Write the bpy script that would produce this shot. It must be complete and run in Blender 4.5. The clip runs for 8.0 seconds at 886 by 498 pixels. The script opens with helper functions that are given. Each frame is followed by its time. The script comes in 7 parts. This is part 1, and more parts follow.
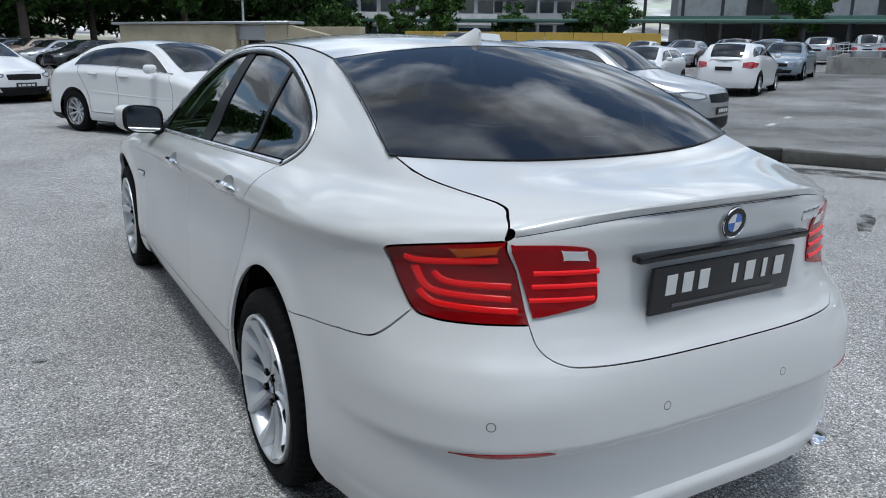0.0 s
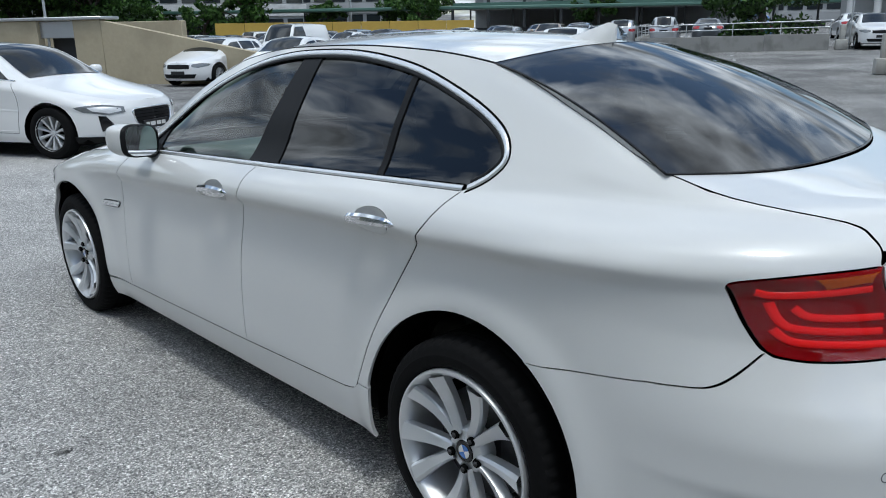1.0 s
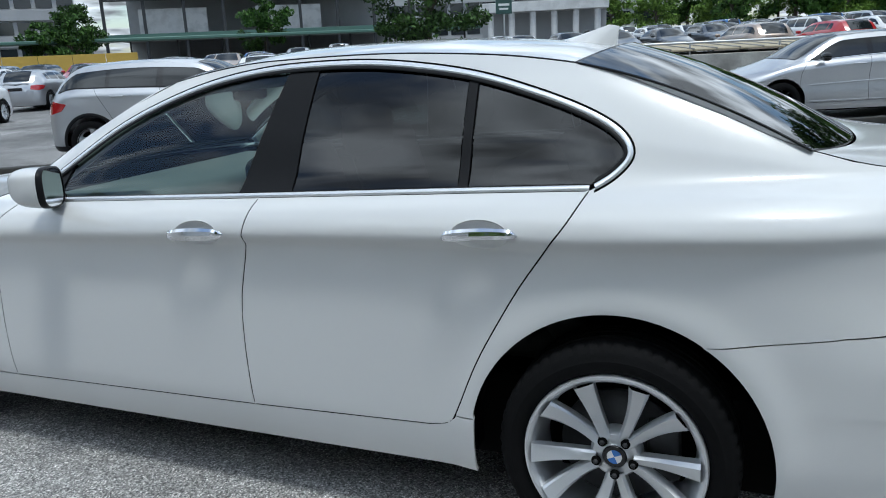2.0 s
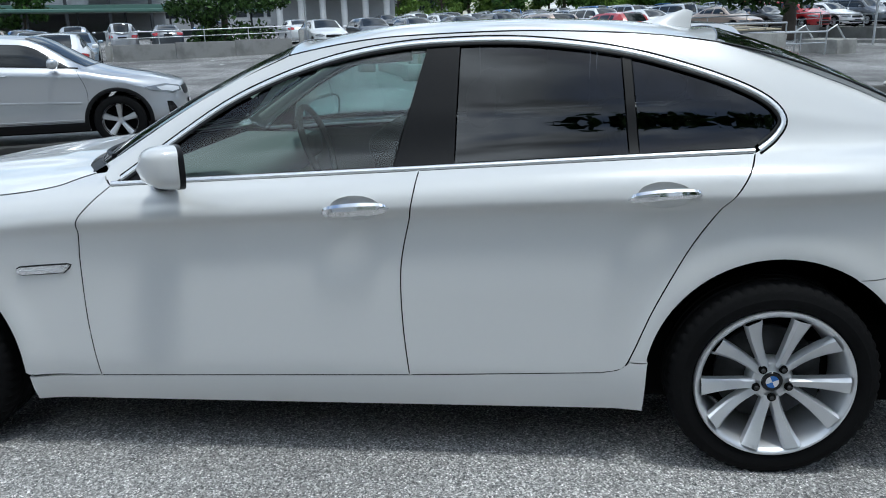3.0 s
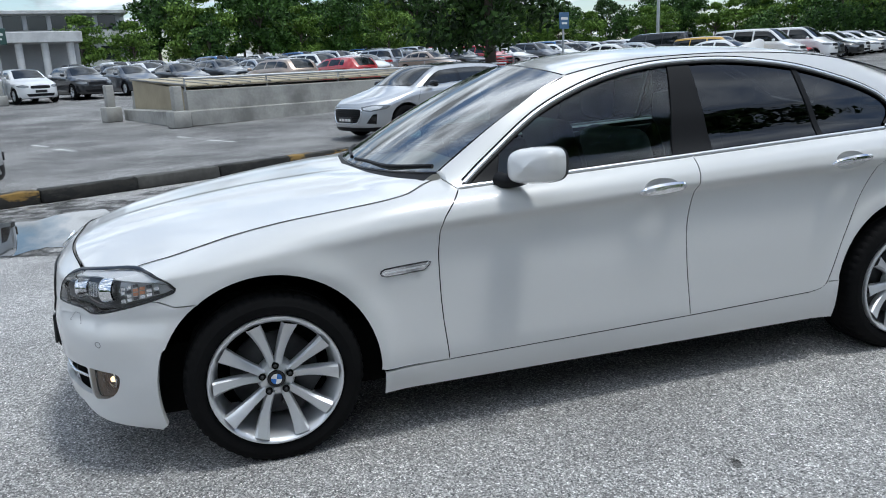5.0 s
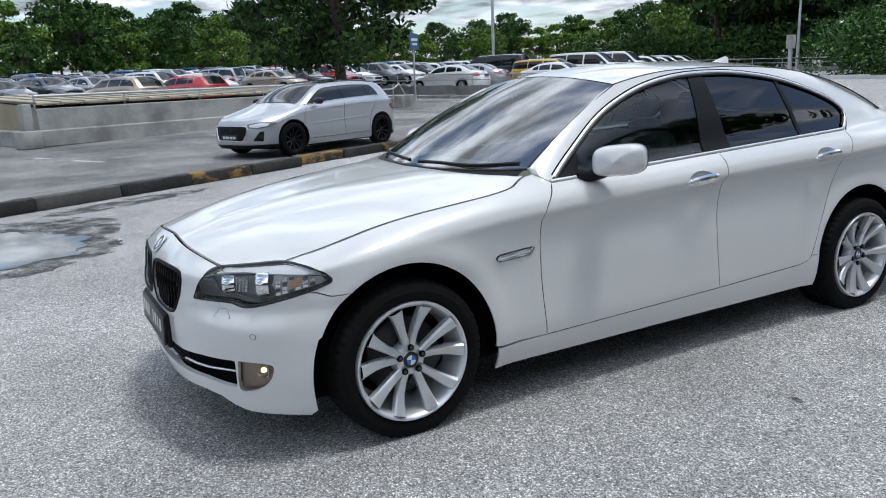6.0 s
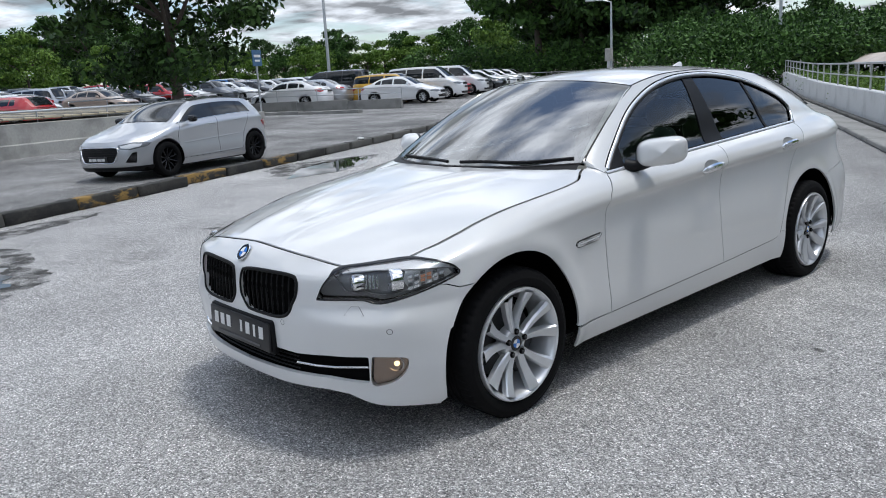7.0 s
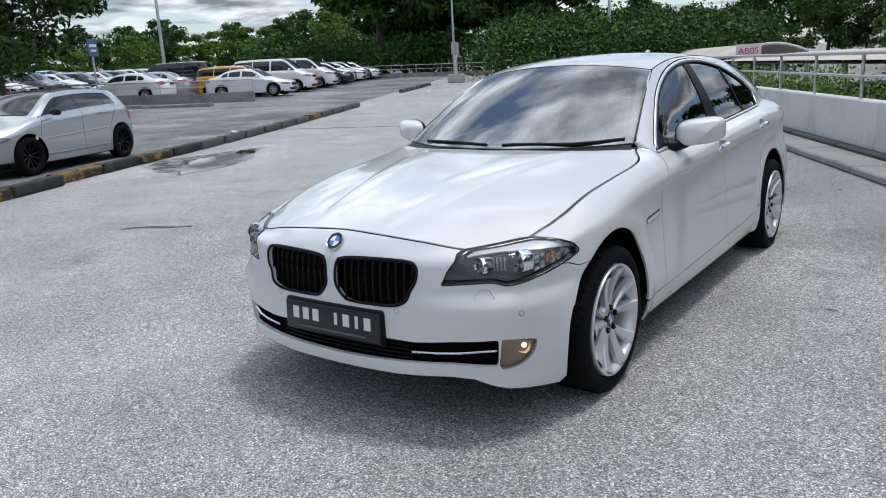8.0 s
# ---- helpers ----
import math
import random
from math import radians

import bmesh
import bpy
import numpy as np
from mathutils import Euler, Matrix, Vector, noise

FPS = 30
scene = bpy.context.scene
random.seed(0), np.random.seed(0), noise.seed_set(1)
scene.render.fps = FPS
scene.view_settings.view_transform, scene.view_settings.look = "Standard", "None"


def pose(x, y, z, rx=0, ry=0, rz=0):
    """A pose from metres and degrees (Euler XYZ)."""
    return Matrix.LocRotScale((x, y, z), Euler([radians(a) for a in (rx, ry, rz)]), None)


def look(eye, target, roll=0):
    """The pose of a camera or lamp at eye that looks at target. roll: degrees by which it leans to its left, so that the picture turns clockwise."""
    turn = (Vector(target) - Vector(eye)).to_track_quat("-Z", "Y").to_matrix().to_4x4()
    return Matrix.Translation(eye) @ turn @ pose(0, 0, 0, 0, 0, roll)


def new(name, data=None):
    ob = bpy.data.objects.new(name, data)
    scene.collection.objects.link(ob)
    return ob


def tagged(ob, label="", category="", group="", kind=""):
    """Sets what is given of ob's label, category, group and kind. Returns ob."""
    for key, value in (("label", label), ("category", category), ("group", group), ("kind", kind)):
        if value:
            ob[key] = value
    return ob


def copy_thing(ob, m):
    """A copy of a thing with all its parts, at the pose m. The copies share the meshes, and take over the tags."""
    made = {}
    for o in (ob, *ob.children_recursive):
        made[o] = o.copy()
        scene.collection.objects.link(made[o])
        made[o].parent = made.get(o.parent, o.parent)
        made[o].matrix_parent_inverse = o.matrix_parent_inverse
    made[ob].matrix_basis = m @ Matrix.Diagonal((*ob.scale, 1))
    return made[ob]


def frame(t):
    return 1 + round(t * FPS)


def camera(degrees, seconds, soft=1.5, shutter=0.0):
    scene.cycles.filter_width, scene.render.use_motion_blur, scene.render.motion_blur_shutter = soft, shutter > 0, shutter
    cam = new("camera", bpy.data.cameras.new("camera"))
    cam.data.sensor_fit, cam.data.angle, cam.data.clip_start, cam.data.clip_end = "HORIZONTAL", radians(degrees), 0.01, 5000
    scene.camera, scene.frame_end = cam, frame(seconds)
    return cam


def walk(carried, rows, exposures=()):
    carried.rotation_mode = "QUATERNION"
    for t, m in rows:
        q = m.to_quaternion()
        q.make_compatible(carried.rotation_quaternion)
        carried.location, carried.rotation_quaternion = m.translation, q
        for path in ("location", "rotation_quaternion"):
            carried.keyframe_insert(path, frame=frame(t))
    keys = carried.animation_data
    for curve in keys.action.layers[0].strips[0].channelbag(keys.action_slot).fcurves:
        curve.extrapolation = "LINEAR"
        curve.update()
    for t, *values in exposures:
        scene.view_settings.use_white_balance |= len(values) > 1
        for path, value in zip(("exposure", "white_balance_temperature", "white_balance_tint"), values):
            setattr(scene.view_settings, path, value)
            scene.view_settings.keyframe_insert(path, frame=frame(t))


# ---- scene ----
PATH = [
    (0, (-1.604, -2.326, 1.442), (-0.64, -0.652, 0.924), 0.7),
    (0.5, (-1.959, -1.885, 1.464), (-0.85, -0.303, 0.947), 0.3),
    (1, (-2.301, -1.372, 1.475), (-0.973, 0.021, 0.931), -0.9),
    (1.2, (-2.457, -1.163, 1.462), (-1.009, 0.104, 0.917), -1.1),
    (2.3, (-2.956, 0.021, 1.435), (-1.097, 0.567, 0.942), -3.1),
    (2.5, (-3.027, 0.249, 1.451), (-1.138, 0.673, 0.951), -3.0),
    (3, (-3.279, 0.805, 1.451), (-1.369, 1.014, 0.897), -1.5),
    (3.5, (-3.426, 1.389, 1.455), (-1.515, 1.451, 0.867), -1.5),
    (4, (-3.589, 1.972, 1.455), (-1.671, 1.875, 0.898), -2.2),
    (4.5, (-3.633, 2.542, 1.456), (-1.724, 2.225, 0.95), -2.7),
    (4.7, (-3.679, 2.772, 1.453), (-1.784, 2.36, 0.963), -2.7),
    (5.8, (-3.6, 4.043, 1.436), (-1.86, 3.163, 0.992), -2.4),
    (6, (-3.558, 4.277, 1.444), (-1.853, 3.327, 1.004), -2.3),
    (6.5, (-3.341, 4.792, 1.449), (-1.764, 3.638, 1.024), -2.4),
    (7, (-3.069, 5.301, 1.442), (-1.613, 3.995, 1.02), -3.4),
    (7.5, (-2.666, 5.686, 1.45), (-1.34, 4.258, 1.0), -3.4),
    (8, (-2.216, 6.013, 1.447), (-1.077, 4.435, 0.987), -3.2),
]
EXPOSURES = [(0.0, 0.04, 6150, 6), (1.0, 0.14, 6100, 4), (2.5, 0.30, 6000, 3), (4.0, 0.28, 6050, 4), (6.0, 0.26, 6200, 7), (8.0, 0.20, 6300, 9)]
cam = camera(60.2, 8.0, soft=1.0)
walk(cam, [(t, look(eye, target, roll)) for t, eye, target, roll in PATH], EXPOSURES)


# ---- sky and sun ----
world = bpy.data.worlds.new("world")
scene.world = world
world.use_nodes = True
wt = world.node_tree
sky = wt.nodes.new("ShaderNodeTexSky")
sky.sky_type, sky.sun_disc = "NISHITA", False
sky.sun_elevation, sky.sun_rotation = radians(75), radians(212)
background = wt.nodes["Background"]
# broken cloud over the blue, laid on a flat ceiling high above
coord = wt.nodes.new("ShaderNodeTexCoord")
split = wt.nodes.new("ShaderNodeSeparateXYZ")
wt.links.new(coord.outputs["Generated"], split.inputs[0])
lift = wt.nodes.new("ShaderNodeMath")
lift.operation = "ADD"
lift.inputs[1].default_value = 0.12
wt.links.new(split.outputs[2], lift.inputs[0])
low = wt.nodes.new("ShaderNodeMath")
low.operation = "MAXIMUM"
low.inputs[1].default_value = 0.06
wt.links.new(lift.outputs[0], low.inputs[0])
flat = wt.nodes.new("ShaderNodeCombineXYZ")
for i in (0, 1):
    d = wt.nodes.new("ShaderNodeMath")
    d.operation = "DIVIDE"
    wt.links.new(split.outputs[i], d.inputs[0])
    wt.links.new(low.outputs[0], d.inputs[1])
    wt.links.new(d.outputs[0], flat.inputs[i])
cloud = wt.nodes.new("ShaderNodeTexNoise")
cloud.inputs["Scale"].default_value, cloud.inputs["Detail"].default_value, cloud.inputs["Roughness"].default_value = 1.5, 9.0, 0.55
cloud.inputs["Distortion"].default_value = 0.4
wt.links.new(flat.outputs[0], cloud.inputs["Vector"])
cover = wt.nodes.new("ShaderNodeMapRange")
cover.inputs[1].default_value, cover.inputs[2].default_value = 0.42, 0.55
wt.links.new(cloud.outputs[0], cover.inputs[0])
body_of_cloud = wt.nodes.new("ShaderNodeTexNoise")
body_of_cloud.inputs["Scale"].default_value, body_of_cloud.inputs["Detail"].default_value = 2.6, 8.0
wt.links.new(flat.outputs[0], body_of_cloud.inputs["Vector"])
tone = wt.nodes.new("ShaderNodeMapRange")
tone.inputs[1].default_value, tone.inputs[2].default_value = 0.39, 0.61
tone.inputs[3].default_value, tone.inputs[4].default_value = 3.0, 12.6
wt.links.new(body_of_cloud.outputs[0], tone.inputs[0])
# cloud is dimmer low over the horizon than overhead
height = wt.nodes.new("ShaderNodeMapRange")
height.inputs[1].default_value, height.inputs[2].default_value = 0.02, 0.40
height.inputs[3].default_value, height.inputs[4].default_value = 0.50, 1.0
wt.links.new(split.outputs[2], height.inputs[0])
dimmed = wt.nodes.new("ShaderNodeMath")
dimmed.operation = "MULTIPLY"
wt.links.new(tone.outputs[0], dimmed.inputs[0])
wt.links.new(height.outputs[0], dimmed.inputs[1])
grey = wt.nodes.new("ShaderNodeCombineColor")
for i, k in enumerate((0.95, 0.99, 1.07)):
    d = wt.nodes.new("ShaderNodeMath")
    d.operation = "MULTIPLY"
    d.inputs[1].default_value = k
    wt.links.new(dimmed.outputs[0], d.inputs[0])
    wt.links.new(d.outputs[0], grey.inputs[i])
blend = wt.nodes.new("ShaderNodeMix")
blend.data_type = "RGBA"
wt.links.new(cover.outputs[0], blend.inputs[0])
wt.links.new(sky.outputs[0], blend.inputs[6])
wt.links.new(grey.outputs[0], blend.inputs[7])
wt.links.new(blend.outputs[2], background.inputs[0])
background.inputs[1].default_value = 0.13
sun = new("sun", bpy.data.lights.new("sun", "SUN"))
sun.data.energy, sun.data.angle, sun.data.color = 1.5, radians(10), (1.0, 0.97, 0.92)
sun.matrix_basis = look((-5, -8, 35), (0, 0, 0))


# ---- materials ----
def shader(name):
    m = bpy.data.materials.new(name)
    m.use_nodes = True
    nt = m.node_tree
    return m, nt, nt.nodes["Principled BSDF"]


def node(nt, kind, **values):
    n = nt.nodes.new(kind)
    for k, v in values.items():
        if k in n.inputs:
            n.inputs[k].default_value = v
    return n


def plain(name, colour, rough=0.5, metal=0.0, coat=0.0, grain=0.0, scale=40.0, bump=0.0, wear=0.0, emit=0.0, spec=0.5):
    """A surface with some unevenness of tone at two scales, and relief."""
    m, nt, b = shader(name)
    b.inputs["Base Color"].default_value = (*colour, 1)
    b.inputs["Roughness"].default_value = rough
    b.inputs["Metallic"].default_value = metal
    b.inputs["Coat Weight"].default_value = coat
    b.inputs["Coat Roughness"].default_value = 0.03
    b.inputs["Specular IOR Level"].default_value = spec
    if emit:
        b.inputs["Emission Color"].default_value = (*colour, 1)
        b.inputs["Emission Strength"].default_value = emit
    if grain or bump or wear:
        co = nt.nodes.new("ShaderNodeTexCoord")
        fine = node(nt, "ShaderNodeTexNoise", Scale=scale, Detail=6.0, Roughness=0.6)
        broad = node(nt, "ShaderNodeTexNoise", Scale=scale * 0.06, Detail=4.0, Roughness=0.6)
        for t in (fine, broad):
            nt.links.new(co.outputs["Object"], t.inputs["Vector"])
        if grain or wear:
            mix = nt.nodes.new("ShaderNodeMix")
            mix.data_type = "RGBA"
            mix.inputs[6].default_value = (*[c * (1 - grain) for c in colour], 1)
            mix.inputs[7].default_value = (*[min(1, c * (1 + grain)) for c in colour], 1)
            nt.links.new(fine.outputs[0], mix.inputs[0])
            last = mix.outputs[2]
            if wear:
                ramp = nt.nodes.new("ShaderNodeMapRange")
                ramp.inputs[1].default_value, ramp.inputs[2].default_value = 0.45, 0.7
                nt.links.new(broad.outputs[0], ramp.inputs[0])
                over = nt.nodes.new("ShaderNodeMix")
                over.data_type = "RGBA"
                over.inputs[7].default_value = (*[c * (1 - wear) for c in colour], 1)
                nt.links.new(ramp.outputs[0], over.inputs[0])
                nt.links.new(last, over.inputs[6])
                last = over.outputs[2]
            nt.links.new(last, b.inputs["Base Color"])
        if bump:
            bp = node(nt, "ShaderNodeBump", Strength=bump, Distance=0.01)
            nt.links.new(fine.outputs[0], bp.inputs["Height"])
            nt.links.new(bp.outputs[0], b.inputs["Normal"])
    return m


def paint(name, colour, metal=0.0, rough=0.32, flake=0.06):
    """Car paint under clear lacquer, with fine flakes and a little dust."""
    m, nt, b = shader(name)
    co = nt.nodes.new("ShaderNodeTexCoord")
    flakes = node(nt, "ShaderNodeTexNoise", Scale=900.0, Detail=2.0)
    dust = node(nt, "ShaderNodeTexNoise", Scale=3.0, Detail=6.0, Roughness=0.65)
    nt.links.new(co.outputs["Object"], flakes.inputs["Vector"])
    nt.links.new(co.outputs["Object"], dust.inputs["Vector"])
    mix = nt.nodes.new("ShaderNodeMix")
    mix.data_type = "RGBA"
    mix.inputs[6].default_value = (*[c * (1 - flake) for c in colour], 1)
    mix.inputs[7].default_value = (*[min(1, c * (1 + flake)) for c in colour], 1)
    nt.links.new(flakes.outputs[0], mix.inputs[0])
    nt.links.new(mix.outputs[2], b.inputs["Base Color"])
    rr = nt.nodes.new("ShaderNodeMapRange")
    rr.inputs[1].default_value, rr.inputs[2].default_value = 0.35, 0.75
    rr.inputs[3].default_value, rr.inputs[4].default_value = 0.02, 0.09
    nt.links.new(dust.outputs[0], rr.inputs[0])
    nt.links.new(rr.outputs[0], b.inputs["Coat Roughness"])
    b.inputs["Roughness"].default_value = rough
    b.inputs["Metallic"].default_value = metal
    b.inputs["Coat Weight"].default_value = 1.0
    return m


def glass(name, tint, gloss_rough=0.0, ior=1.5):
    """A thin pane: it lets tinted light through and mirrors by its angle."""
    m, nt, b = shader(name)
    nt.nodes.remove(b)
    out = nt.nodes["Material Output"]
    clear = nt.nodes.new("ShaderNodeBsdfTransparent")
    clear.inputs[0].default_value = (*tint, 1)
    gloss = node(nt, "ShaderNodeBsdfGlossy", Roughness=gloss_rough)
    gloss.inputs[0].default_value = (1, 1, 1, 1)
    fres = node(nt, "ShaderNodeFresnel", IOR=ior)
    mix = nt.nodes.new("ShaderNodeMixShader")
    nt.links.new(fres.outputs[0], mix.inputs[0])
    nt.links.new(clear.outputs[0], mix.inputs[1])
    nt.links.new(gloss.outputs[0], mix.inputs[2])
    nt.links.new(mix.outputs[0], out.inputs[0])
    return m


WHITE = paint("pearl white paint", (0.70, 0.70, 0.695), flake=0.04)
SHELL = plain("black inner shell", (0.004, 0.004, 0.004), 0.95, spec=0.05)
MATTBLACK = plain("matt black grille", (0.006, 0.006, 0.006), 0.55, spec=0.2)
CHROME = plain("chrome", (0.82, 0.83, 0.85), 0.08, metal=1.0)
BRIGHTTRIM = plain("bright window trim", (0.86, 0.87, 0.88), 0.26, metal=0.7)
SATIN = plain("satin black trim", (0.010, 0.010, 0.011), 0.45, grain=0.2, scale=60, spec=0.16)
GLOSSBLACK = plain("gloss black trim", (0.008, 0.008, 0.009), 0.12)
RUBBER = plain("tyre rubber", (0.0075, 0.0075, 0.008), 0.8, grain=0.25, scale=90, bump=0.15, wear=0.2, spec=0.10)
ALLOY = plain("silver alloy", (0.70, 0.71, 0.73), 0.33, metal=0.6, grain=0.05, scale=300)
DARKALLOY = plain("dark brake metal", (0.07, 0.07, 0.073), 0.5, metal=0.7, grain=0.3, scale=50)
PANE = glass("clear pane", (0.58, 0.80, 0.78), ior=1.6)
TINTED = glass("dark tinted pane", (0.06, 0.065, 0.07), ior=1.58)
SCREEN = glass("windscreen glass", (0.42, 0.50, 0.50), ior=3.5)
REARGLASS = glass("dark rear screen glass", (0.06, 0.065, 0.07), ior=1.75)
LENS = glass("clear lamp lens", (0.92, 0.93, 0.94), ior=1.45)
REDLENS = plain("dark red lamp lens", (0.34, 0.003, 0.007), 0.10, spec=0.35, grain=0.3, scale=120, wear=0.35)
REDBAR = plain("bright red lamp bar", (0.75, 0.008, 0.012), 0.2, spec=0.3, emit=0.22)
AMBER = plain("amber indicator", (0.75, 0.15, 0.015), 0.25, grain=0.4, scale=160, spec=0.3)
PLASTIC = plain("grey plastic", (0.10, 0.10, 0.105), 0.5, grain=0.2, scale=80)
PLATE = plain("black number plate", (0.016, 0.016, 0.018), 0.3, grain=0.2, scale=60)
PLATEBAR = plain("white plate bars", (0.70, 0.70, 0.68), 0.4)
BLUE = plain("blue enamel", (0.02, 0.16, 0.55), 0.15, coat=1.0)
ENAMEL = plain("white enamel", (0.82, 0.82, 0.82), 0.15, coat=1.0)
LEATHER = plain("black leather", (0.045, 0.044, 0.043), 0.6, grain=0.3, scale=40, bump=0.2, spec=0.2)
WARMLAMP = plain("lit fog lamp bulb", (1.0, 0.74, 0.42), 0.2, emit=1.6)
BROWNLENS = plain("fog lamp reflector", (0.32, 0.24, 0.19), 0.2, metal=0.7)


# ---- building helpers ----
def mesh_of(verts, faces, smooth=True, sharp=()):
    me = bpy.data.meshes.new("mesh")
    me.from_pydata([tuple(map(float, v)) for v in verts], [], [tuple(map(int, f)) for f in faces])
    me.update()
    if smooth:
        me.polygons.foreach_set("use_smooth", [True] * len(me.polygons))
    return me


def part(name, me, material, parent=None, label=""):
    """Links a mesh (or a bmesh) as one object, under a thing or under a part."""
    if isinstance(me, bmesh.types.BMesh):
        bm, me = me, bpy.data.meshes.new(name)
        bm.to_mesh(me)
        bm.free()
    me.name = name
    if material is not None and not me.materials:
        me.materials.append(material)
    ob = new(name, me)
    if parent is not None:
        ob.parent = parent
    if label:
        ob["label"] = label
    return ob


def thing(name, label, category, group="", kind="", m=None):
    ob = new(name)
    ob.empty_display_size = 0.1
    if m is not None:
        ob.matrix_basis = m
    return tagged(ob, label, category, group, kind)


def soften(me, angle=35):
    """Smooth shading with sharp edges where faces meet at more than the angle."""
    me.polygons.foreach_set("use_smooth", [True] * len(me.polygons))
    me.set_sharp_from_angle(angle=radians(angle))
    return me


def sheet(P, flip=False, wrap=False):
    """A mesh from a grid of points."""
    n, m = P.shape[:2]
    at = np.arange(n * m).reshape(n, m)
    if wrap:
        at = np.concatenate([at, at[:1]], 0)
    q = np.stack([at[:-1, :-1], at[1:, :-1], at[1:, 1:], at[:-1, 1:]], -1).reshape(-1, 4)
    if flip:
        q = q[:, ::-1]
    return mesh_of(P.reshape(-1, 3), q)


def joined(*meshes, weld=0.0, angle=None):
    bm = bmesh.new()
    for me in meshes:
        bm.from_mesh(me)
    if weld:
        bmesh.ops.remove_doubles(bm, verts=bm.verts, dist=weld)
        bmesh.ops.dissolve_degenerate(bm, dist=0.0004, edges=bm.edges)
    out = bpy.data.meshes.new("mesh")
    bm.to_mesh(out)
    bm.free()
    for me in meshes:
        for mat in me.materials:
            if mat and mat.name not in out.materials:
                out.materials.append(mat)
    if angle:
        soften(out, angle)
    return out


def mirrored(me):
    """The same mesh on the other side of x = 0."""
    out = me.copy()
    out.transform(Matrix.Diagonal((-1, 1, 1, 1)))
    out.flip_normals()
    return out


def box(sx, sy, sz, bevel=0.0, segments=2, at=(0, 0, 0), m=None):
    """A bevelled block that stands on at."""
    bm = bmesh.new()
    bmesh.ops.create_cube(bm, size=1)
    bmesh.ops.scale(bm, vec=(sx, sy, sz), verts=bm.verts)
    bmesh.ops.translate(bm, vec=(at[0], at[1], at[2] + sz / 2), verts=bm.verts)
    if bevel:
        bmesh.ops.bevel(bm, geom=bm.edges[:], offset=bevel, segments=segments, profile=0.5, affect="EDGES", clamp_overlap=True)
    if m is not None:
        bm.transform(m)
    me = bpy.data.meshes.new("mesh")
    bm.to_mesh(me)
    bm.free()
    return soften(me, 40)


def lathe(profile, segments=48, axis="x"):
    """A mesh of revolution: profile of (radius, along)."""
    a = np.linspace(0, 2 * np.pi, segments, endpoint=False)
    r, h = np.array(profile, float).T
    ring = np.stack([np.cos(a)[:, None] * r, np.sin(a)[:, None] * r, np.broadcast_to(h, (segments, len(h)))], -1)
    if axis == "x":
        ring = ring[..., [2, 0, 1]]
    return sheet(ring, wrap=True)


def tube(points, radius, sides=6, closed=False, flat=None):
    """A tube along points; radius may be one number or one a point."""
    P = np.array(points, float)
    n = len(P)
    t = np.roll(P, -1, 0) - np.roll(P, 1, 0) if closed else np.gradient(P, axis=0)
    t /= np.linalg.norm(t, axis=1)[:, None] + 1e-12
    up = np.array((0, 0, 1.0))
    side = np.cross(t, up)
    side = np.where(np.linalg.norm(side, axis=1)[:, None] < 0.1, np.cross(t, (1.0, 0, 0)), side)
    side /= np.linalg.norm(side, axis=1)[:, None]
    top = np.cross(side, t)
    a = np.linspace(0, 2 * np.pi, sides, endpoint=False) + np.pi / sides
    r = np.broadcast_to(np.asarray(radius, float), (n,))[:, None, None]
    R = P[:, None] + r * (np.cos(a)[None, :, None] * side[:, None] + np.sin(a)[None, :, None] * top[:, None])
    at = np.arange(n * sides).reshape(n, sides)
    rows = np.concatenate([at, at[:1]], 0) if closed else at
    cols = np.concatenate([rows, rows[:, :1]], 1)
    q = np.stack([cols[:-1, :-1], cols[1:, :-1], cols[1:, 1:], cols[:-1, 1:]], -1).reshape(-1, 4).tolist()
    if not closed:
        q += [at[0].tolist()[::-1], at[-1].tolist()]
    me = mesh_of(R.reshape(-1, 3), q)
    return soften(me, 50)


def smooth_line(points, n=40, closed=False):
    """A Catmull-Rom line through points."""
    P = np.array(points, float)
    Q = np.concatenate([P[-1:], P, P[:2]]) if closed else np.concatenate([2 * P[:1] - P[1:2], P, 2 * P[-1:] - P[-2:-1]])
    out = []
    count = len(Q) - 3
    for i in range(count):
        a, b, c, d = Q[i:i + 4]
        for t in np.linspace(0, 1, max(2, n // count), endpoint=False):
            out.append(0.5 * (2 * b + (c - a) * t + (2 * a - 5 * b + 4 * c - d) * t * t + (3 * b - a - 3 * c + d) * t ** 3))
    if not closed:
        out.append(P[-1])
    return np.array(out)


def inside(poly, pts):
    """Which points lie in a polygon."""
    x, y = pts[..., 0], pts[..., 1]
    hit = np.zeros(x.shape, bool)
    for (x0, y0), (x1, y1) in zip(poly, np.roll(poly, -1, 0)):
        if y0 != y1:
            hit ^= ((y0 > y) != (y1 > y)) & (x < (x1 - x0) * (y - y0) / (y1 - y0) + x0)
    return hit


def nearest(poly, p, inset):
    """The nearest point of a closed polygon, moved inwards."""
    a, b = poly, np.roll(poly, -1, 0)
    d = b - a
    t = np.clip(((p - a) * d).sum(1) / ((d * d).sum(1) + 1e-12), 0, 1)
    q = a + t[:, None] * d
    i = np.argmin(((q - p) ** 2).sum(1))
    area = (a[:, 0] * b[:, 1] - b[:, 0] * a[:, 1]).sum()
    n = np.array((-d[i, 1], d[i, 0])) / (np.linalg.norm(d[i]) + 1e-12) * np.sign(area)
    return q[i] + inset * n, ((q[i] - p) ** 2).sum()


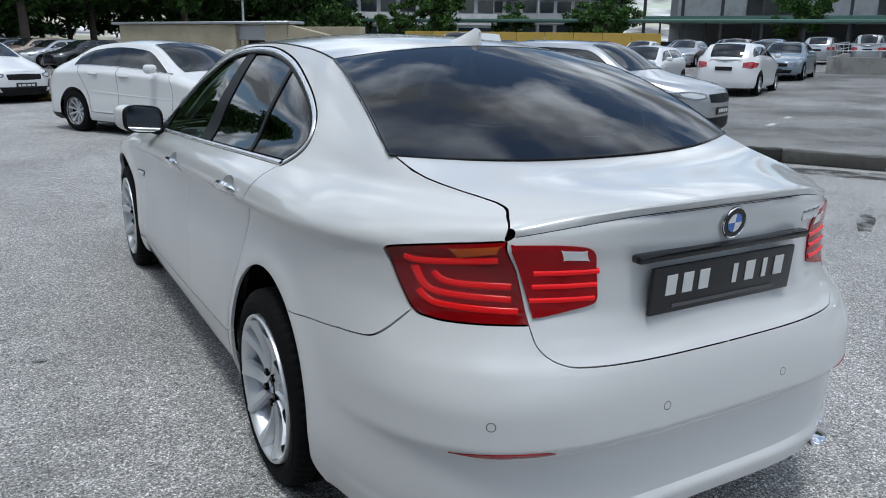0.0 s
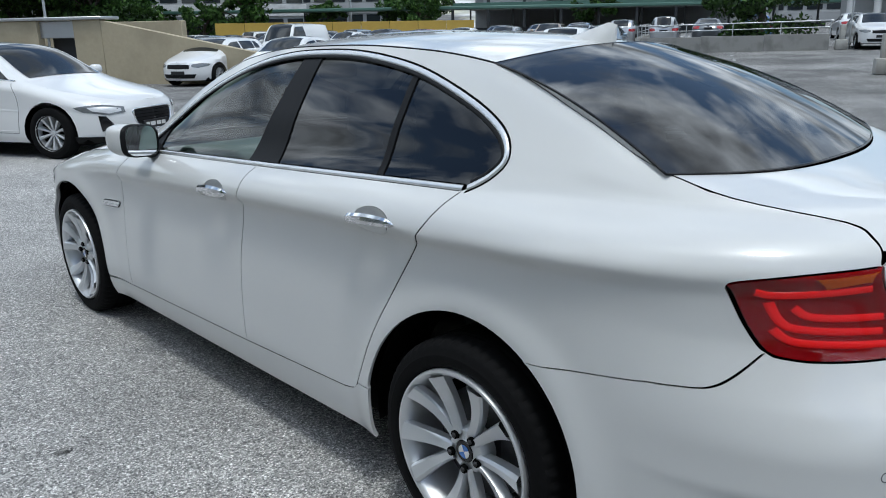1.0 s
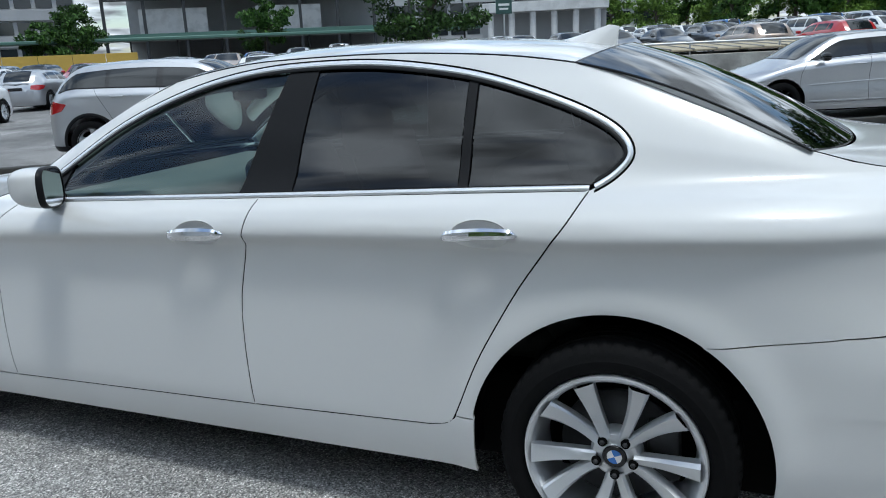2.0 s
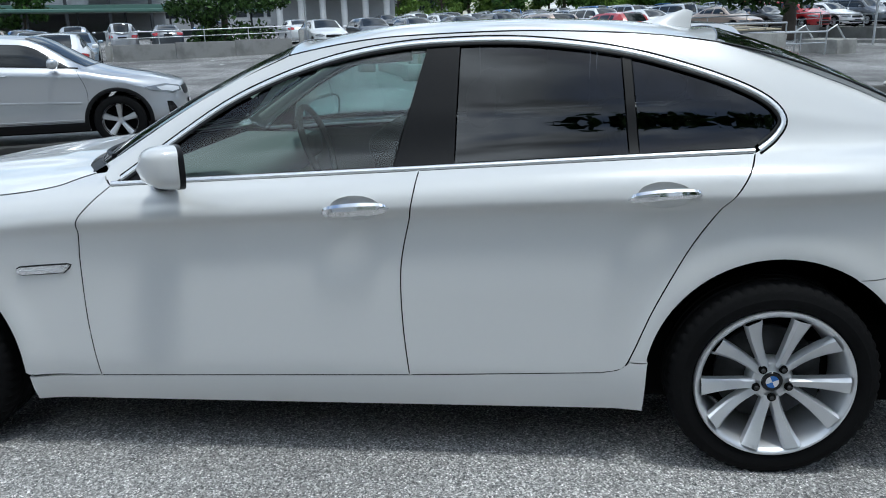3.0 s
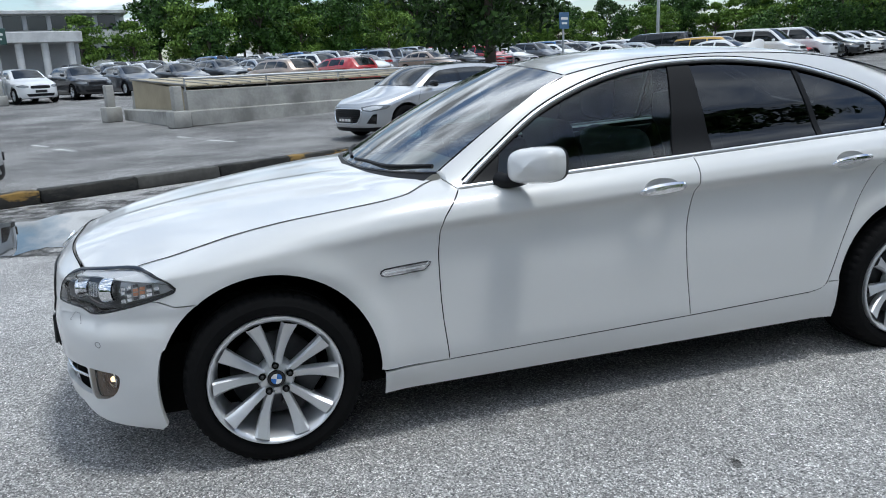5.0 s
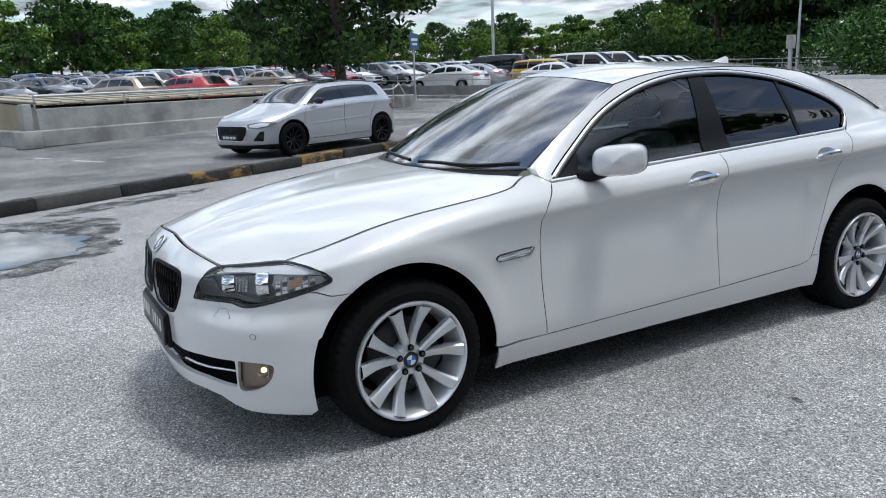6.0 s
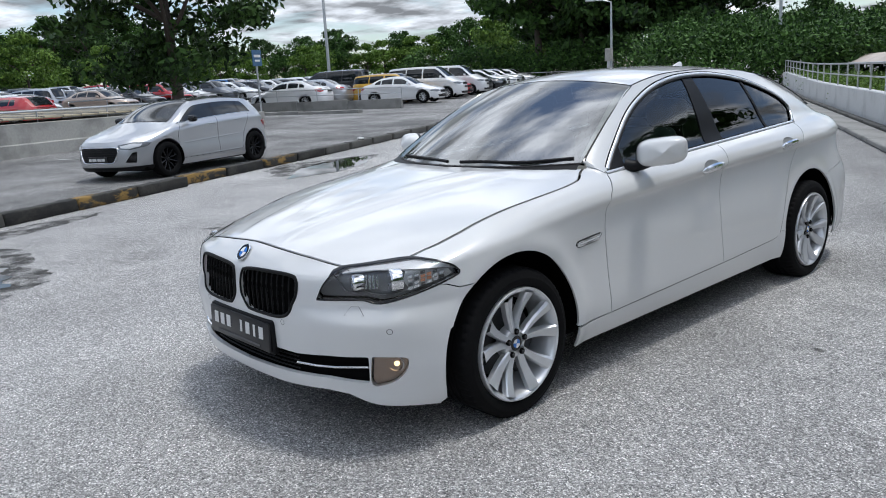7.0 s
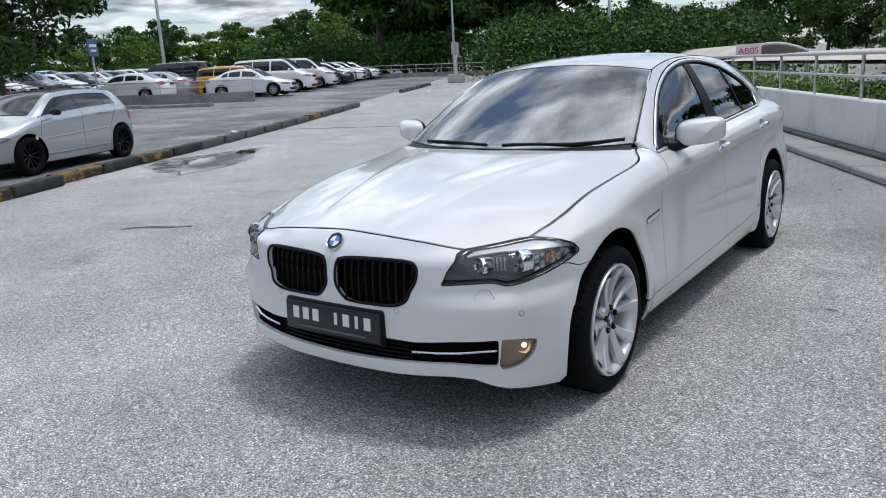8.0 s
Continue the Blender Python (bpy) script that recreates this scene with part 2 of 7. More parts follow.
def panel(surf, outline, holes=(), step=0.01, inset=0.0023, lip=0.012, rise=0.0, left=True):
    """A panel of a surface surf(a, b) within an outline in (a, b), with holes, its edges turned inwards."""
    outline = np.array(outline, float)
    holes = [np.array(h, float) for h in holes]
    lo, hi = outline.min(0), outline.max(0)
    na, nb = np.maximum(np.ceil((hi - lo) / step).astype(int), 2)
    A, B = np.meshgrid(np.linspace(lo[0], hi[0], na + 1), np.linspace(lo[1], hi[1], nb + 1), indexing="ij")
    mid = np.stack([(A[:-1, :-1] + A[1:, 1:]) / 2, (B[:-1, :-1] + B[1:, 1:]) / 2], -1)
    keep = inside(outline, mid)
    for h in holes:
        keep &= ~inside(h, mid)
    at = np.arange(A.size).reshape(A.shape)
    quads = np.stack([at[:-1, :-1], at[1:, :-1], at[1:, 1:], at[:-1, 1:]], -1)[keep]
    edges = {}
    for q in quads.tolist():
        for i in range(4):
            e = (q[i], q[(i + 1) % 4])
            edges[e] = 1
    rim = [e for e in edges if (e[1], e[0]) not in edges]
    ab = np.stack([A.ravel(), B.ravel()], -1)
    border = sorted({v for e in rim for v in e})
    loops = [(outline, inset)] + [(h, -inset) for h in holes]
    for v in border:
        p, _ = min((nearest(poly, ab[v], off) for poly, off in loops), key=lambda r: r[1])
        ab[v] = p
    if border:
        for poly, off in loops:
            d0, d1 = poly - np.roll(poly, 1, 0), np.roll(poly, -1, 0) - poly
            turn = np.abs(np.arctan2(d0[:, 0] * d1[:, 1] - d0[:, 1] * d1[:, 0], (d0 * d1).sum(1)))
            for c in poly[turn > 0.45]:
                v = border[int(np.argmin(((ab[border] - c) ** 2).sum(1)))]
                ab[v] = c
    used = sorted({v for q in quads.tolist() for v in q})
    new_at = {v: i for i, v in enumerate(used)}
    ab = ab[used]
    P = surf(ab[:, 0], ab[:, 1])
    e = 0.003
    N = np.cross(surf(ab[:, 0] + e, ab[:, 1]) - surf(ab[:, 0] - e, ab[:, 1]), surf(ab[:, 0], ab[:, 1] + e) - surf(ab[:, 0], ab[:, 1] - e))
    N /= np.linalg.norm(N, axis=1)[:, None] + 1e-12
    if left:
        N = -N
    faces = [[new_at[v] for v in (q[::-1] if left else q)] for q in quads.tolist()]
    verts = P + rise * N
    if lip:
        base = {v: len(verts) + i for i, v in enumerate(border)}
        inner = np.array([verts[new_at[v]] - lip * N[new_at[v]] for v in border])
        verts = np.concatenate([verts, inner]) if len(inner) else verts
        for a, b in rim:
            if abs(P[new_at[a], 0]) < 2e-4 and abs(P[new_at[b], 0]) < 2e-4:
                continue
            f = [new_at[a], new_at[b], base[b], base[a]]
            faces.append(f if left else f[::-1])
    me = mesh_of(verts, faces)
    if lip:
        me.set_sharp_from_angle(angle=radians(38))
    return me


def on_surface(surf, line, rise=0.0, left=True):
    """Points of a surface along a line in its own coordinates."""
    L = np.array(line, float)
    a, b = L[:, 0], L[:, 1]
    e = 0.003
    N = np.cross(surf(a + e, b) - surf(a - e, b), surf(a, b + e) - surf(a, b - e))
    N /= np.linalg.norm(N, axis=1)[:, None] + 1e-12
    return surf(a, b) + (-rise if left else rise) * N


def ribbon(surf, line, width, height, closed=False, left=True):
    """A raised half-round moulding along a line on a surface."""
    L = np.array(line, float)
    t = np.roll(L, -1, 0) - np.roll(L, 1, 0) if closed else np.gradient(L, axis=0)
    t /= np.linalg.norm(t, axis=1)[:, None] + 1e-12
    n = np.stack([-t[:, 1], t[:, 0]], -1)
    rows = []
    for k, h in ((-1, 0), (-0.8, 0.7), (-0.3, 1), (0.3, 1), (0.8, 0.7), (1, 0)):
        rows.append(on_surface(surf, L + n * k * width / 2, h * height, left))
    P = np.stack(rows, 1)
    if closed:
        return soften(sheet(P, wrap=True, flip=not left), 60)
    return soften(sheet(P, flip=not left), 60)


# ---- the shape of the saloon's body: half-width by length y and height z ----
def curve(knots, values):
    """A smooth curve through knots, without overshoot."""
    k, v = np.array(knots, float), np.array(values, float)
    h, d = np.diff(k), np.diff(v) / np.diff(k)
    m = np.zeros(len(k))
    m[0], m[-1] = d[0], d[-1]
    for i in range(1, len(k) - 1):
        if d[i - 1] * d[i] > 0:
            a, b = 2 * h[i] + h[i - 1], h[i] + 2 * h[i - 1]
            m[i] = (a + b) / (a / d[i - 1] + b / d[i])

    def at(x):
        x = np.clip(np.asarray(x, float), k[0], k[-1])
        i = np.clip(np.searchsorted(k, x) - 1, 0, len(k) - 2)
        t = (x - k[i]) / h[i]
        return ((1 + 2 * t) * (1 - t) ** 2 * v[i] + t * (1 - t) ** 2 * h[i] * m[i]
                + t * t * (3 - 2 * t) * v[i + 1] + t * t * (t - 1) * h[i] * m[i + 1])
    return at


MIDDLE = 0.035
YK = (-1.1, -0.6, -0.2, 0.1, 0.6, 1.15, 1.8, 2.2, 2.45, 2.75, 3.05, 3.45, 3.8)
crease_z = curve(YK, (0.985, 0.965, 0.95, 0.937, 0.925, 0.907, 0.878, 0.860, 0.845, 0.815, 0.785, 0.735, 0.715))
crease_x = curve(YK, (0.925, 0.925, 0.935, 0.938, 0.938, 0.938, 0.938, 0.938, 0.936, 0.934, 0.932, 0.925, 0.92))
tuck = curve(YK, (0.004, 0.012, 0.026, 0.033, 0.035, 0.035, 0.034, 0.028, 0.018, 0.003, 0.0, 0.0, 0.0))
belt_x = curve(YK, (0.72, 0.745, 0.79, 0.826, 0.842, 0.848, 0.850, 0.850, 0.835, 0.815, 0.815, 0.82, 0.82))
belt_z = curve(YK, (1.06, 1.085, 1.075, 1.061, 1.04, 1.014, 0.984, 0.965, 0.955, 0.925, 0.872, 0.775, 0.74))
hood_z = curve((2.2, 2.45, 2.75, 3.05, 3.3, 3.45, 3.62, 3.8), (1.005, 0.985, 0.942, 0.888, 0.830, 0.790, 0.770, 0.765))
rail_z = curve((-0.7, -0.46, -0.2, 0.178, 0.5, 0.85, 1.2, 1.62, 1.9, 2.27), (1.115, 1.15, 1.255, 1.388, 1.425, 1.438, 1.431, 1.374, 1.245, 1.02))
rail_x = curve((-0.7, -0.46, -0.2, 0.178, 0.5, 0.85, 1.2, 1.62, 1.9, 2.27), (0.69, 0.70, 0.655, 0.600, 0.588, 0.582, 0.588, 0.600, 0.665, 0.75))


def bulge(y, z, yc):
    """The flare over a wheel."""
    return 0.015 * np.exp(-((np.hypot(y - yc, z - 0.33) - 0.425) / 0.06) ** 2)


def section(y):
    """Heights and half-widths of the section at y, from the sill up to the rail or the bonnet's edge."""
    zc, xc, tk = crease_z(y), crease_x(y), tuck(y)
    bx, bz = belt_x(y), belt_z(y)
    zs = [0.15, 0.20, 0.26, 0.315, 0.36, 0.46, 0.60, zc - 0.095, zc - 0.040, zc - 0.012, zc]
    xs = [0.868, 0.902, 0.923, 0.931, 0.934, 0.930, 0.921, xc - tk, xc - 0.88 * tk, xc - 0.24 * tk, xc]
    zs += [zc + 0.35 * (bz - zc), zc + 0.7 * (bz - zc), bz]
    xs += [xc - 0.13 * (xc - bx), xc - 0.47 * (xc - bx), bx]
    if y > 2.24:
        zs.append(hood_z(y)), xs.append(0.76)
    else:
        rz, rx = rail_z(y), rail_x(y)
        zs += [bz + 0.45 * (rz - bz), bz + 0.85 * (rz - bz), rz]
        xs += [bx - 0.40 * (bx - rx), bx - 0.80 * (bx - rx), rx]
    return np.array(zs, float), np.array(xs, float)


SECTION_Y = np.linspace(-1.1, 3.8, 491)
SECTION_Z = np.linspace(0.15, 1.45, 261)
WIDTH = np.array([curve(*section(y))(SECTION_Z) for y in SECTION_Y])


def half_width(y, z):
    """The half-width of the body at y and z, before its ends are rounded off."""
    a = np.clip((np.asarray(y, float) + 1.1) / 0.01, 0, 489.999)
    b = np.clip((np.asarray(z, float) - 0.15) / 0.005, 0, 259.999)
    i, j = a.astype(int), b.astype(int)
    u, v = a - i, b - j
    w = (1 - u) * ((1 - v) * WIDTH[i, j] + v * WIDTH[i, j + 1]) + u * ((1 - v) * WIDTH[i + 1, j] + v * WIDTH[i + 1, j + 1])
    return w + bulge(y, z, 0.0) + bulge(y, z, 2.968) - MIDDLE


nose_y = curve((0.17, 0.22, 0.30, 0.38, 0.62, 0.70, 0.75, 0.79, 0.83), (3.74, 3.778, 3.797, 3.80, 3.80, 3.79, 3.765, 3.725, 3.65))
nose_p = curve((0.17, 0.28, 0.40, 0.53, 0.62, 0.72, 0.85), (3.2, 2.75, 2.8, 3.0, 2.6, 2.6, 2.55))
tail_y = curve((0.17, 0.24, 0.30, 0.31, 0.44, 0.49, 0.525, 0.62, 0.70, 0.74, 0.78, 0.84, 0.93, 1.0, 1.06, 1.085, 1.12), (-1.03, -1.06, -1.075, -1.062, -1.066, -1.076, -1.108, -1.106, -1.095, -1.07, -1.055, -1.045, -1.045, -1.055, -1.068, -1.064, -1.03))
tail_p = curve((0.17, 0.60, 0.72, 0.85, 1.1), (3.6, 3.8, 3.3, 2.8, 2.6))
Y_NOSE, Y_TAIL, CUT_F, CUT_R = 3.1, -0.1, 3.35, -0.55


def body(s, z):
    """The point of the left flank, nose and tail at the girth s and the height z: s is the length y along the flank,
    and runs on round the corners to the middle of the nose (4.35) and of the tail (-1.55)."""
    s, z = np.broadcast_arrays(np.asarray(s, float), np.asarray(z, float))
    y, x = s.copy(), np.zeros_like(s)
    for end, cut, base, tip, power in ((s > Y_NOSE, CUT_F, Y_NOSE, nose_y, nose_p), (s < Y_TAIL, CUT_R, Y_TAIL, tail_y, tail_p)):
        t, p = tip(z), power(z)
        r0 = np.clip((cut - base) / (t - base), 0, 0.999)
        a0 = np.arcsin(r0 ** (p / 2))
        u = np.clip(np.abs(s - cut), 0, 1)
        f0 = np.cos(a0) ** (2 / p)
        past = end & (np.abs(s - base) > abs(cut - base))
        y = np.where(past, base + (t - base) * np.clip(1 - (f0 * (1 - u)) ** p, 1e-9, 1) ** (1 / p), y)
        r = np.clip((y - base) / (t - base), 0, 1)
        f = np.where(past, f0 * (1 - u), np.clip(1 - r ** p, 1e-9, 1) ** (1 / p))
        x = np.where(end, half_width(y, z) * f, x)
    x = np.where((s <= Y_NOSE) & (s >= Y_TAIL), half_width(y, z), x)
    return np.stack([-x, y, z], -1)


def eased(points):
    """Turns points given by the angle round the corners into girth and height."""
    out = []
    for s, z in points:
        for cut, base, tip, power, sign in ((CUT_F, Y_NOSE, nose_y, nose_p, 1), (CUT_R, Y_TAIL, tail_y, tail_p, -1)):
            u = (s - cut) * sign
            if u > 0:
                p = float(power(z))
                a0 = math.asin(min((cut - base) / (float(tip(z)) - base), 0.999) ** (p / 2))
                a = a0 + (math.pi / 2 - a0) * min(u, 1.0)
                f = (max(math.cos(a), 0.0) / math.cos(a0)) ** (2 / p)
                f = max(0.0, f - 0.028 * (1 - f))
                s = cut + sign * (1.004 - f if u >= 0.999 else 1 - f)
        out.append((s, z))
    return out


def girth_x(x, z, front=True):
    """The girth s at which the nose or tail passes the half-width x at the height z."""
    lo, hi = (3.2, 4.35) if front else (-0.4, -1.55)
    for _ in range(40):
        mid = (lo + hi) / 2
        if -float(body(mid, z)[0]) > x:
            lo = mid
        else:
            hi = mid
    return lo


# ---- ground ----
asphalt, nt, b = shader("worn grey asphalt")
co = nt.nodes.new("ShaderNodeTexCoord")


def noise_node(scale, detail=4.0, rough=0.6):
    n = node(nt, "ShaderNodeTexNoise", Scale=scale, Detail=detail, Roughness=rough)
    nt.links.new(co.outputs["Object"], n.inputs["Vector"])
    return n


def ranged(source, a0, a1, b0, b1):
    r = nt.nodes.new("ShaderNodeMapRange")
    for i, v in enumerate((a0, a1, b0, b1)):
        r.inputs[i + 1].default_value = v
    nt.links.new(source, r.inputs[0])
    return r.outputs[0]


def times(a, b2):
    m = nt.nodes.new("ShaderNodeMix")
    m.data_type, m.blend_type = "RGBA", "MULTIPLY"
    m.inputs[0].default_value = 1.0
    nt.links.new(a, m.inputs[6])
    nt.links.new(b2, m.inputs[7])
    return m.outputs[2]


def cells(scale):
    v = node(nt, "ShaderNodeTexVoronoi", Scale=scale)
    nt.links.new(co.outputs["Object"], v.inputs["Vector"])
    sep = nt.nodes.new("ShaderNodeSeparateColor")
    nt.links.new(v.outputs["Color"], sep.inputs[0])
    return v, sep.outputs[0]


# crushed stone in the binder: most grains mid grey, some pale, some dark
stones, shade_of_grain = cells(175.0)
small, shade_of_small = cells(310.0)
base = nt.nodes.new("ShaderNodeValToRGB")
ramp = base.color_ramp
ramp.elements[0].position, ramp.elements[0].color = 0.0, (0.07, 0.07, 0.071, 1)
ramp.elements[1].position, ramp.elements[1].color = 1.0, (0.80, 0.79, 0.775, 1)
for at, v in ((0.20, 0.21), (0.62, 0.335), (0.85, 0.53)):
    e = ramp.elements.new(at)
    e.color = (v * 1.01, v * 0.985, v * 0.955, 1)
nt.links.new(shade_of_grain, base.inputs[0])
tone = times(base.outputs[0], ranged(shade_of_small, 0.0, 1.0, 0.55, 1.45))
large, shade_of_large = cells(95.0)
tone = times(tone, ranged(shade_of_large, 0.0, 1.0, 0.78, 1.22))
tone = times(tone, ranged(noise_node(7.0, 6.0, 0.7).outputs[0], 0.3, 0.7, 0.90, 1.10))
tone = times(tone, ranged(noise_node(0.9, 6.0, 0.62).outputs[0], 0.36, 0.66, 0.85, 1.10))
tone = times(tone, ranged(noise_node(0.14, 5.0, 0.6).outputs[0], 0.36, 0.62, 0.84, 1.06))
# old oil and tyre stains
tone = times(tone, ranged(noise_node(0.55, 5.0, 0.6).outputs[0], 0.60, 0.74, 1.0, 0.62))
# the older, darker surface beyond the kerb
lane = nt.nodes.new("ShaderNodeVectorMath")
lane.operation = "DOT_PRODUCT"
lane.inputs[1].default_value = (0.884, 0.468, 0)
nt.links.new(co.outputs["Object"], lane.inputs[0])
tone = times(tone, ranged(lane.outputs["Value"], 8.3, 8.5, 1.12, 0.60))
# tyre-polished and patched areas of that older surface, and dirt along the parapet
patchy = ranged(noise_node(0.32, 7.0, 0.68).outputs[0], 0.40, 0.62, 1.35, 0.55)
far_side = nt.nodes.new("ShaderNodeMix")
far_side.data_type = "RGBA"
far_side.inputs[6].default_value = (1, 1, 1, 1)
nt.links.new(ranged(lane.outputs["Value"], 8.3, 8.6, 0.0, 1.0), far_side.inputs[0])
nt.links.new(patchy, far_side.inputs[7])
tone = times(tone, far_side.outputs[2])
edge_dirt = nt.nodes.new("ShaderNodeMath")
edge_dirt.operation = "ADD"
nt.links.new(lane.outputs["Value"], edge_dirt.inputs[0])
nt.links.new(ranged(noise_node(0.8, 5.0, 0.6).outputs[0], 0.3, 0.7, -0.5, 0.5), edge_dirt.inputs[1])
tone = times(tone, ranged(edge_dirt.outputs[0], -1.9, -0.9, 0.66, 1.0))
nt.links.new(tone, b.inputs["Base Color"])
b.inputs["Roughness"].default_value = 0.8
bp = node(nt, "ShaderNodeBump", Strength=0.85, Distance=0.004)
nt.links.new(stones.outputs[0], bp.inputs["Height"])
nt.links.new(bp.outputs[0], b.inputs["Normal"])


def rise(x, y):
    """Height of the ground: level round the saloon, then a gentle slope up across the car park."""
    u = max(0.0, 0.985 * x - 0.174 * y - 10.0)
    h = 0.026 * (u * u / 12 if u < 6 else u - 3)
    return h if u < 80 else 0.026 * 77 + 0.008 * (u - 80)


def up(m):
    """The same pose, lifted onto the ground."""
    p = m.to_translation()
    return Matrix.Translation((0, 0, rise(p.x, p.y))) @ m


gx = np.concatenate([[-450, -200, -80, -30, 0, 5], np.arange(8, 24, 1.0), np.arange(24, 60, 4.0), [60, 70, 80, 90, 100, 120, 200, 450]])
gy = np.concatenate([[-450, -200, -120], np.arange(-90, 91, 6.0), [120, 200, 450]])
ground = part("ground", soften(sheet(np.array([[(x, y, rise(x, y)) for y in gy] for x in gx], float)), 60), asphalt)
tagged(ground, "worn grey asphalt of an open car park", "ground", kind="structure")

CONCRETE = plain("weathered concrete", (0.27, 0.265, 0.25), 0.85, grain=0.22, scale=26, bump=0.35, wear=0.35)
PALECONCRETE = plain("pale concrete", (0.40, 0.39, 0.36), 0.85, grain=0.25, scale=16, bump=0.35, wear=0.5)
WHITEWALL = plain("white painted wall", (0.62, 0.62, 0.61), 0.8, grain=0.10, scale=14, bump=0.15, wear=0.28)
BEIGEWALL = plain("beige rendered wall", (0.42, 0.36, 0.25), 0.85, grain=0.12, scale=9, bump=0.2, wear=0.25)
STEEL = plain("galvanised steel", (0.55, 0.56, 0.57), 0.4, metal=0.8, grain=0.15, scale=60)
PAINTMARK = plain("worn white road paint", (0.62, 0.62, 0.60), 0.8, grain=0.3, scale=24, wear=0.5)


def old_paint(name, coat_colour, share, seed):
    """Kerb paint worn through to dark, mossy concrete in patches."""
    m = plain(name, (0.038, 0.036, 0.031), 0.88, grain=0.55, scale=30, bump=0.6, wear=0.6)
    nt3 = m.node_tree
    bs = nt3.nodes["Principled BSDF"]
    below = bs.inputs["Base Color"].links[0].from_socket
    co3 = nt3.nodes.new("ShaderNodeTexCoord")
    where = node(nt3, "ShaderNodeTexNoise", Scale=4.5, Detail=9.0, Roughness=0.72)
    shift = node(nt3, "ShaderNodeMapping")
    shift.inputs["Location"].default_value = (seed, seed * 2, 0)
    shift.inputs["Scale"].default_value = (0.5, 1.0, 1.3)
    info = nt3.nodes.new("ShaderNodeObjectInfo")
    push = nt3.nodes.new("ShaderNodeVectorMath")
    push.operation = "MULTIPLY_ADD"
    push.inputs[1].default_value = (40, 25, 0)
    nt3.links.new(info.outputs["Random"], push.inputs[0])
    nt3.links.new(co3.outputs["Object"], push.inputs[2])
    nt3.links.new(push.outputs[0], shift.inputs["Vector"])
    nt3.links.new(shift.outputs[0], where.inputs["Vector"])
    mask = nt3.nodes.new("ShaderNodeMapRange")
    mask.inputs[1].default_value, mask.inputs[2].default_value = 0.62 - share * 0.25, 0.70 - share * 0.25
    nt3.links.new(where.outputs[0], mask.inputs[0])
    over = nt3.nodes.new("ShaderNodeMix")
    over.data_type = "RGBA"
    over.inputs[7].default_value = (*coat_colour, 1)
    nt3.links.new(mask.outputs[0], over.inputs[0])
    nt3.links.new(below, over.inputs[6])
    nt3.links.new(over.outputs[2], bs.inputs["Base Color"])
    return m


KERBBLACK = old_paint("kerb black paint", (0.018, 0.018, 0.017), 0.6, 3.0)
KERBYELLOW = old_paint("kerb yellow paint", (0.27, 0.165, 0.045), 0.52, 7.0)
KERBGREY = plain("kerb bare concrete", (0.085, 0.082, 0.074), 0.85, grain=0.4, scale=16, bump=0.5, wear=0.4)
SIGNBLUE = plain("blue sign face", (0.05, 0.12, 0.22), 0.4, grain=0.1, scale=8)
GREENROOF = plain("green metal roof", (0.07, 0.15, 0.12), 0.5, grain=0.15, scale=10)
YELLOWBOARD = plain("yellow boards", (0.50, 0.33, 0.06), 0.6, grain=0.15, scale=5, wear=0.2)
DARKSTEEL = plain("dark steel frame", (0.03, 0.032, 0.035), 0.6, grain=0.2, scale=10)

KX, PX = Vector((0.468, -0.884, 0)), Vector((0.884, 0.468, 0))
KDEG = math.degrees(math.atan2(-0.884, 0.468))


def place(a, b, z=0.0):
    """A pose a metres across and b metres along the car park; its own x points along it, its own y across."""
    p = PX * a + KX * b
    return pose(p.x, p.y, z + rise(p.x, p.y), 0, 0, KDEG)


def blob(rx, ry, rz, seed):
    """A small crumpled lump that stands on z = 0."""
    bm = bmesh.new()
    bmesh.ops.create_icosphere(bm, subdivisions=3, radius=1.0)
    for v in bm.verts:
        k = 1 + 0.35 * noise.noise(v.co * 1.7 + Vector((seed, 0, 0))) + 0.15 * noise.noise(v.co * 5)
        v.co = Vector((v.co.x * rx * k, v.co.y * ry * k, max(0.0, (v.co.z * 0.6 + 0.55)) * rz * k))
    me = bpy.data.meshes.new("lump")
    bm.to_mesh(me)
    bm.free()
    return me


# ---- painted kerb of separate blocks ----
kerb = thing("painted_kerb", "low concrete kerb in worn black and yellow blocks", "kerb", kind="structure")
kr = random.Random(3)
kerb_mesh = []
for v in range(4):
    bm = bmesh.new()
    bmesh.ops.create_grid(bm, x_segments=14, y_segments=1, size=0.5)
    bmesh.ops.scale(bm, vec=(1.19, 0.23, 1), verts=bm.verts)
    low_ring = bmesh.ops.extrude_face_region(bm, geom=bm.faces[:])
    bmesh.ops.translate(bm, vec=(0, 0, 0.17), verts=[g for g in low_ring["geom"] if isinstance(g, bmesh.types.BMVert)])
    bmesh.ops.recalc_face_normals(bm, faces=bm.faces)
    bmesh.ops.bevel(bm, geom=[e for e in bm.edges if e.calc_face_angle(0) > 0.5], offset=0.022, segments=2, profile=0.5, affect="EDGES", clamp_overlap=True)
    for vert in bm.verts:
        d = Vector((noise.noise(vert.co * 5 + Vector((v * 9, 0, 0))), noise.noise(vert.co * 9 + Vector((0, v * 9, 3))), noise.noise(vert.co * 8 + Vector((2, 2, v * 7)))))
        vert.co += d * 0.014
        vert.co.z = max(vert.co.z, 0.0)
    me = bpy.data.meshes.new("kerb_block")
    bm.to_mesh(me)
    bm.free()
    kerb_mesh.append(soften(me, 40))
kerb_by = {}
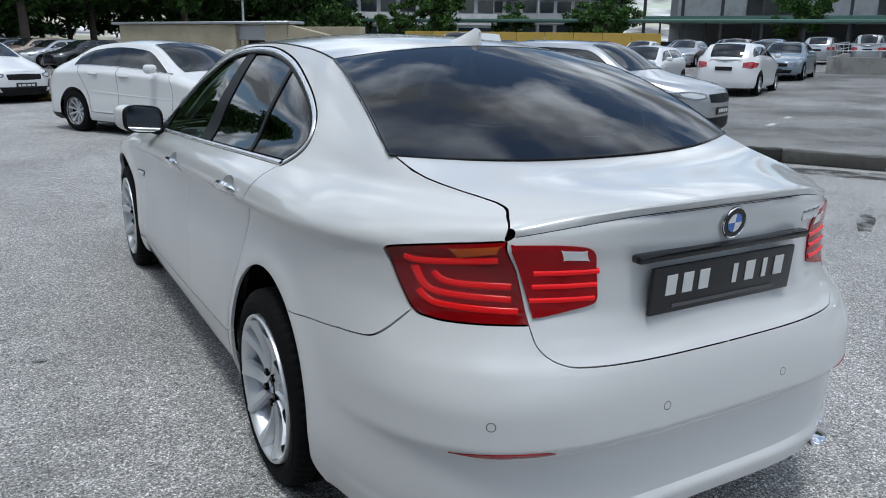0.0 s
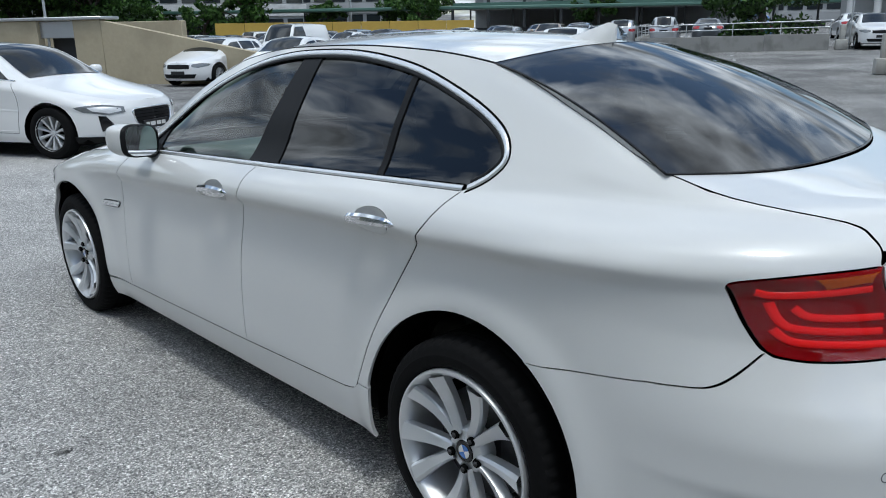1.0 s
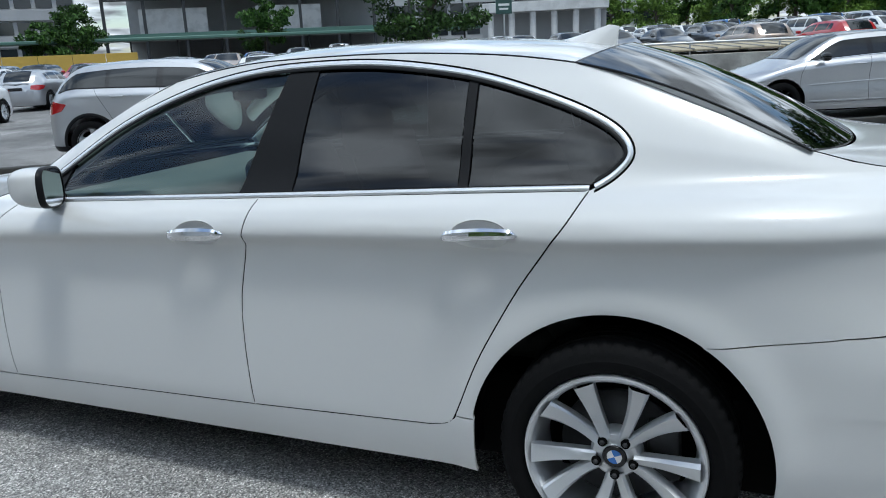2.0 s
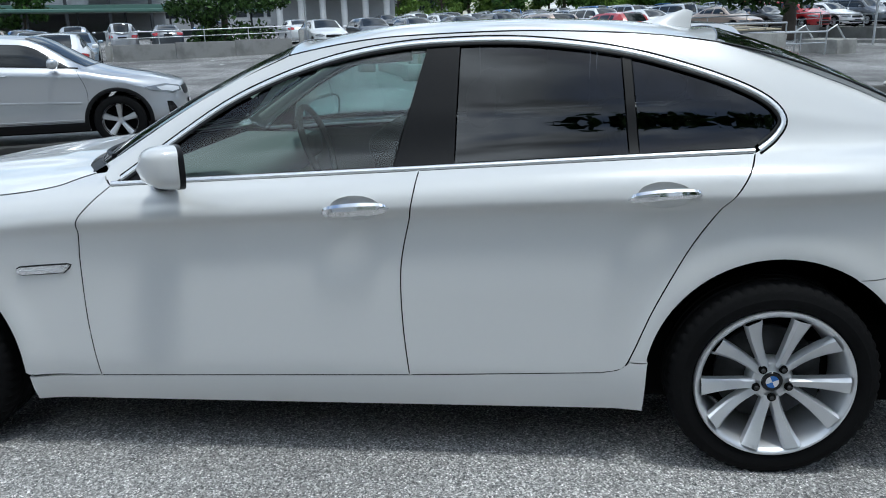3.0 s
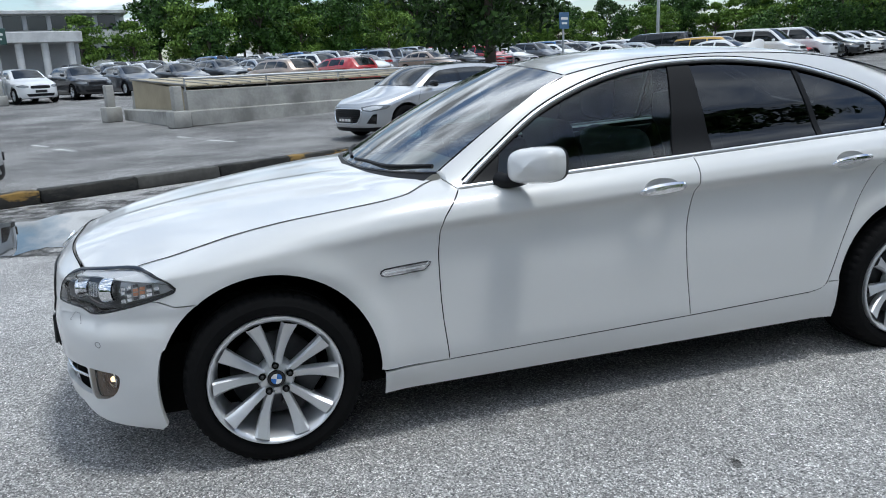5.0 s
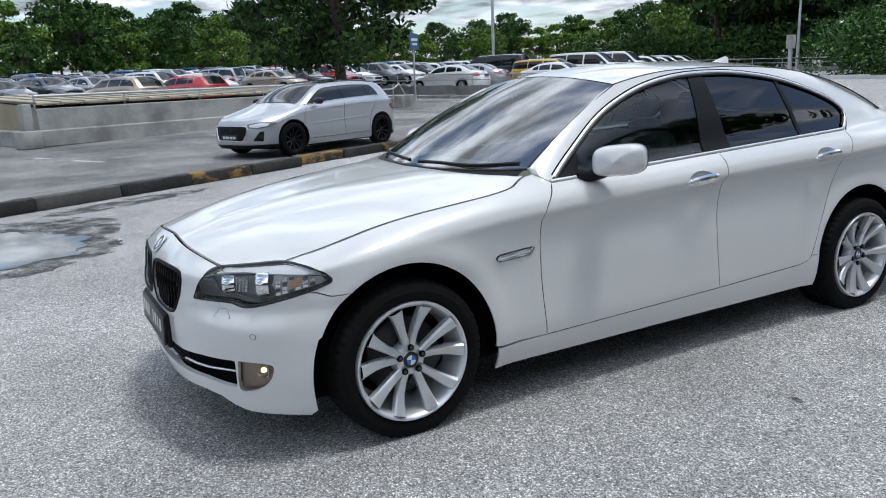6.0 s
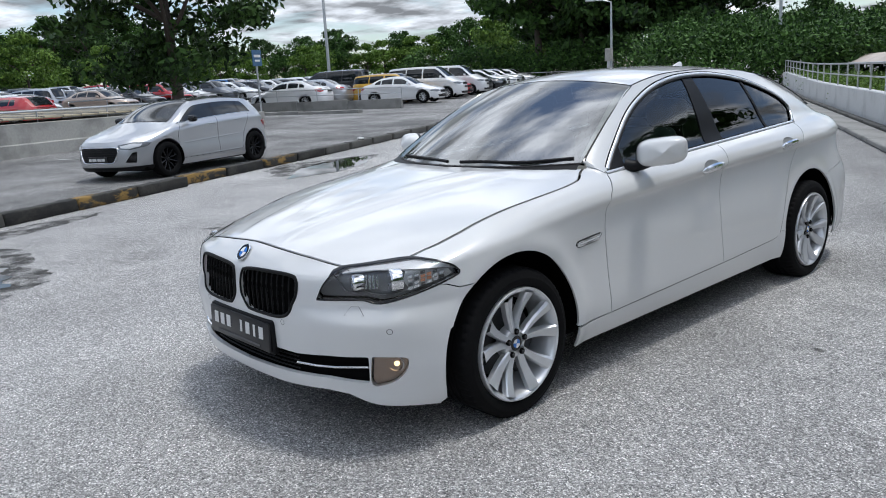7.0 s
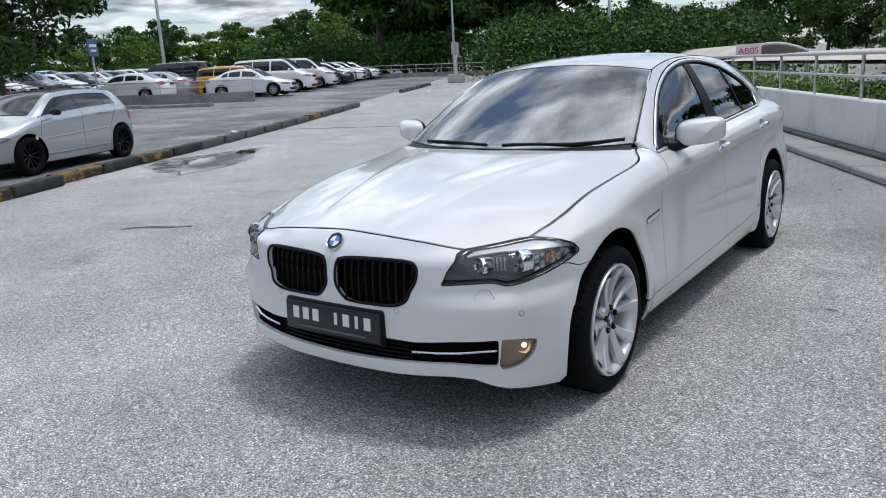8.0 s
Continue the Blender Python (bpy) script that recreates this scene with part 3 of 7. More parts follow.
for k in range(51):
    b0 = -20.07 + 1.2 * k
    mat = (KERBBLACK, KERBYELLOW)[k % 2] if kr.random() < 0.93 else KERBGREY
    if b0 > 9.5:
        mat = KERBGREY if kr.random() < 0.75 else mat
    if 22.6 < b0 < 31.8:
        continue
    # three straight runs, each set a little off the last
    if b0 < -2.5:
        a0 = 8.34
        b0 -= 0.11
    elif b0 < 4.6:
        a0 = 8.34 - 0.05 * (b0 + 2.5) / 7
    else:
        a0 = 8.46 - 0.034 * (b0 - 4.6) + 0.4 * (b0 > 30)
        b0 += 0.10
    i = kr.randrange(4)
    if (i, mat.name) not in kerb_by:
        cp = kerb_mesh[i].copy()
        cp.materials.clear()
        cp.materials.append(mat)
        kerb_by[(i, mat.name)] = cp
    o = part("kerb_block", kerb_by[(i, mat.name)], None, kerb)
    o.matrix_basis = place(a0 + kr.uniform(-0.012, 0.012), b0) @ pose(0, 0, 0, 0, 0, kr.uniform(-0.6, 0.6))

litter = tagged(part("plastic_bag", soften(blob(0.11, 0.07, 0.06, 4), 60), WHITEWALL), "crumpled white plastic bag on the kerb", "bag")
litter.matrix_basis = place(8.22, 11.35, 0.165)

crack = thing("asphalt_joint", "dark open joint across the asphalt", "joint", kind="structure")
for i in range(8):
    t0, t1 = i / 8, (i + 1) / 8
    p0, p1 = Vector((13.5, -8.75, 0)).lerp(Vector((8.0, -11.2, 0)), t0), Vector((13.5, -8.75, 0)).lerp(Vector((8.0, -11.2, 0)), t1)
    mid, d = (p0 + p1) / 2, p1 - p0
    o = part("joint_piece", box(d.length * 1.01, kr.uniform(0.035, 0.075), 0.006, 0, at=(0, 0, 0)), KERBBLACK, crack)
    o.matrix_basis = pose(mid.x, mid.y + kr.uniform(-0.02, 0.02), rise(mid.x, mid.y) + 0.002, 0, 0, math.degrees(math.atan2(d.y, d.x)) + kr.uniform(-1.5, 1.5))

DRYLEAF = plain("dry brown leaf", (0.17, 0.10, 0.045), 0.8, grain=0.3, scale=60)
scraps = thing("litter", "scattered pale scraps and dry leaves on the asphalt", "litter", kind="stuff")
bits = []
lr = random.Random(12)
for mat, n, spots in ((WHITEWALL, 26, ((-2.3, 2.9, 0.45, 1.6),)), (DRYLEAF, 40, ((7.9, -2.2, 0.3, 1.2), (-2.2, 4.0, 0.5, 4.0), (8.1, 6.0, 0.2, 5.0)))):
    verts, faces = [], []
    for i in range(n):
        a0, b1, sa, sb = lr.choice(spots)
        p = PX * lr.gauss(a0, sa * 0.5) + KX * lr.gauss(b1, sb * 0.5)
        r, turn = lr.uniform(0.008, 0.02 if mat is WHITEWALL else 0.045), lr.uniform(0, 6.28)
        k = len(verts)
        for j in range(5):
            an = turn + j * 2 * math.pi / 5
            w = 1.0 if j % 2 == 0 else 0.55
            verts.append((p.x + r * w * math.cos(an), p.y + r * w * 0.7 * math.sin(an), rise(p.x, p.y) + 0.006 + lr.uniform(0, 0.010)))
        faces.append(tuple(range(k, k + 5)))
    part("scrap", mesh_of(verts, faces, False), mat, scraps)

# ---- puddles and damp asphalt ----
water, nt2, wb = shader("puddle water")
wb.inputs["Base Color"].default_value = (0.035, 0.033, 0.03, 1)
wb.inputs["Roughness"].default_value = 0.015
wb.inputs["IOR"].default_value = 1.8
damp = plain("damp dark asphalt", (0.05, 0.048, 0.044), 0.65, grain=0.5, scale=110, bump=0.4, spec=0.3)


# damp is patchy: it thins out in flecks
dn = damp.node_tree
db = dn.nodes["Principled BSDF"]
fleck = node(dn, "ShaderNodeTexNoise", Scale=3.2, Detail=7.0, Roughness=0.7)
dco = dn.nodes.new("ShaderNodeTexCoord")
dn.links.new(dco.outputs["Object"], fleck.inputs["Vector"])
dr = dn.nodes.new("ShaderNodeMapRange")
for i, v in enumerate((0.40, 0.58, 0.0, 0.8)):
    dr.inputs[i + 1].default_value = v
dn.links.new(fleck.outputs[0], dr.inputs[0])
dn.links.new(dr.outputs[0], db.inputs["Alpha"])


def blot(cx, cy, rx, ry, turn, seed, mat, name, label, z):
    """A flat patch with a ragged edge."""
    pts = []
    for i in range(120):
        a = 2 * math.pi * i / 120
        r = 1 + 0.30 * noise.noise(Vector((math.cos(a) * 1.4 + seed, math.sin(a) * 1.4, seed))) + 0.16 * noise.noise(Vector((math.cos(a) * 4, math.sin(a) * 4 + seed, 1))) + 0.07 * noise.noise(Vector((math.cos(a) * 14, math.sin(a) * 14 + seed, 2)))
        pts.append((rx * r * math.cos(a), ry * r * math.sin(a), 0))
    o = part(name, mesh_of(pts, [list(range(120))], False), mat)
    o.matrix_basis = pose(cx, cy, z, 0, 0, turn)
    return tagged(o, label, "puddle", kind="structure")


blot(10.2, -3.45, 2.2, 0.78, KDEG + 4, 1.5, damp, "damp_patch", "damp dark asphalt beside the kerb", 0.004)
blot(9.40, -3.15, 1.75, 0.52, KDEG + 9, 2.2, water, "puddle", "shallow puddle reflecting the sky by the kerb", 0.007)
blot(5.00, 4.75, 1.45, 1.45, KDEG, 5.1, damp, "damp_patch", "damp dark asphalt round a puddle", 0.004)
blot(4.58, 4.72, 1.10, 0.98, KDEG + 2, 7.7, water, "puddle", "shallow puddle reflecting blue sky", 0.007)
blot(7.15, 2.9, 1.1, 0.28, KDEG, 9.4, damp, "damp_patch", "damp dark asphalt along the kerb", 0.0045)
blot(4.75, 1.43, 0.42, 0.07, KDEG + 92, 3.3, damp, "damp_patch", "dark stain on the asphalt", 0.004)
for i, (x, y, rr) in enumerate(((-1.58, 1.44, 0.024),)):
    blot(x, y, rr * 1.6, rr, 20 * i, 3.0 + i, damp, "oil_spot", "small dark oil spot on the asphalt", 0.004)

# ---- worn parking marks ----
marks = thing("parking_marks", "worn white parking marks on the asphalt", "marking", kind="structure")
for a in (13.6, 15.4, 17.2, 30.0, 33.0, 44.5):
    for b1 in (-6.5, -3.9, -1.3, 1.3, 3.9, 9.0, 11.6, 14.2):
        if kr.random() < 0.6:
            o = part("mark", box(0.11, kr.uniform(0.5, 1.3), 0.004, 0, at=(0, 0, 0.002)), PAINTMARK, marks)
            o.matrix_basis = place(a + kr.uniform(-0.2, 0.2), b1)


# ---- low walls with rails ----
def low_wall(name, label, a0, b0, a1, b1, h, mat, rails=2, rail_h=0.55, post=2.0, thick=0.22, cope=True):
    p0, p1 = PX * a0 + KX * b0, PX * a1 + KX * b1
    d = p1 - p0
    length = d.length
    turn = math.degrees(math.atan2(d.y, d.x))
    w = thing(name, label, "wall", kind="structure", m=pose(p0.x, p0.y, 0, 0, 0, turn))
    lie = lambda x: rise(*(p0 + d * (x / length)).xy)
    n = max(1, int(round(length / 2.6)))
    seg = box(length / n - 0.012, thick, h + 0.1, 0.012, 1, at=(0, 0, -0.1))
    for i in range(n):
        part("wall_panel", seg, mat, w).matrix_basis = pose((i + 0.5) * length / n, 0, lie((i + 0.5) * length / n))
    if rails:
        for k in range(rails):
            z = h + rail_h * (k + 1) / rails
            part("rail", tube([(x, 0, z + lie(x)) for x in np.linspace(0, length, max(3, n + 1))], 0.028 if k == rails - 1 else 0.020, 8), STEEL, w)
        m = max(2, int(length / post) + 1)
        stick = tube([(0, 0, h - 0.02), (0, 0, h + rail_h)], 0.024, 8)
        for i in range(m):
            part("rail_post", stick, STEEL, w).matrix_basis = pose(length * i / (m - 1), 0, lie(length * i / (m - 1)))
    return w


low_wall("wall_west", "low weathered concrete wall with steel rails", 36.0, 5.4, 36.0, -2.7, 0.72, CONCRETE)
low_wall("wall_west_return", "low pale concrete wall with steel rails", 36.3, -2.9, 44.0, -2.9, 0.72, PALECONCRETE)
low_wall("wall_ramp", "low concrete parapet with steel rails", 14.2, 28.6, 25.5, 28.3, 0.46, CONCRETE, rail_h=0.55)
low_wall("wall_step", "low concrete step before the parapet", 15.0, 25.6, 21.0, 25.4, 0.13, CONCRETE, rails=0, thick=0.5)
low_wall("wall_ramp_end", "low concrete parapet with steel rails", 25.6, 28.3, 25.6, 19.5, 0.55, CONCRETE, rail_h=0.55)
low_wall("wall_end", "low concrete wall and rail across the far end", 5.0, 59.6, 20.0, 59.0, 0.35, CONCRETE, rails=2, rail_h=0.65)
low_wall("wall_lane_end", "low white kerb wall at the end of the lane below the hedge", -3.4, 43.2, 5.0, 43.6, 0.22, WHITEWALL, rails=0)


def bollard(a, b, h=1.3):
    o = tagged(part("concrete_post", joined(box(0.48, 0.48, 0.44, 0.04, 2), box(0.24, 0.24, h - 0.66, 0.03, 2, at=(0, 0, 0.44)), angle=40), PALECONCRETE), "pale concrete post on a square foot", "post", group="concrete posts")
    o.matrix_basis = place(a, b)


for a, b in ((17.6, 5.0), (21.7, 4.9), (36.0, 5.9)):
    bollard(a, b)

# ---- covered ramp: concrete sides and a ribbed slab ----
ramp_cover = thing("ramp_cover", "low concrete ramp cover with a ribbed beige slab", "structure", kind="structure", m=place(17.7, 5.3) @ pose(0, 0, 0, 0, 0, -4.5))
RW, RL = 4.0, 12.0
part("side_wall", box(RL, 0.25, 0.95, 0.02, 1, at=(RL / 2, 0.0, 0)), PALECONCRETE, ramp_cover)
part("side_wall", box(RL, 0.25, 0.95, 0.02, 1, at=(RL / 2, RW, 0)), PALECONCRETE, ramp_cover)
gable = mesh_of([(0, 0.1, 0), (0, RW - 0.1, 0), (0, RW - 0.1, 1.25), (0, 0.1, 0.98), (0.2, 0.1, 0), (0.2, RW - 0.1, 0), (0.2, RW - 0.1, 1.25), (0.2, 0.1, 0.98)],
                [(0, 1, 2, 3), (7, 6, 5, 4), (0, 4, 5, 1), (1, 5, 6, 2), (2, 6, 7, 3), (3, 7, 4, 0)], False)
part("end_wall", gable, BEIGEWALL, ramp_cover)
part("footing", box(0.35, RW + 0.4, 0.42, 0.03, 1, at=(-0.1, RW / 2, 0)), PALECONCRETE, ramp_cover)
part("footing", box(RL, 0.32, 0.42, 0.03, 1, at=(RL / 2, -0.05, 0)), PALECONCRETE, ramp_cover)
slab = box(0.60, RW + 0.25, 0.05, 0.012, 1)
rib = box(0.07, RW + 0.25, 0.045, 0.01, 1)
for i in range(int(RL / 0.62)):
    for me, nm, dx, dz in ((slab, "slab", 0.31, 0), (rib, "rib", 0.0, 0.03)):
        part(nm, me, BEIGEWALL if nm == "slab" else CONCRETE, ramp_cover).matrix_basis = pose(0.0 + i * 0.62 + dx, RW / 2, 1.135 + dz, 2.7, 0, 0)
part("hand_rail", tube([(0, -0.05, 1.25), (RL / 2, -0.05, 1.25), (RL, -0.05, 1.25)], 0.035, 8), STEEL, ramp_cover)
for i in range(6):
    part("rail_post", tube([(i * RL / 5, -0.05, 0.9), (i * RL / 5, -0.05, 1.25)], 0.025, 8), STEEL, ramp_cover)

# ---- beige stair shelter ----
shelter = thing("stair_shelter", "beige rendered shelter wall with a sloping end and steel roof edge", "shelter", kind="structure", m=place(18.9, -28.5))
SL = 7.0
part("long_wall", box(SL, 0.3, 2.08, 0.02, 1, at=(SL / 2, 0, 0)), BEIGEWALL, shelter)
part("pier", box(1.15, 0.3, 2.08, 0.02, 1, at=(SL + 2.1, 0, 0)), BEIGEWALL, shelter)
wedge = mesh_of([(SL + 2.7, -0.15, 0), (SL + 8.6, -0.15, 0), (SL + 8.6, -0.15, 0.95), (SL + 2.7, -0.15, 2.04), (SL + 2.7, 0.15, 0), (SL + 8.6, 0.15, 0), (SL + 8.6, 0.15, 0.95), (SL + 2.7, 0.15, 2.04)],
                [(3, 2, 1, 0), (4, 5, 6, 7), (0, 1, 5, 4), (1, 2, 6, 5), (2, 3, 7, 6), (3, 0, 4, 7)], False)
part("sloping_wall", wedge, BEIGEWALL, shelter)
part("roof_edge", box(SL + 3.2, 0.9, 0.10, 0.02, 1, at=(SL / 2 + 1.2, 0.2, 2.08)), STEEL, shelter)
part("louvre", box(1.6, 0.12, 0.55, 0.02, 1, at=(SL + 0.75, 0.05, 1.50)), STEEL, shelter)
# an added dark board gives the opening below the louvre its shaded look
part("dark_inside", box(1.6, 0.1, 1.5, 0, at=(SL + 0.75, 0.6, 0)), DARKSTEEL, shelter)
part("back_wall", box(SL + 3, 0.3, 2.08, 0.02, 1, at=(SL / 2 + 1.4, 4.0, 0)), BEIGEWALL, shelter)
post_s = tagged(part("bollard", box(0.34, 0.34, 1.15, 0.06, 2), WHITEWALL), "short pale post beside the beige shelter", "post")
post_s.matrix_basis = place(18.2, -21.2)


# ---- signs and lamp posts ----
def sign_post(a, b, h, w, sh, mat, label, text=""):
    s = thing("sign_post", label, "sign", m=place(a, b))
    part("pole", tube([(0, 0, 0), (0, 0, h)], 0.045, 10), STEEL, s)
    part("sign_board", box(w, 0.04, sh, 0.01, 1, at=(0, -0.06, h - sh)), mat, s, "plain board")
    part("board_bar", box(w * 0.7, 0.006, sh * 0.16, 0, at=(0, -0.084, h - sh * 0.45)), PLATEBAR, s)
    part("board_bar", box(w * 0.55, 0.006, sh * 0.12, 0, at=(0, -0.084, h - sh * 0.72)), PLATEBAR, s)
    s.matrix_basis = s.matrix_basis @ pose(0, 0, 0, 0, 0, -8)
    return s


stair = thing("stair_rails", "steel stair rails between concrete blocks", "railing", kind="structure", m=place(16.8, 18.2))
for yy in (0.0, 1.3):
    part("rail", tube([(-1.4, yy, 0.75), (0.9, yy, 0.75), (1.3, yy, 0.95), (1.9, yy, 0.3)], 0.03, 8), STEEL, stair)
    part("rail", tube([(-1.4, yy, 0.4), (0.9, yy, 0.4)], 0.022, 8), STEEL, stair)
    for xx in (-1.4, -0.2, 0.9):
        part("rail_post", tube([(xx, yy, 0), (xx, yy, 0.95 if xx > 0 else 0.75)], 0.028, 8), STEEL, stair)
part("step_block", box(0.9, 1.5, 0.5, 0.03, 1, at=(1.7, 0.6, 0)), PALECONCRETE, stair)
sign_post(19.4, 24.4, 2.95, 0.6, 0.7, SIGNBLUE, "blue car park sign on a steel pole")
sign_post(36.6, 6.3, 3.3, 0.8, 0.7, plain("dark green sign", (0.03, 0.075, 0.065), 0.5), "dark green sign on a steel pole beside the wall")
sign_post(19.1, -21.4, 3.6, 0.95, 0.65, plain("dark grey sign", (0.05, 0.075, 0.09), 0.5), "dark sign above the beige shelter")
box_sign = thing("sign_cabinet", "pale sign cabinet on a steel post by the hedge", "sign", m=place(6.3, 43.4))
part("foot_block", box(0.9, 1.0, 0.55, 0.05, 2), PALECONCRETE, box_sign)
part("pole", box(0.42, 0.18, 1.5, 0.02, 1, at=(0, 0, 0.5)), STEEL, box_sign)
part("cabinet", box(0.34, 0.4, 0.75, 0.03, 2, at=(-0.19, 0, 1.75)), PALECONCRETE, box_sign)
part("cabinet", box(0.34, 0.4, 0.75, 0.03, 2, at=(0.19, 0, 1.75)), PALECONCRETE, box_sign)


def lamp_post(x, y, h, turn=0.0):
    s = thing("street_lamp", "tall grey steel lamp post", "lamp post", group="lamp posts", m=up(pose(x, y, 0, 0, 0, turn)))
    part("pole", tube([(0, 0, 0), (0, 0, h * 0.5), (0, 0, h)], (0.13, 0.10, 0.07), 10), STEEL, s)
    part("arm", tube([(0, 0, h - 0.05), (0.6, 0, h + 0.12), (1.3, 0, h + 0.16)], 0.05, 8), STEEL, s)
    part("lamp_head", box(0.75, 0.30, 0.13, 0.05, 2, at=(1.6, 0, h + 0.08)), STEEL, s)


for x, y, h in ((46.7, -28.8, 17), (33.5, -46.5, 6.2), (20.0, -46.0, 12), (70, 30, 9), (46, 62, 9), (30, 75, 8)):
    lamp_post(x, y, h, 40)

# ---- white parapet with railing, planted strip and the covered walk behind it ----
low_wall("wall_parapet", "white painted parapet wall with a steel railing", -3.35, -14.0, -3.75, 43.0, 0.72, WHITEWALL, rails=2, rail_h=0.62, post=1.9, thick=0.25)
strip_bed = thing("planted_strip", "raised concrete strip with weeds below the parapet", "kerb", kind="structure", m=place(-2.9, 10.0))
edge_me = box(1.95, 0.16, 0.13, 0.02, 1)
bed_me = box(1.99, 0.50, 0.09, 0.02, 1)
for i in range(30):
    part("edge_block", edge_me, KERBGREY, strip_bed).matrix_basis = pose(-20 + i * 2.0, -0.36, 0)
    part("bed", bed_me, CONCRETE, strip_bed).matrix_basis = pose(-20 + i * 2.0, 0.0, 0)
CANOPY = plain("pale canopy sheet", (0.55, 0.47, 0.41), 0.6, grain=0.1, scale=8, wear=0.2)


def canopy(a0, a1, b0, b1, z0, z1, label):
    """A long vaulted sheet on columns, beyond the parapet."""
    roof = thing("covered_walkway", label, "roof", kind="structure", m=place((a0 + a1) / 2, b0))
    half = (a1 - a0) / 2
    n = int((b1 - b0) / 1.2) + 1
    line = lambda t: z0 + (z1 - z0) * math.sin(math.pi * (0.08 + 0.84 * t)) ** 0.8
    top = [[(i * (b1 - b0) / (n - 1), half * (1 - 2 * t), line(t)) for t in np.linspace(0, 1, 13)] for i in range(n)]
    part("roof_sheet", soften(sheet(np.array(top)), 40), CANOPY, roof)
    part("roof_lining", soften(sheet(np.array(top) * (1, 0.98, 1) - (0, 0, 0.10), flip=True), 40), CANOPY, roof)
    part("edge_gutter", tube([(0, -half, line(1) - 0.05), ((b1 - b0) / 2, -half, line(1) - 0.05), (b1 - b0, -half, line(1) - 0.05)], 0.07, 8), STEEL, roof)
    ring = [(0.0, half * (1 - 2 * t), line(t) - 0.05) for t in np.linspace(0, 1, 13)]
    part("end_hoop", tube(ring, 0.07, 8), WHITEWALL, roof)
    for i in range(0, n, 4):
        for sy in (-half * 0.9, half * 0.9):
            part("column", tube([(top[i][0][0], sy, -2.5), (top[i][0][0], sy, line(0.05) - 0.05)], 0.08, 8), STEEL, roof)
    return roof


canopy(-10.4, -7.2, 28.6, 54.0, 1.05, 1.75, "pale curved walkway roof beyond the parapet")
canopy(-15.5, -6.4, 5.0, 27.5, 1.02, 1.30, "long low pale walkway roof beyond the parapet")
sign = thing("hanging_sign", "white sign board with red letters on the walkway roof", "sign", m=pose(6.2, -28.0, 1.15, 0, 0, 193))
part("board", box(0.98, 0.05, 0.58, 0.01, 1, at=(0, 0, 0)), WHITEWALL, sign)
part("bracket", tube([(0, 0.05, 0.1), (0, 0.06, -2.4)], 0.05, 8), STEEL, sign)
letters = bpy.data.curves.new("letters", "FONT")
letters.body, letters.size, letters.align_x, letters.align_y, letters.extrude = "AB05", 0.36, "CENTER", "CENTER", 0.004
REDLETTER = plain("red letters", (0.45, 0.02, 0.08), 0.5)
letters.materials.append(REDLETTER)
txt = new("letters", letters)
txt.parent = sign
txt.matrix_basis = pose(0, -0.032, 0.29, 90, 0, 0)

# ---- buildings beyond the car park ----
def bearing(deg, dist, z=0.0):
    """A pose at a distance from the first lane, its own y pointing away from it."""
    h = radians(deg)
    return up(pose(-2 + dist * math.sin(h), dist * math.cos(h), z, 0, 0, -deg))


DARKGLASS = plain("dark window glass", (0.02, 0.025, 0.03), 0.08, spec=0.8)
GREYWALL = plain("grey facade panel", (0.40, 0.41, 0.42), 0.7, grain=0.08, scale=3, wear=0.15)
REDBROWN = plain("red brown wall", (0.30, 0.14, 0.11), 0.8, grain=0.15, scale=4)


def banded_building(deg, dist, width, floors, depth=14, fh=3.3, label="", wall=WHITEWALL):
    bld = thing("office_building", label, "building", kind="structure", m=bearing(deg, dist))
    part("core", box(width - 0.6, depth - 0.6, floors * fh, 0, at=(0, depth / 2, 0)), GREYWALL, bld)
    band = box(width, depth, 1.35, 0.03, 1, at=(0, depth / 2, 0))
    win = box(1.9, 0.12, 1.5, 0.02, 1)
    for f in range(floors):
        part("parapet_band", band, wall, bld).matrix_basis = pose(0, 0, f * fh + 0.2)
        n = int(width / 2.4)
        for i in range(n):
            part("window", win, DARKGLASS, bld).matrix_basis = pose(-width / 2 + 1.4 + i * 2.4, 0.20, f * fh + 1.7)
    part("roof", box(width + 0.5, depth + 0.5, 0.4, 0.05, 1, at=(0, depth / 2, floors * fh)), wall, bld)
    return bld


banded_building(24.5, 96, 34, 5, label="white banded office building with rows of dark windows")
banded_building(38.0, 112, 22, 6, fh=3.2, label="grey block with pale balconies and dark windows", wall=GREYWALL)
banded_building(68.0, 118, 26, 5, fh=3.0, label="grey office block with banded floors", wall=GREYWALL)
banded_building(78.5, 98, 18, 2, fh=3.4, label="low white building with pale columns")


def frame_hall(deg, dist, width, height, label):
    """An open dark steel hall with columns, trusses and pale walls behind."""
    hall = thing("steel_hall", label, "building", kind="structure", m=bearing(deg, dist))
    part("floor_slab", box(width, 18, 0.5, 0.03, 1, at=(0, 9, 3.0)), CONCRETE, hall)
    part("floor_slab", box(width, 18, 0.5, 0.03, 1, at=(0, 9, height - 0.6)), DARKSTEEL, hall)
    part("back_wall", box(width, 0.3, height, 0, at=(0, 17, 0)), GREYWALL, hall)
    panel_me = box(7.5, 0.25, 2.8, 0.02, 1)
    for i in range(int(width / 13)):
        part("wall_panel", panel_me, WHITEWALL, hall).matrix_basis = pose(-width / 2 + 7 + i * 13, 3.0, 3.5)
    col = box(0.32, 0.32, height, 0.02, 1)
    n = int(width / 4.2)
    for i in range(n + 1):
        part("column", col, DARKSTEEL, hall).matrix_basis = pose(-width / 2 + i * width / n, 0.2, 0)
    zz = []
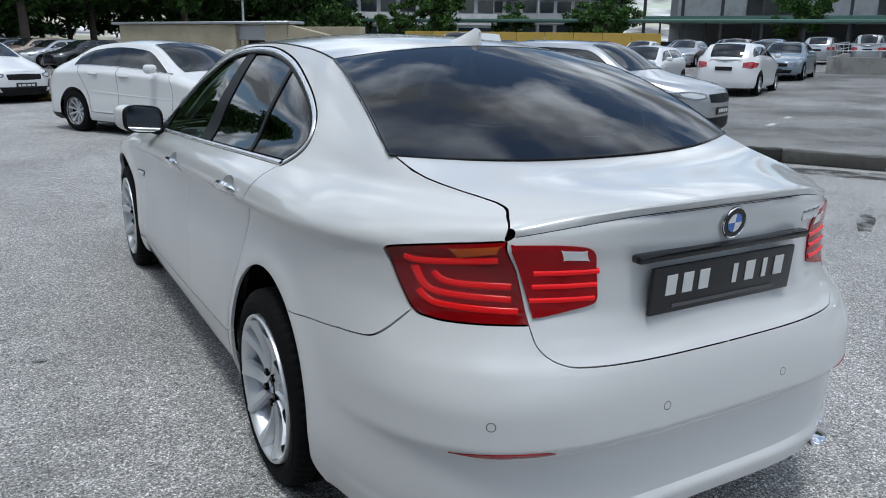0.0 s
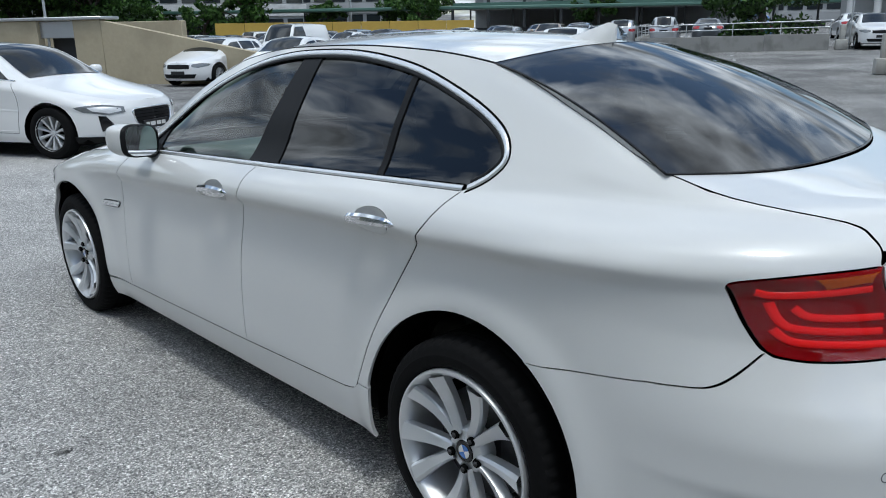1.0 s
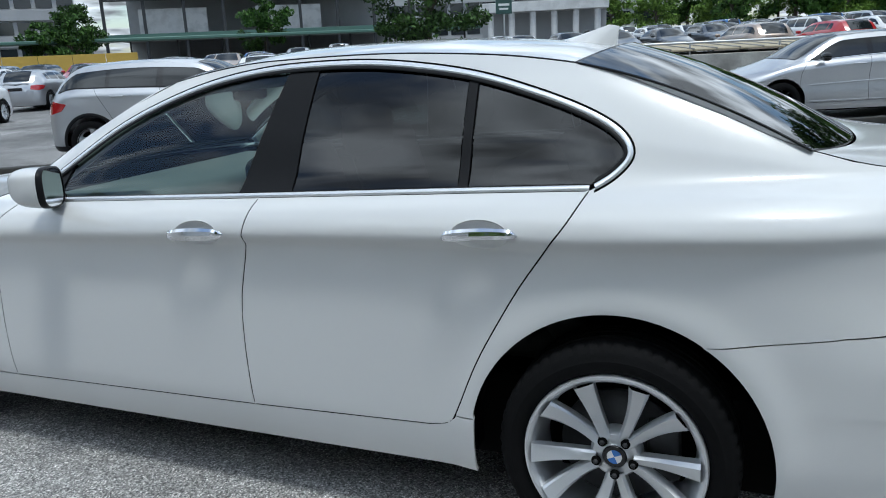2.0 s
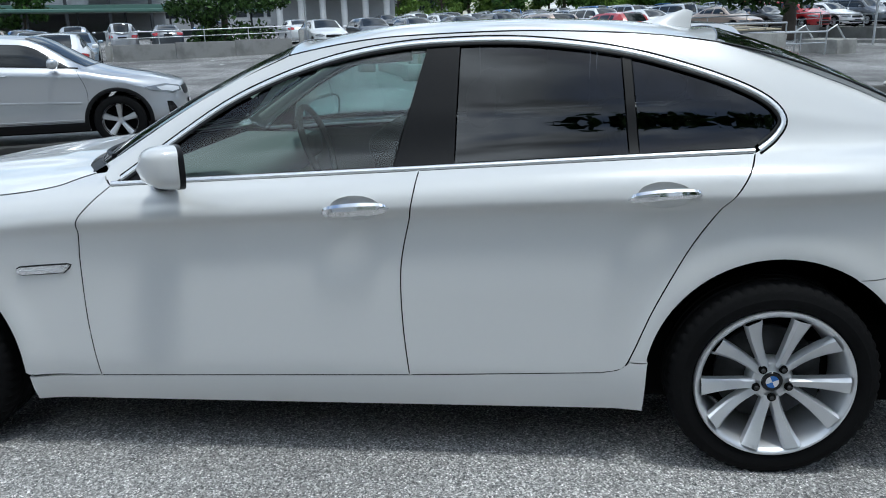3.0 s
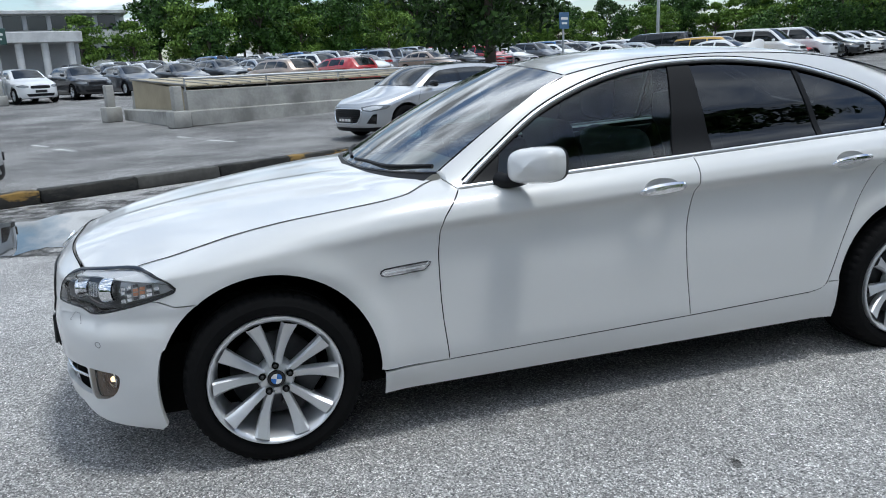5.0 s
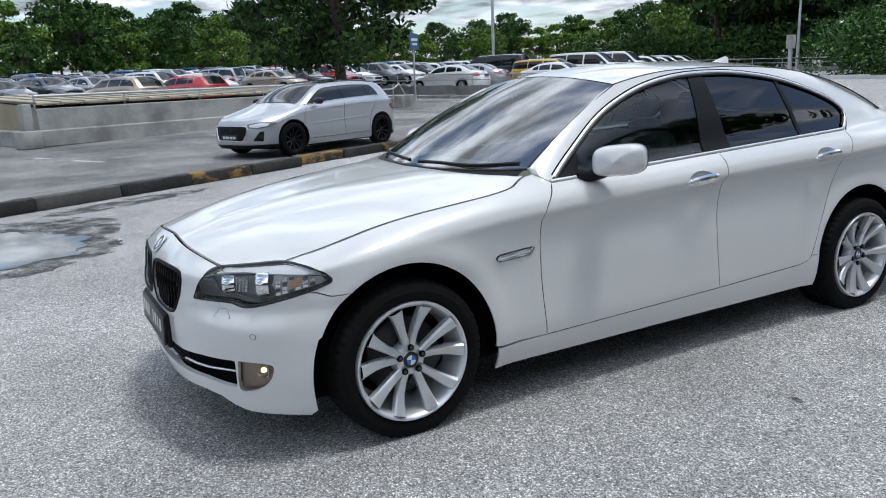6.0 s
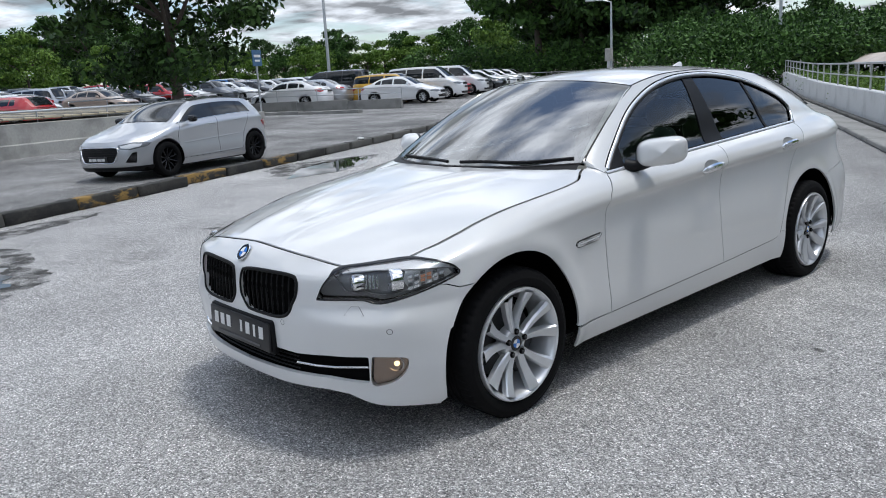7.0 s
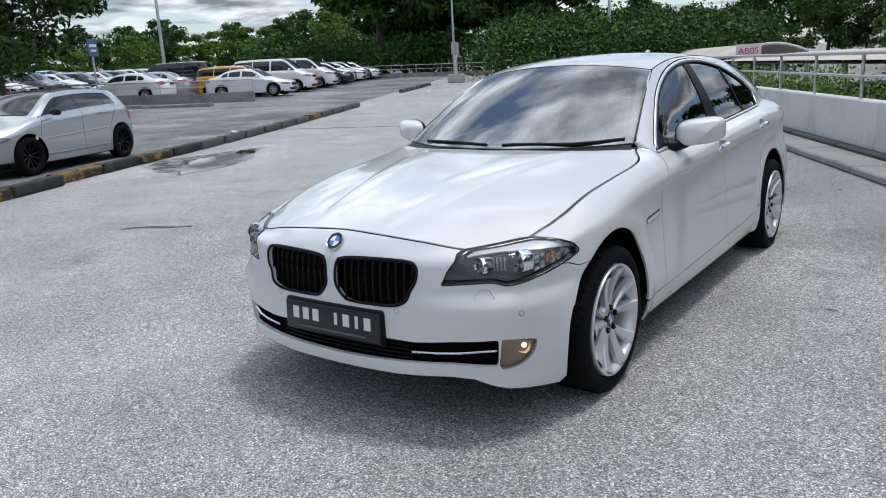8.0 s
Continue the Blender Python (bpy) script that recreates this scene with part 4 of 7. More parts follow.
    for i in range(2 * n + 1):
        zz.append((-width / 2 + i * width / (2 * n), 0.0, height - (0.9 if i % 2 else 2.4)))
    part("truss", tube(zz, 0.12, 5), DARKSTEEL, hall)
    part("truss_chord", tube([(-width / 2, 0, height - 2.4), (0, 0, height - 2.4), (width / 2, 0, height - 2.4)], 0.12, 5), DARKSTEEL, hall)
    part("floor_edge", box(width, 0.4, 0.6, 0.02, 1, at=(0, -0.1, 2.9)), GREENROOF, hall)
    return hall


frame_hall(55.5, 92, 34, 9.5, "open dark steel hall with trusses and pale panels")
walkway = thing("green_walkway_roof", "long low walkway with a green metal roof", "roof", kind="structure", m=bearing(48, 74))
part("roof_sheet", box(62, 3.4, 0.28, 0.06, 1, at=(0, 0, 2.75)), GREENROOF, walkway)
post_me = box(0.16, 0.16, 2.75, 0.01, 1)
for i in range(16):
    part("post", post_me, DARKSTEEL, walkway).matrix_basis = pose(-30 + i * 4, 0.8, 0)
part("back_rail", box(62, 0.15, 1.1, 0.02, 1, at=(0, 1.4, 0)), DARKSTEEL, walkway)
hoarding = thing("yellow_hoarding", "yellow hoarding boards below the walkway", "fence", kind="structure", m=bearing(37.5, 66))
board_me = box(2.36, 0.08, 2.1, 0.01, 1)
for i in range(9):
    part("board", board_me, YELLOWBOARD, hoarding).matrix_basis = pose(-9.6 + i * 2.4, 0, 0)
porch = thing("white_porch", "white entrance porch with round columns", "porch", kind="structure", m=bearing(75.6, 76))
part("canopy", box(12, 3.5, 0.9, 0.05, 1, at=(0, 0, 3.3)), WHITEWALL, porch)
col_me = tube([(0, 0, 0), (0, 0, 3.3)], 0.3, 12)
for i in range(6):
    part("column", col_me, WHITEWALL, porch).matrix_basis = pose(-5 + i * 2, -1.2, 0)
part("back_wall", box(12, 0.3, 3.3, 0, at=(0, 1.6, 0)), GREYWALL, porch)


# ---- the white saloon ----
saloon = thing("saloon_car", "white pearl saloon car with silver alloy wheels on grey asphalt", "car", m=pose(-MIDDLE, 0, 0))


def both(name, me, material, parent, label=""):
    """A part and its mirror image on the other flank."""
    part(name, me, material, parent, label)
    part(name, mirrored(me), material, parent, label)


def whole(name, me, material, parent, label=""):
    return part(name, joined(me, mirrored(me), weld=0.0012, angle=38), material, parent, label)


def arc(yc, a0, a1, r=0.405, zc=0.325, n=28):
    return [(yc + r * math.cos(radians(a)), zc + r * math.sin(radians(a))) for a in np.linspace(a0, a1, n)]


def bent(points, n=24):
    return [tuple(p) for p in smooth_line(points, n)]


B_GAP = bent([(1.143, 1.012), (1.168, 0.88), (1.195, 0.766), (1.207, 0.666), (1.203, 0.50), (1.187, 0.325)])
A_GAP = bent([(2.204, 0.965), (2.262, 0.905), (2.297, 0.857), (2.312, 0.77), (2.317, 0.688), (2.314, 0.50), (2.294, 0.298)])
C_GAP = bent([(0.090, 1.056), (0.135, 0.98), (0.195, 0.899), (0.273, 0.786), (0.345, 0.66), (0.401, 0.549), (0.461, 0.40), (0.49, 0.362), (0.55, 0.348)])
BELT_F = bent([(2.204, 0.965), (1.896, 0.979), (1.143, 1.012)], 10)
BELT_R = bent([(1.143, 1.012), (0.483, 1.041), (0.090, 1.056)], 10)
SILL_F, SILL_R = [(2.294, 0.298), (1.187, 0.325)], [(1.187, 0.325), (0.55, 0.348)]
ARCH_R, ARCH_F = 0.412, 0.407

front_door = BELT_F + B_GAP[1:] + SILL_F[::-1][1:] + A_GAP[::-1][1:-1]
rear_door = BELT_R + C_GAP[1:] + SILL_R[::-1][1:] + B_GAP[::-1][1:-1]
sill = [(2.562, 0.29), (2.294, 0.298), (1.187, 0.325), (0.55, 0.348), (0.49, 0.362), (0.461, 0.39), (0.402, 0.39), (0.408, 0.205), (2.562, 0.189)]
GRIPS = ((1.343, 0.901), (0.374, 0.940))
cups = [[(yc + 0.082 * math.cos(a), zc + 0.002 + 0.039 * math.sin(a)) for a in np.linspace(0, 2 * np.pi, 40, endpoint=False)] for yc, zc in GRIPS]
for outline, name, cup in ((front_door, "front_door", cups[0]), (rear_door, "rear_door", cups[1])):
    both(name, panel(body, eased(outline), holes=[cup], inset=0.0022), WHITE, saloon)
both("sill", panel(body, eased(sill)), WHITE, saloon)
for line in (A_GAP, B_GAP, C_GAP, SILL_F + SILL_R[1:]):
    both("door_seal", tube(on_surface(body, smooth_line(line, 60), -0.0032), 0.0026, 6), SHELL, saloon, "thin dark joint round the doors")

# lamps, in girth and height
HEAD_TOP = bent([(3.290, 0.718), (3.315, 0.742), (3.352, 0.760), (3.39, 0.771), (3.452, 0.777), (3.60, 0.768), (3.777, 0.757)], 24)
HEAD_IN = bent([(3.777, 0.757), (3.868, 0.737), (3.913, 0.698), (3.937, 0.650), (3.945, 0.636)], 12)
HEAD_LOW = bent([(3.945, 0.636), (3.90, 0.637), (3.80, 0.640), (3.725, 0.639), (3.668, 0.624), (3.60, 0.629), (3.495, 0.650), (3.39, 0.675), (3.32, 0.696), (3.295, 0.707), (3.290, 0.718)], 30)
head_lamp = HEAD_TOP + HEAD_IN[1:] + HEAD_LOW[1:-1]
TAIL_TOP = bent([(-0.688, 0.957), (-0.72, 0.968), (-0.85, 0.987), (-1.012, 1.002)], 12)
TAIL_IN = [(-1.012, 1.002), (-1.055, 0.93), (-1.117, 0.803)]
TAIL_LOW = bent([(-1.117, 0.803), (-0.92, 0.802), (-0.84, 0.806), (-0.785, 0.818), (-0.735, 0.87), (-0.70, 0.93), (-0.688, 0.957)], 20)
tail_lamp = TAIL_TOP + TAIL_IN[1:] + TAIL_LOW[1:-1]

# front wing
bonnet_line = curve((2.29, 2.34, 2.40, 2.48, 2.66, 2.87, 3.08, 3.20, 3.33, 3.452), (0.997, 0.984, 0.964, 0.950, 0.928, 0.903, 0.866, 0.836, 0.802, 0.778))


def hood_edge(y):
    """The height of the bonnet's side edge, which drops to the lamp at its front end."""
    return bonnet_line(y)


hood_side = [(y, float(hood_edge(y)) - 0.001) for y in np.linspace(2.29, 3.450, 36)]
SEAM_F = [(3.220, 0.654), (3.30, 0.652), (3.385, 0.675)]
i_low = [p for p in HEAD_LOW if p[0] < 3.385]
wing = hood_side + [(3.452, 0.777)] + [p for p in HEAD_TOP[::-1] if p[0] < 3.452] + i_low[::-1][1:] + SEAM_F[::-1]
wing += [p for p in arc(2.981, 54, 183, ARCH_F)] + [(2.562, 0.298)] + A_GAP[::-1] + [(2.25, 1.0)]
both("front_wing", panel(body, eased(wing)), WHITE, saloon)

# rear quarter, pillars and roof rail in one pressing
WINDOW_TOP = bent([(2.204, 0.965), (2.05, 1.072), (1.826, 1.219), (1.625, 1.309), (1.43, 1.368), (1.23, 1.401), (1.04, 1.412), (0.84, 1.411), (0.65, 1.394),
                   (0.46, 1.363), (0.28, 1.313), (0.125, 1.257), (0.028, 1.203), (-0.008, 1.148), (0.025, 1.098), (0.090, 1.056)], 75)
rail = [(y, float(rail_z(y))) for y in np.linspace(2.262, -0.452, 70)]
TRUNK_SIDE = bent([(-0.452, 1.148), (-0.606, 1.108), (-0.857, 1.075), (-0.945, 1.052), (-0.99, 1.03), (-1.012, 1.002)], 20)
SEAM_R = bent([(-0.785, 0.818), (-0.72, 0.762), (-0.668, 0.733), (-0.60, 0.722), (-0.43, 0.697), (-0.225, 0.668)], 20)
quarter = WINDOW_TOP + C_GAP[1:-3] + [(0.461, 0.39), (0.402, 0.39)] + arc(0, 11, 123, ARCH_R) + SEAM_R[::-1][1:]
quarter += [p for p in TAIL_LOW if p[1] > 0.82 and p[0] > -0.79] + TAIL_TOP[1:] + TRUNK_SIDE[::-1][1:] + rail[::-1] + [(2.25, 1.0)]
both("side_frame", panel(body, eased(quarter), step=0.008), WHITE, saloon)

# rear bumper
LID_LOW = bent([(-1.117, 0.803), (-1.16, 0.755), (-1.22, 0.724), (-1.30, 0.712), (-1.55, 0.708)], 16)
rear_bumper = arc(0, 123, 187, ARCH_R)[::-1] + SEAM_R[::-1][1:] + [p for p in TAIL_LOW[::-1] if p[0] < -0.785] + LID_LOW[1:]
rear_bumper = rear_bumper + [(-1.55, 0.25), (-1.2, 0.235), (-0.75, 0.225), (-0.46, 0.215)]
whole("rear_bumper", panel(body, eased(rear_bumper), inset=0.0010), WHITE, saloon)

# front bumper, with its openings
HOOD_FRONT = bent([(3.777, 0.757), (3.93, 0.781), (4.10, 0.797), (4.27, 0.807), (4.35, 0.810)], 16)
kidney = bent([(4.325, 0.708), (4.30, 0.717), (4.24, 0.722), (4.13, 0.723), (4.068, 0.718), (4.047, 0.703), (4.042, 0.675), (4.053, 0.632), (4.092, 0.587), (4.136, 0.558), (4.185, 0.543),
               (4.245, 0.540), (4.31, 0.541), (4.325, 0.553), (4.332, 0.59), (4.333, 0.632), (4.331, 0.68), (4.325, 0.708)], 85)[:-1]
fog = bent([(3.724, 0.413), (3.635, 0.408), (3.572, 0.402), (3.558, 0.385), (3.576, 0.343), (3.615, 0.312), (3.677, 0.294), (3.730, 0.302), (3.724, 0.413)], 34)[:-1]
grille_low = [(3.745, 0.412), (3.94, 0.409), (4.09, 0.397), (4.18, 0.400), (4.35, 0.400), (4.35, 0.300), (4.1, 0.311), (3.94, 0.317), (3.745, 0.304)]
front_bumper = arc(2.981, -18, 54, ARCH_F)[::-1][:1] + SEAM_F[1:] + [p for p in HEAD_LOW[::-1] if p[0] > 3.385] + HEAD_IN[::-1][1:] + HOOD_FRONT[1:]
front_bumper += [(4.35, 0.242), (4.18, 0.247), (3.95, 0.260), (3.85, 0.250), (3.78, 0.222), (3.70, 0.202), (3.56, 0.190), (3.40, 0.176)] + arc(2.981, -18, 54, ARCH_F)[:-1]
whole("front_bumper", panel(body, eased(front_bumper), holes=[eased(kidney), eased(fog), eased(grille_low)], step=0.008, lip=0.02), WHITE, saloon)


# bonnet, roof, boot lid and the two screens, by their own surfaces
hood_yf = curve((0, 0.30, 0.57, 0.70, 0.757), (3.715, 3.690, 3.615, 3.52, 3.44))
hood_yr = curve((0, 0.40, 0.60, 0.757), (2.52, 2.47, 2.40, 2.29))
hood_mid = curve((2.2, 2.52, 2.9, 3.2, 3.5, 3.62, 3.715), (1.02, 1.005, 0.972, 0.930, 0.868, 0.833, 0.800))


def bonnet(u, v):
    x = u * (0.757 - MIDDLE)
    a = np.abs(u) * 0.757
    y = hood_yf(a) + (hood_yr(a) - hood_yf(a)) * v
    edge = hood_z(np.clip(y, 2.2, 3.62))
    z = edge + (hood_mid(y) - edge) * (1 - (a / 0.757) ** 2.6)
    ridge = 0.20 + 0.30 * v
    z = z + 0.017 * (1 / (1 + np.exp((a - ridge) / 0.012)) - 0.5) * np.clip(v * 6, 0, 1) * np.clip((1 - v) * 8, 0, 1)
    inner = 0.09 + 0.16 * v
    z = z - 0.005 * (1 / (1 + np.exp((a - inner) / 0.018))) * np.clip(v * 5, 0, 1) * np.clip((1 - v) * 6, 0, 1)
    return np.stack([x, y, z], -1)


# the bonnet's border: the line on the wing at its sides, lamp and bumper at its front
_side_s = np.linspace(2.29, 3.452, 44)
_side = body(*np.array(eased(list(zip(_side_s, hood_edge(_side_s))))).T)
_side_y = _side[:, 1]
_front = body(*np.array(eased([p for p in HEAD_TOP if p[0] > 3.455] + HOOD_FRONT[1:])).T)
_front = np.concatenate([_side[-1:], _front])
_front = _front[np.argsort(-_front[:, 0])]


def bonnet_fitted(u, v):
    p, w = bonnet(u, v), np.abs(u)
    side = bonnet(0 * u + 1, v)
    sx, sz = np.interp(side[..., 1], _side_y, -_side[:, 0]), np.interp(side[..., 1], _side_y, _side[:, 2])
    p[..., 0] += np.sign(u) * (sx - side[..., 0]) * w ** 6
    p[..., 2] += (sz - side[..., 2]) * w ** 6
    first = bonnet(u, 0 * v)
    fx = w * float(-_front[-1, 0])
    fy, fz = np.interp(fx, -_front[:, 0], _front[:, 1]), np.interp(fx, -_front[:, 0], _front[:, 2])
    k = np.clip(1 - v / 0.26, 0, 1) ** 2.2
    s1 = w ** 6
    q = np.stack([np.sign(u) * fx, fy - 0.006, fz], -1)
    edge0 = first.copy()
    s0 = bonnet(0 * u + 1, 0 * v)
    edge0[..., 0] += np.sign(u) * (np.interp(s0[..., 1], _side_y, -_side[:, 0]) - s0[..., 0]) * s1
    edge0[..., 2] += (np.interp(s0[..., 1], _side_y, _side[:, 2]) - s0[..., 2]) * s1
    return p + (q - edge0) * k[..., None]


def strip(top, low, bow):
    """A surface between two edges, each given by functions of u in -1..1, bowed outwards."""
    def at(u, v):
        a, b = top(u), low(u)
        p = a + (b - a) * v[..., None]
        p[..., 2] += bow * 4 * v * (1 - v)
        return p
    return at


def edge(x1, y0, y1, z0, z1, power=2.0):
    """An edge across the car: half-length x1, from y0, z0 in the middle to y1, z1 at its ends."""
    def at(u):
        k = np.abs(u) ** power
        return np.stack([u * (x1 - MIDDLE), y0 + (y1 - y0) * k, z0 + (z1 - z0) * k], -1)
    return at


header, cowl = edge(0.600, 1.675, 1.62, 1.422, 1.373), edge(0.745, 2.49, 2.262, 1.008, 1.022, 2.4)
back_top, back_low = edge(0.600, 0.10, 0.178, 1.437, 1.389), edge(0.697, -0.60, -0.452, 1.128, 1.150, 2.4)
windscreen = strip(header, cowl, 0.022)
rear_screen = strip(back_top, back_low, 0.030)


def roof_top(u, v):
    y = header(u)[..., 1] + (back_top(u)[..., 1] - header(u)[..., 1]) * v
    x = u * (rail_x(np.clip(y, 0.178, 1.62)) - MIDDLE)
    z = rail_z(np.clip(y, 0.178, 1.62)) + 0.045 * (1 - np.abs(u) ** 2.2)
    return np.stack([x, y, z], -1)


_trunk = body(*np.array(eased([p for p in TRUNK_SIDE if p[0] > -0.993])).T)
_trunk = _trunk[np.argsort(_trunk[:, 1])]
_lip_x = np.linspace(0, float(-_trunk[0, 0]), 24)
_lip_y = np.array([float(body(girth_x(max(x, 0.001), 1.062, False), 1.062)[1]) for x in _lip_x])


def lid_top(u, v):
    w = np.abs(u)
    yf = -0.612 + 0.155 * w ** 2.4
    yr = np.interp(w * _lip_x[-1], _lip_x, _lip_y) - 0.004 + (_trunk[0, 1] - _lip_y[-1] + 0.004) * w ** 8
    y = yf + (yr - yf) * v
    y1 = -0.457 + (_trunk[0, 1] + 0.457) * v
    x = u * (np.interp(y1, _trunk[:, 1], -_trunk[:, 0]) - 0.0005)
    zs = np.interp(y1, _trunk[:, 1], _trunk[:, 2])
    zm = curve((0, 0.35, 0.8, 1), (1.122, 1.108, 1.100, 1.094))(v)
    return np.stack([x, y, zm + (zs - zm) * w ** 2.6], -1)




def patch(surf, nu=60, nv=60, rise=0.0, lip=0.012, inset=0.004, u0=-1.0, u1=1.0, v0=0.0, v1=1.0, flip=False):
    """A whole sheet of a surface, its border turned down."""
    u, v = np.linspace(u0 + inset, u1 - inset, nu), np.linspace(v0 + inset, v1 - inset, nv)
    U, V = np.meshgrid(u, v, indexing="ij")
    P = surf(U, V)
    P[..., 2] += rise
    if lip:
        Q = np.empty((nu + 2, nv + 2, 3))
        Q[1:-1, 1:-1] = P
        for _ in range(1):
            Q[0, 1:-1], Q[-1, 1:-1] = P[0] - (0, 0, lip), P[-1] - (0, 0, lip)
            Q[1:-1, 0], Q[1:-1, -1] = P[:, 0] - (0, 0, lip), P[:, -1] - (0, 0, lip)
            Q[0, 0], Q[0, -1], Q[-1, 0], Q[-1, -1] = P[0, 0], P[0, -1], P[-1, 0], P[-1, -1]
        P = Q
    return soften(sheet(P, flip=flip), 40)


part("bonnet", patch(bonnet_fitted, 110, 110, inset=0.004), WHITE, saloon)
for sx in (1, -1):
    for seal, thick in ((_side, 0.0011), (_front, 0.0021)):
        part("bonnet_seal", tube(seal * (sx, 1, 1) - (0, 0, 0.0010), thick, 6), SHELL, saloon, "thin dark joint round the bonnet")
part("roof", patch(roof_top, 60, 60, inset=0.003, flip=True), WHITE, saloon)
part("windscreen", patch(windscreen, 50, 40, lip=0, inset=0.006), SCREEN, saloon, "windscreen reflecting the clouds").visible_shadow = False
part("rear_screen", patch(rear_screen, 50, 40, lip=0, inset=0.004, flip=True), REARGLASS, saloon, "dark tinted rear screen")

# white flank of the rear pillar, from the side frame to the screen
fill_y = np.linspace(0.170, -0.446, 30)
fill_v = np.linspace(0, 1, 60)
glass_edge = rear_screen(0 * fill_v - 1, fill_v)
glass_edge = np.stack([np.interp(-fill_y, -glass_edge[:, 1], glass_edge[:, k]) for k in range(3)], -1)
rail_edge = body(fill_y, rail_z(fill_y))
both("pillar_fillet", sheet(np.stack([rail_edge + (glass_edge - rail_edge) * t - (0, 0, 0.001) for t in np.linspace(0, 1, 5)], 1)), WHITE, saloon)

# boot lid: top and rear face, joined by a rolled lip
lid = part("boot_lid", patch(lid_top, 60, 40, inset=0.0012, lip=0.0, v1=1.004, flip=True), WHITE, saloon)
lip_u = np.linspace(0.0, 0.996, 30)
lip_x = np.maximum(lip_u * (_lip_x[-1] - 0.002), 0.0005)
lip_low = lid_top(lip_u, 0 * lip_u + 1.0)[:, 2] - 0.026 + 0.008 * lip_u ** 6
lip_s = np.array([girth_x(x, z, False) for x, z in zip(lip_x, lip_low)])
lid_rear = [(-1.556, float(lip_low[0]))] + [(float(s), float(z)) for s, z in zip(lip_s[1:], lip_low[1:])] + eased([(-1.016, 1.002)] + TAIL_IN[1:] + LID_LOW[1:])
me = panel(body, lid_rear, step=0.008)
a, c = lid_top(-lip_u, 0 * lip_u + 1.0), body(lip_s, lip_low)
c[0, 0] = 0.0
rows = [a]
for t in (0.25, 0.5, 0.75):
    r = a + (c - a) * t
    r[:, 1] -= 0.010 * math.sin(math.pi * t)
    r[:, 2] += 0.006 * math.sin(math.pi * t)
    rows.append(r)
lip_me = sheet(np.stack(rows + [c], 1))
part("lid_face", joined(me, mirrored(me), lip_me, mirrored(lip_me), weld=0.0008, angle=42), WHITE, lid)

# the black shell behind the gaps
def inner(s, z):
    p = body(s, z)
    p[..., 0] = np.minimum(p[..., 0] + 0.028, 0)
    p[..., 1] = np.where(s > 3.2, p[..., 1] - 0.05 * np.clip((s - 3.2), 0, 1), np.where(s < -0.4, p[..., 1] + 0.05 * np.clip(-0.4 - s, 0, 1), p[..., 1]))
    return p


shell_line = [(-1.56, 0.26), (-0.5, 0.26)] + arc(0, 188, -8, 0.43)[:] + [(0.44, 0.25), (2.52, 0.25)] + arc(2.968, 188, -8, 0.43) + [(3.5, 0.26), (4.36, 0.26), (4.36, 0.74), (3.75, 0.735), (3.35, 0.76)]
shell_line += [(y, float(hood_z(y)) - 0.03) for y in np.linspace(3.3, 2.3, 20)] + [(2.15, 0.95), (1.143, 1.0), (0.07, 1.045), (-0.05, 1.10), (-0.45, 1.09), (-0.9, 1.05), (-1.1, 1.03), (-1.56, 1.05)]
whole("inner_shell", panel(inner, shell_line, holes=[eased(head_lamp), eased(fog)], step=0.02, inset=0.0, lip=0), SHELL, saloon)
part("underbody", box(1.55, 4.2, 0.30, 0.05, at=(0, 1.35, 0.19)), SHELL, saloon)
for u, v in ((bonnet_fitted, 0.03), (lid_top, 0.03)):
    part("inner_frame", patch(u, 30, 30, rise=-v, lip=0, inset=0.0), SHELL, saloon)

# side windows: chrome surround, panes, black pillars
outline = WINDOW_TOP + BELT_R[::-1][1:] + BELT_F[::-1][1:-1]


def shrunk(poly, d):
    poly = np.array(poly)
    return [tuple(nearest(poly, p, d)[0]) for p in poly]


def inset_surface(depth):
    def at(s, z):
        p = body(s, z)
        p[..., 0] += depth
        return p
    return at


both("window_chrome", ribbon(body, WINDOW_TOP[1:-1], 0.016, 0.0048), BRIGHTTRIM, saloon, "bright chrome window surround")
both("outer_seal", ribbon(body, shrunk(WINDOW_TOP[1:-1], -0.0105), 0.006, 0.001), SHELL, saloon, "thin dark joint outside the chrome")
both("window_seal", ribbon(body, shrunk(WINDOW_TOP[1:-1], 0.013), 0.011, 0.0025), SATIN, saloon)
both("belt_chrome", ribbon(body, [(y, z + 0.006) for y, z in BELT_F + BELT_R[1:]], 0.013, 0.006), BRIGHTTRIM, saloon, "bright chrome belt strip")
inner_line = np.array(shrunk(outline, 0.012))


def clip_y(poly, line, keep_front):
    """Cuts a polygon along a slanting line of (y, z) ends, and keeps one side."""
    (y0, z0), (y1, z1) = line
    side = lambda p: (p[0] - (y0 + (y1 - y0) * (p[1] - z0) / (z1 - z0))) * (1 if keep_front else -1)
    out = []
    for a, b in zip(poly, np.roll(poly, -1, 0)):
        sa, sb = side(a), side(b)
        if sa >= 0:
            out.append(tuple(a))
        if sa * sb < 0:
            out.append(tuple(a + (b - a) * sa / (sa - sb)))
    return np.array(out)


B1, B2 = ((1.237, 1.0), (1.130, 1.40)), ((1.030, 1.0), (1.018, 1.40))
D1, D2 = ((0.470, 1.0), (0.490, 1.40)), ((0.437, 1.0), (0.458, 1.40))
M1 = ((2.045, 0.95), (1.985, 1.12))
pane_surface = inset_surface(0.010)
pane_f = clip_y(clip_y(inner_line, B1, True), M1, False)
pane_r = clip_y(clip_y(inner_line, B2, False), D1, True)
pane_q = clip_y(inner_line, D2, False)
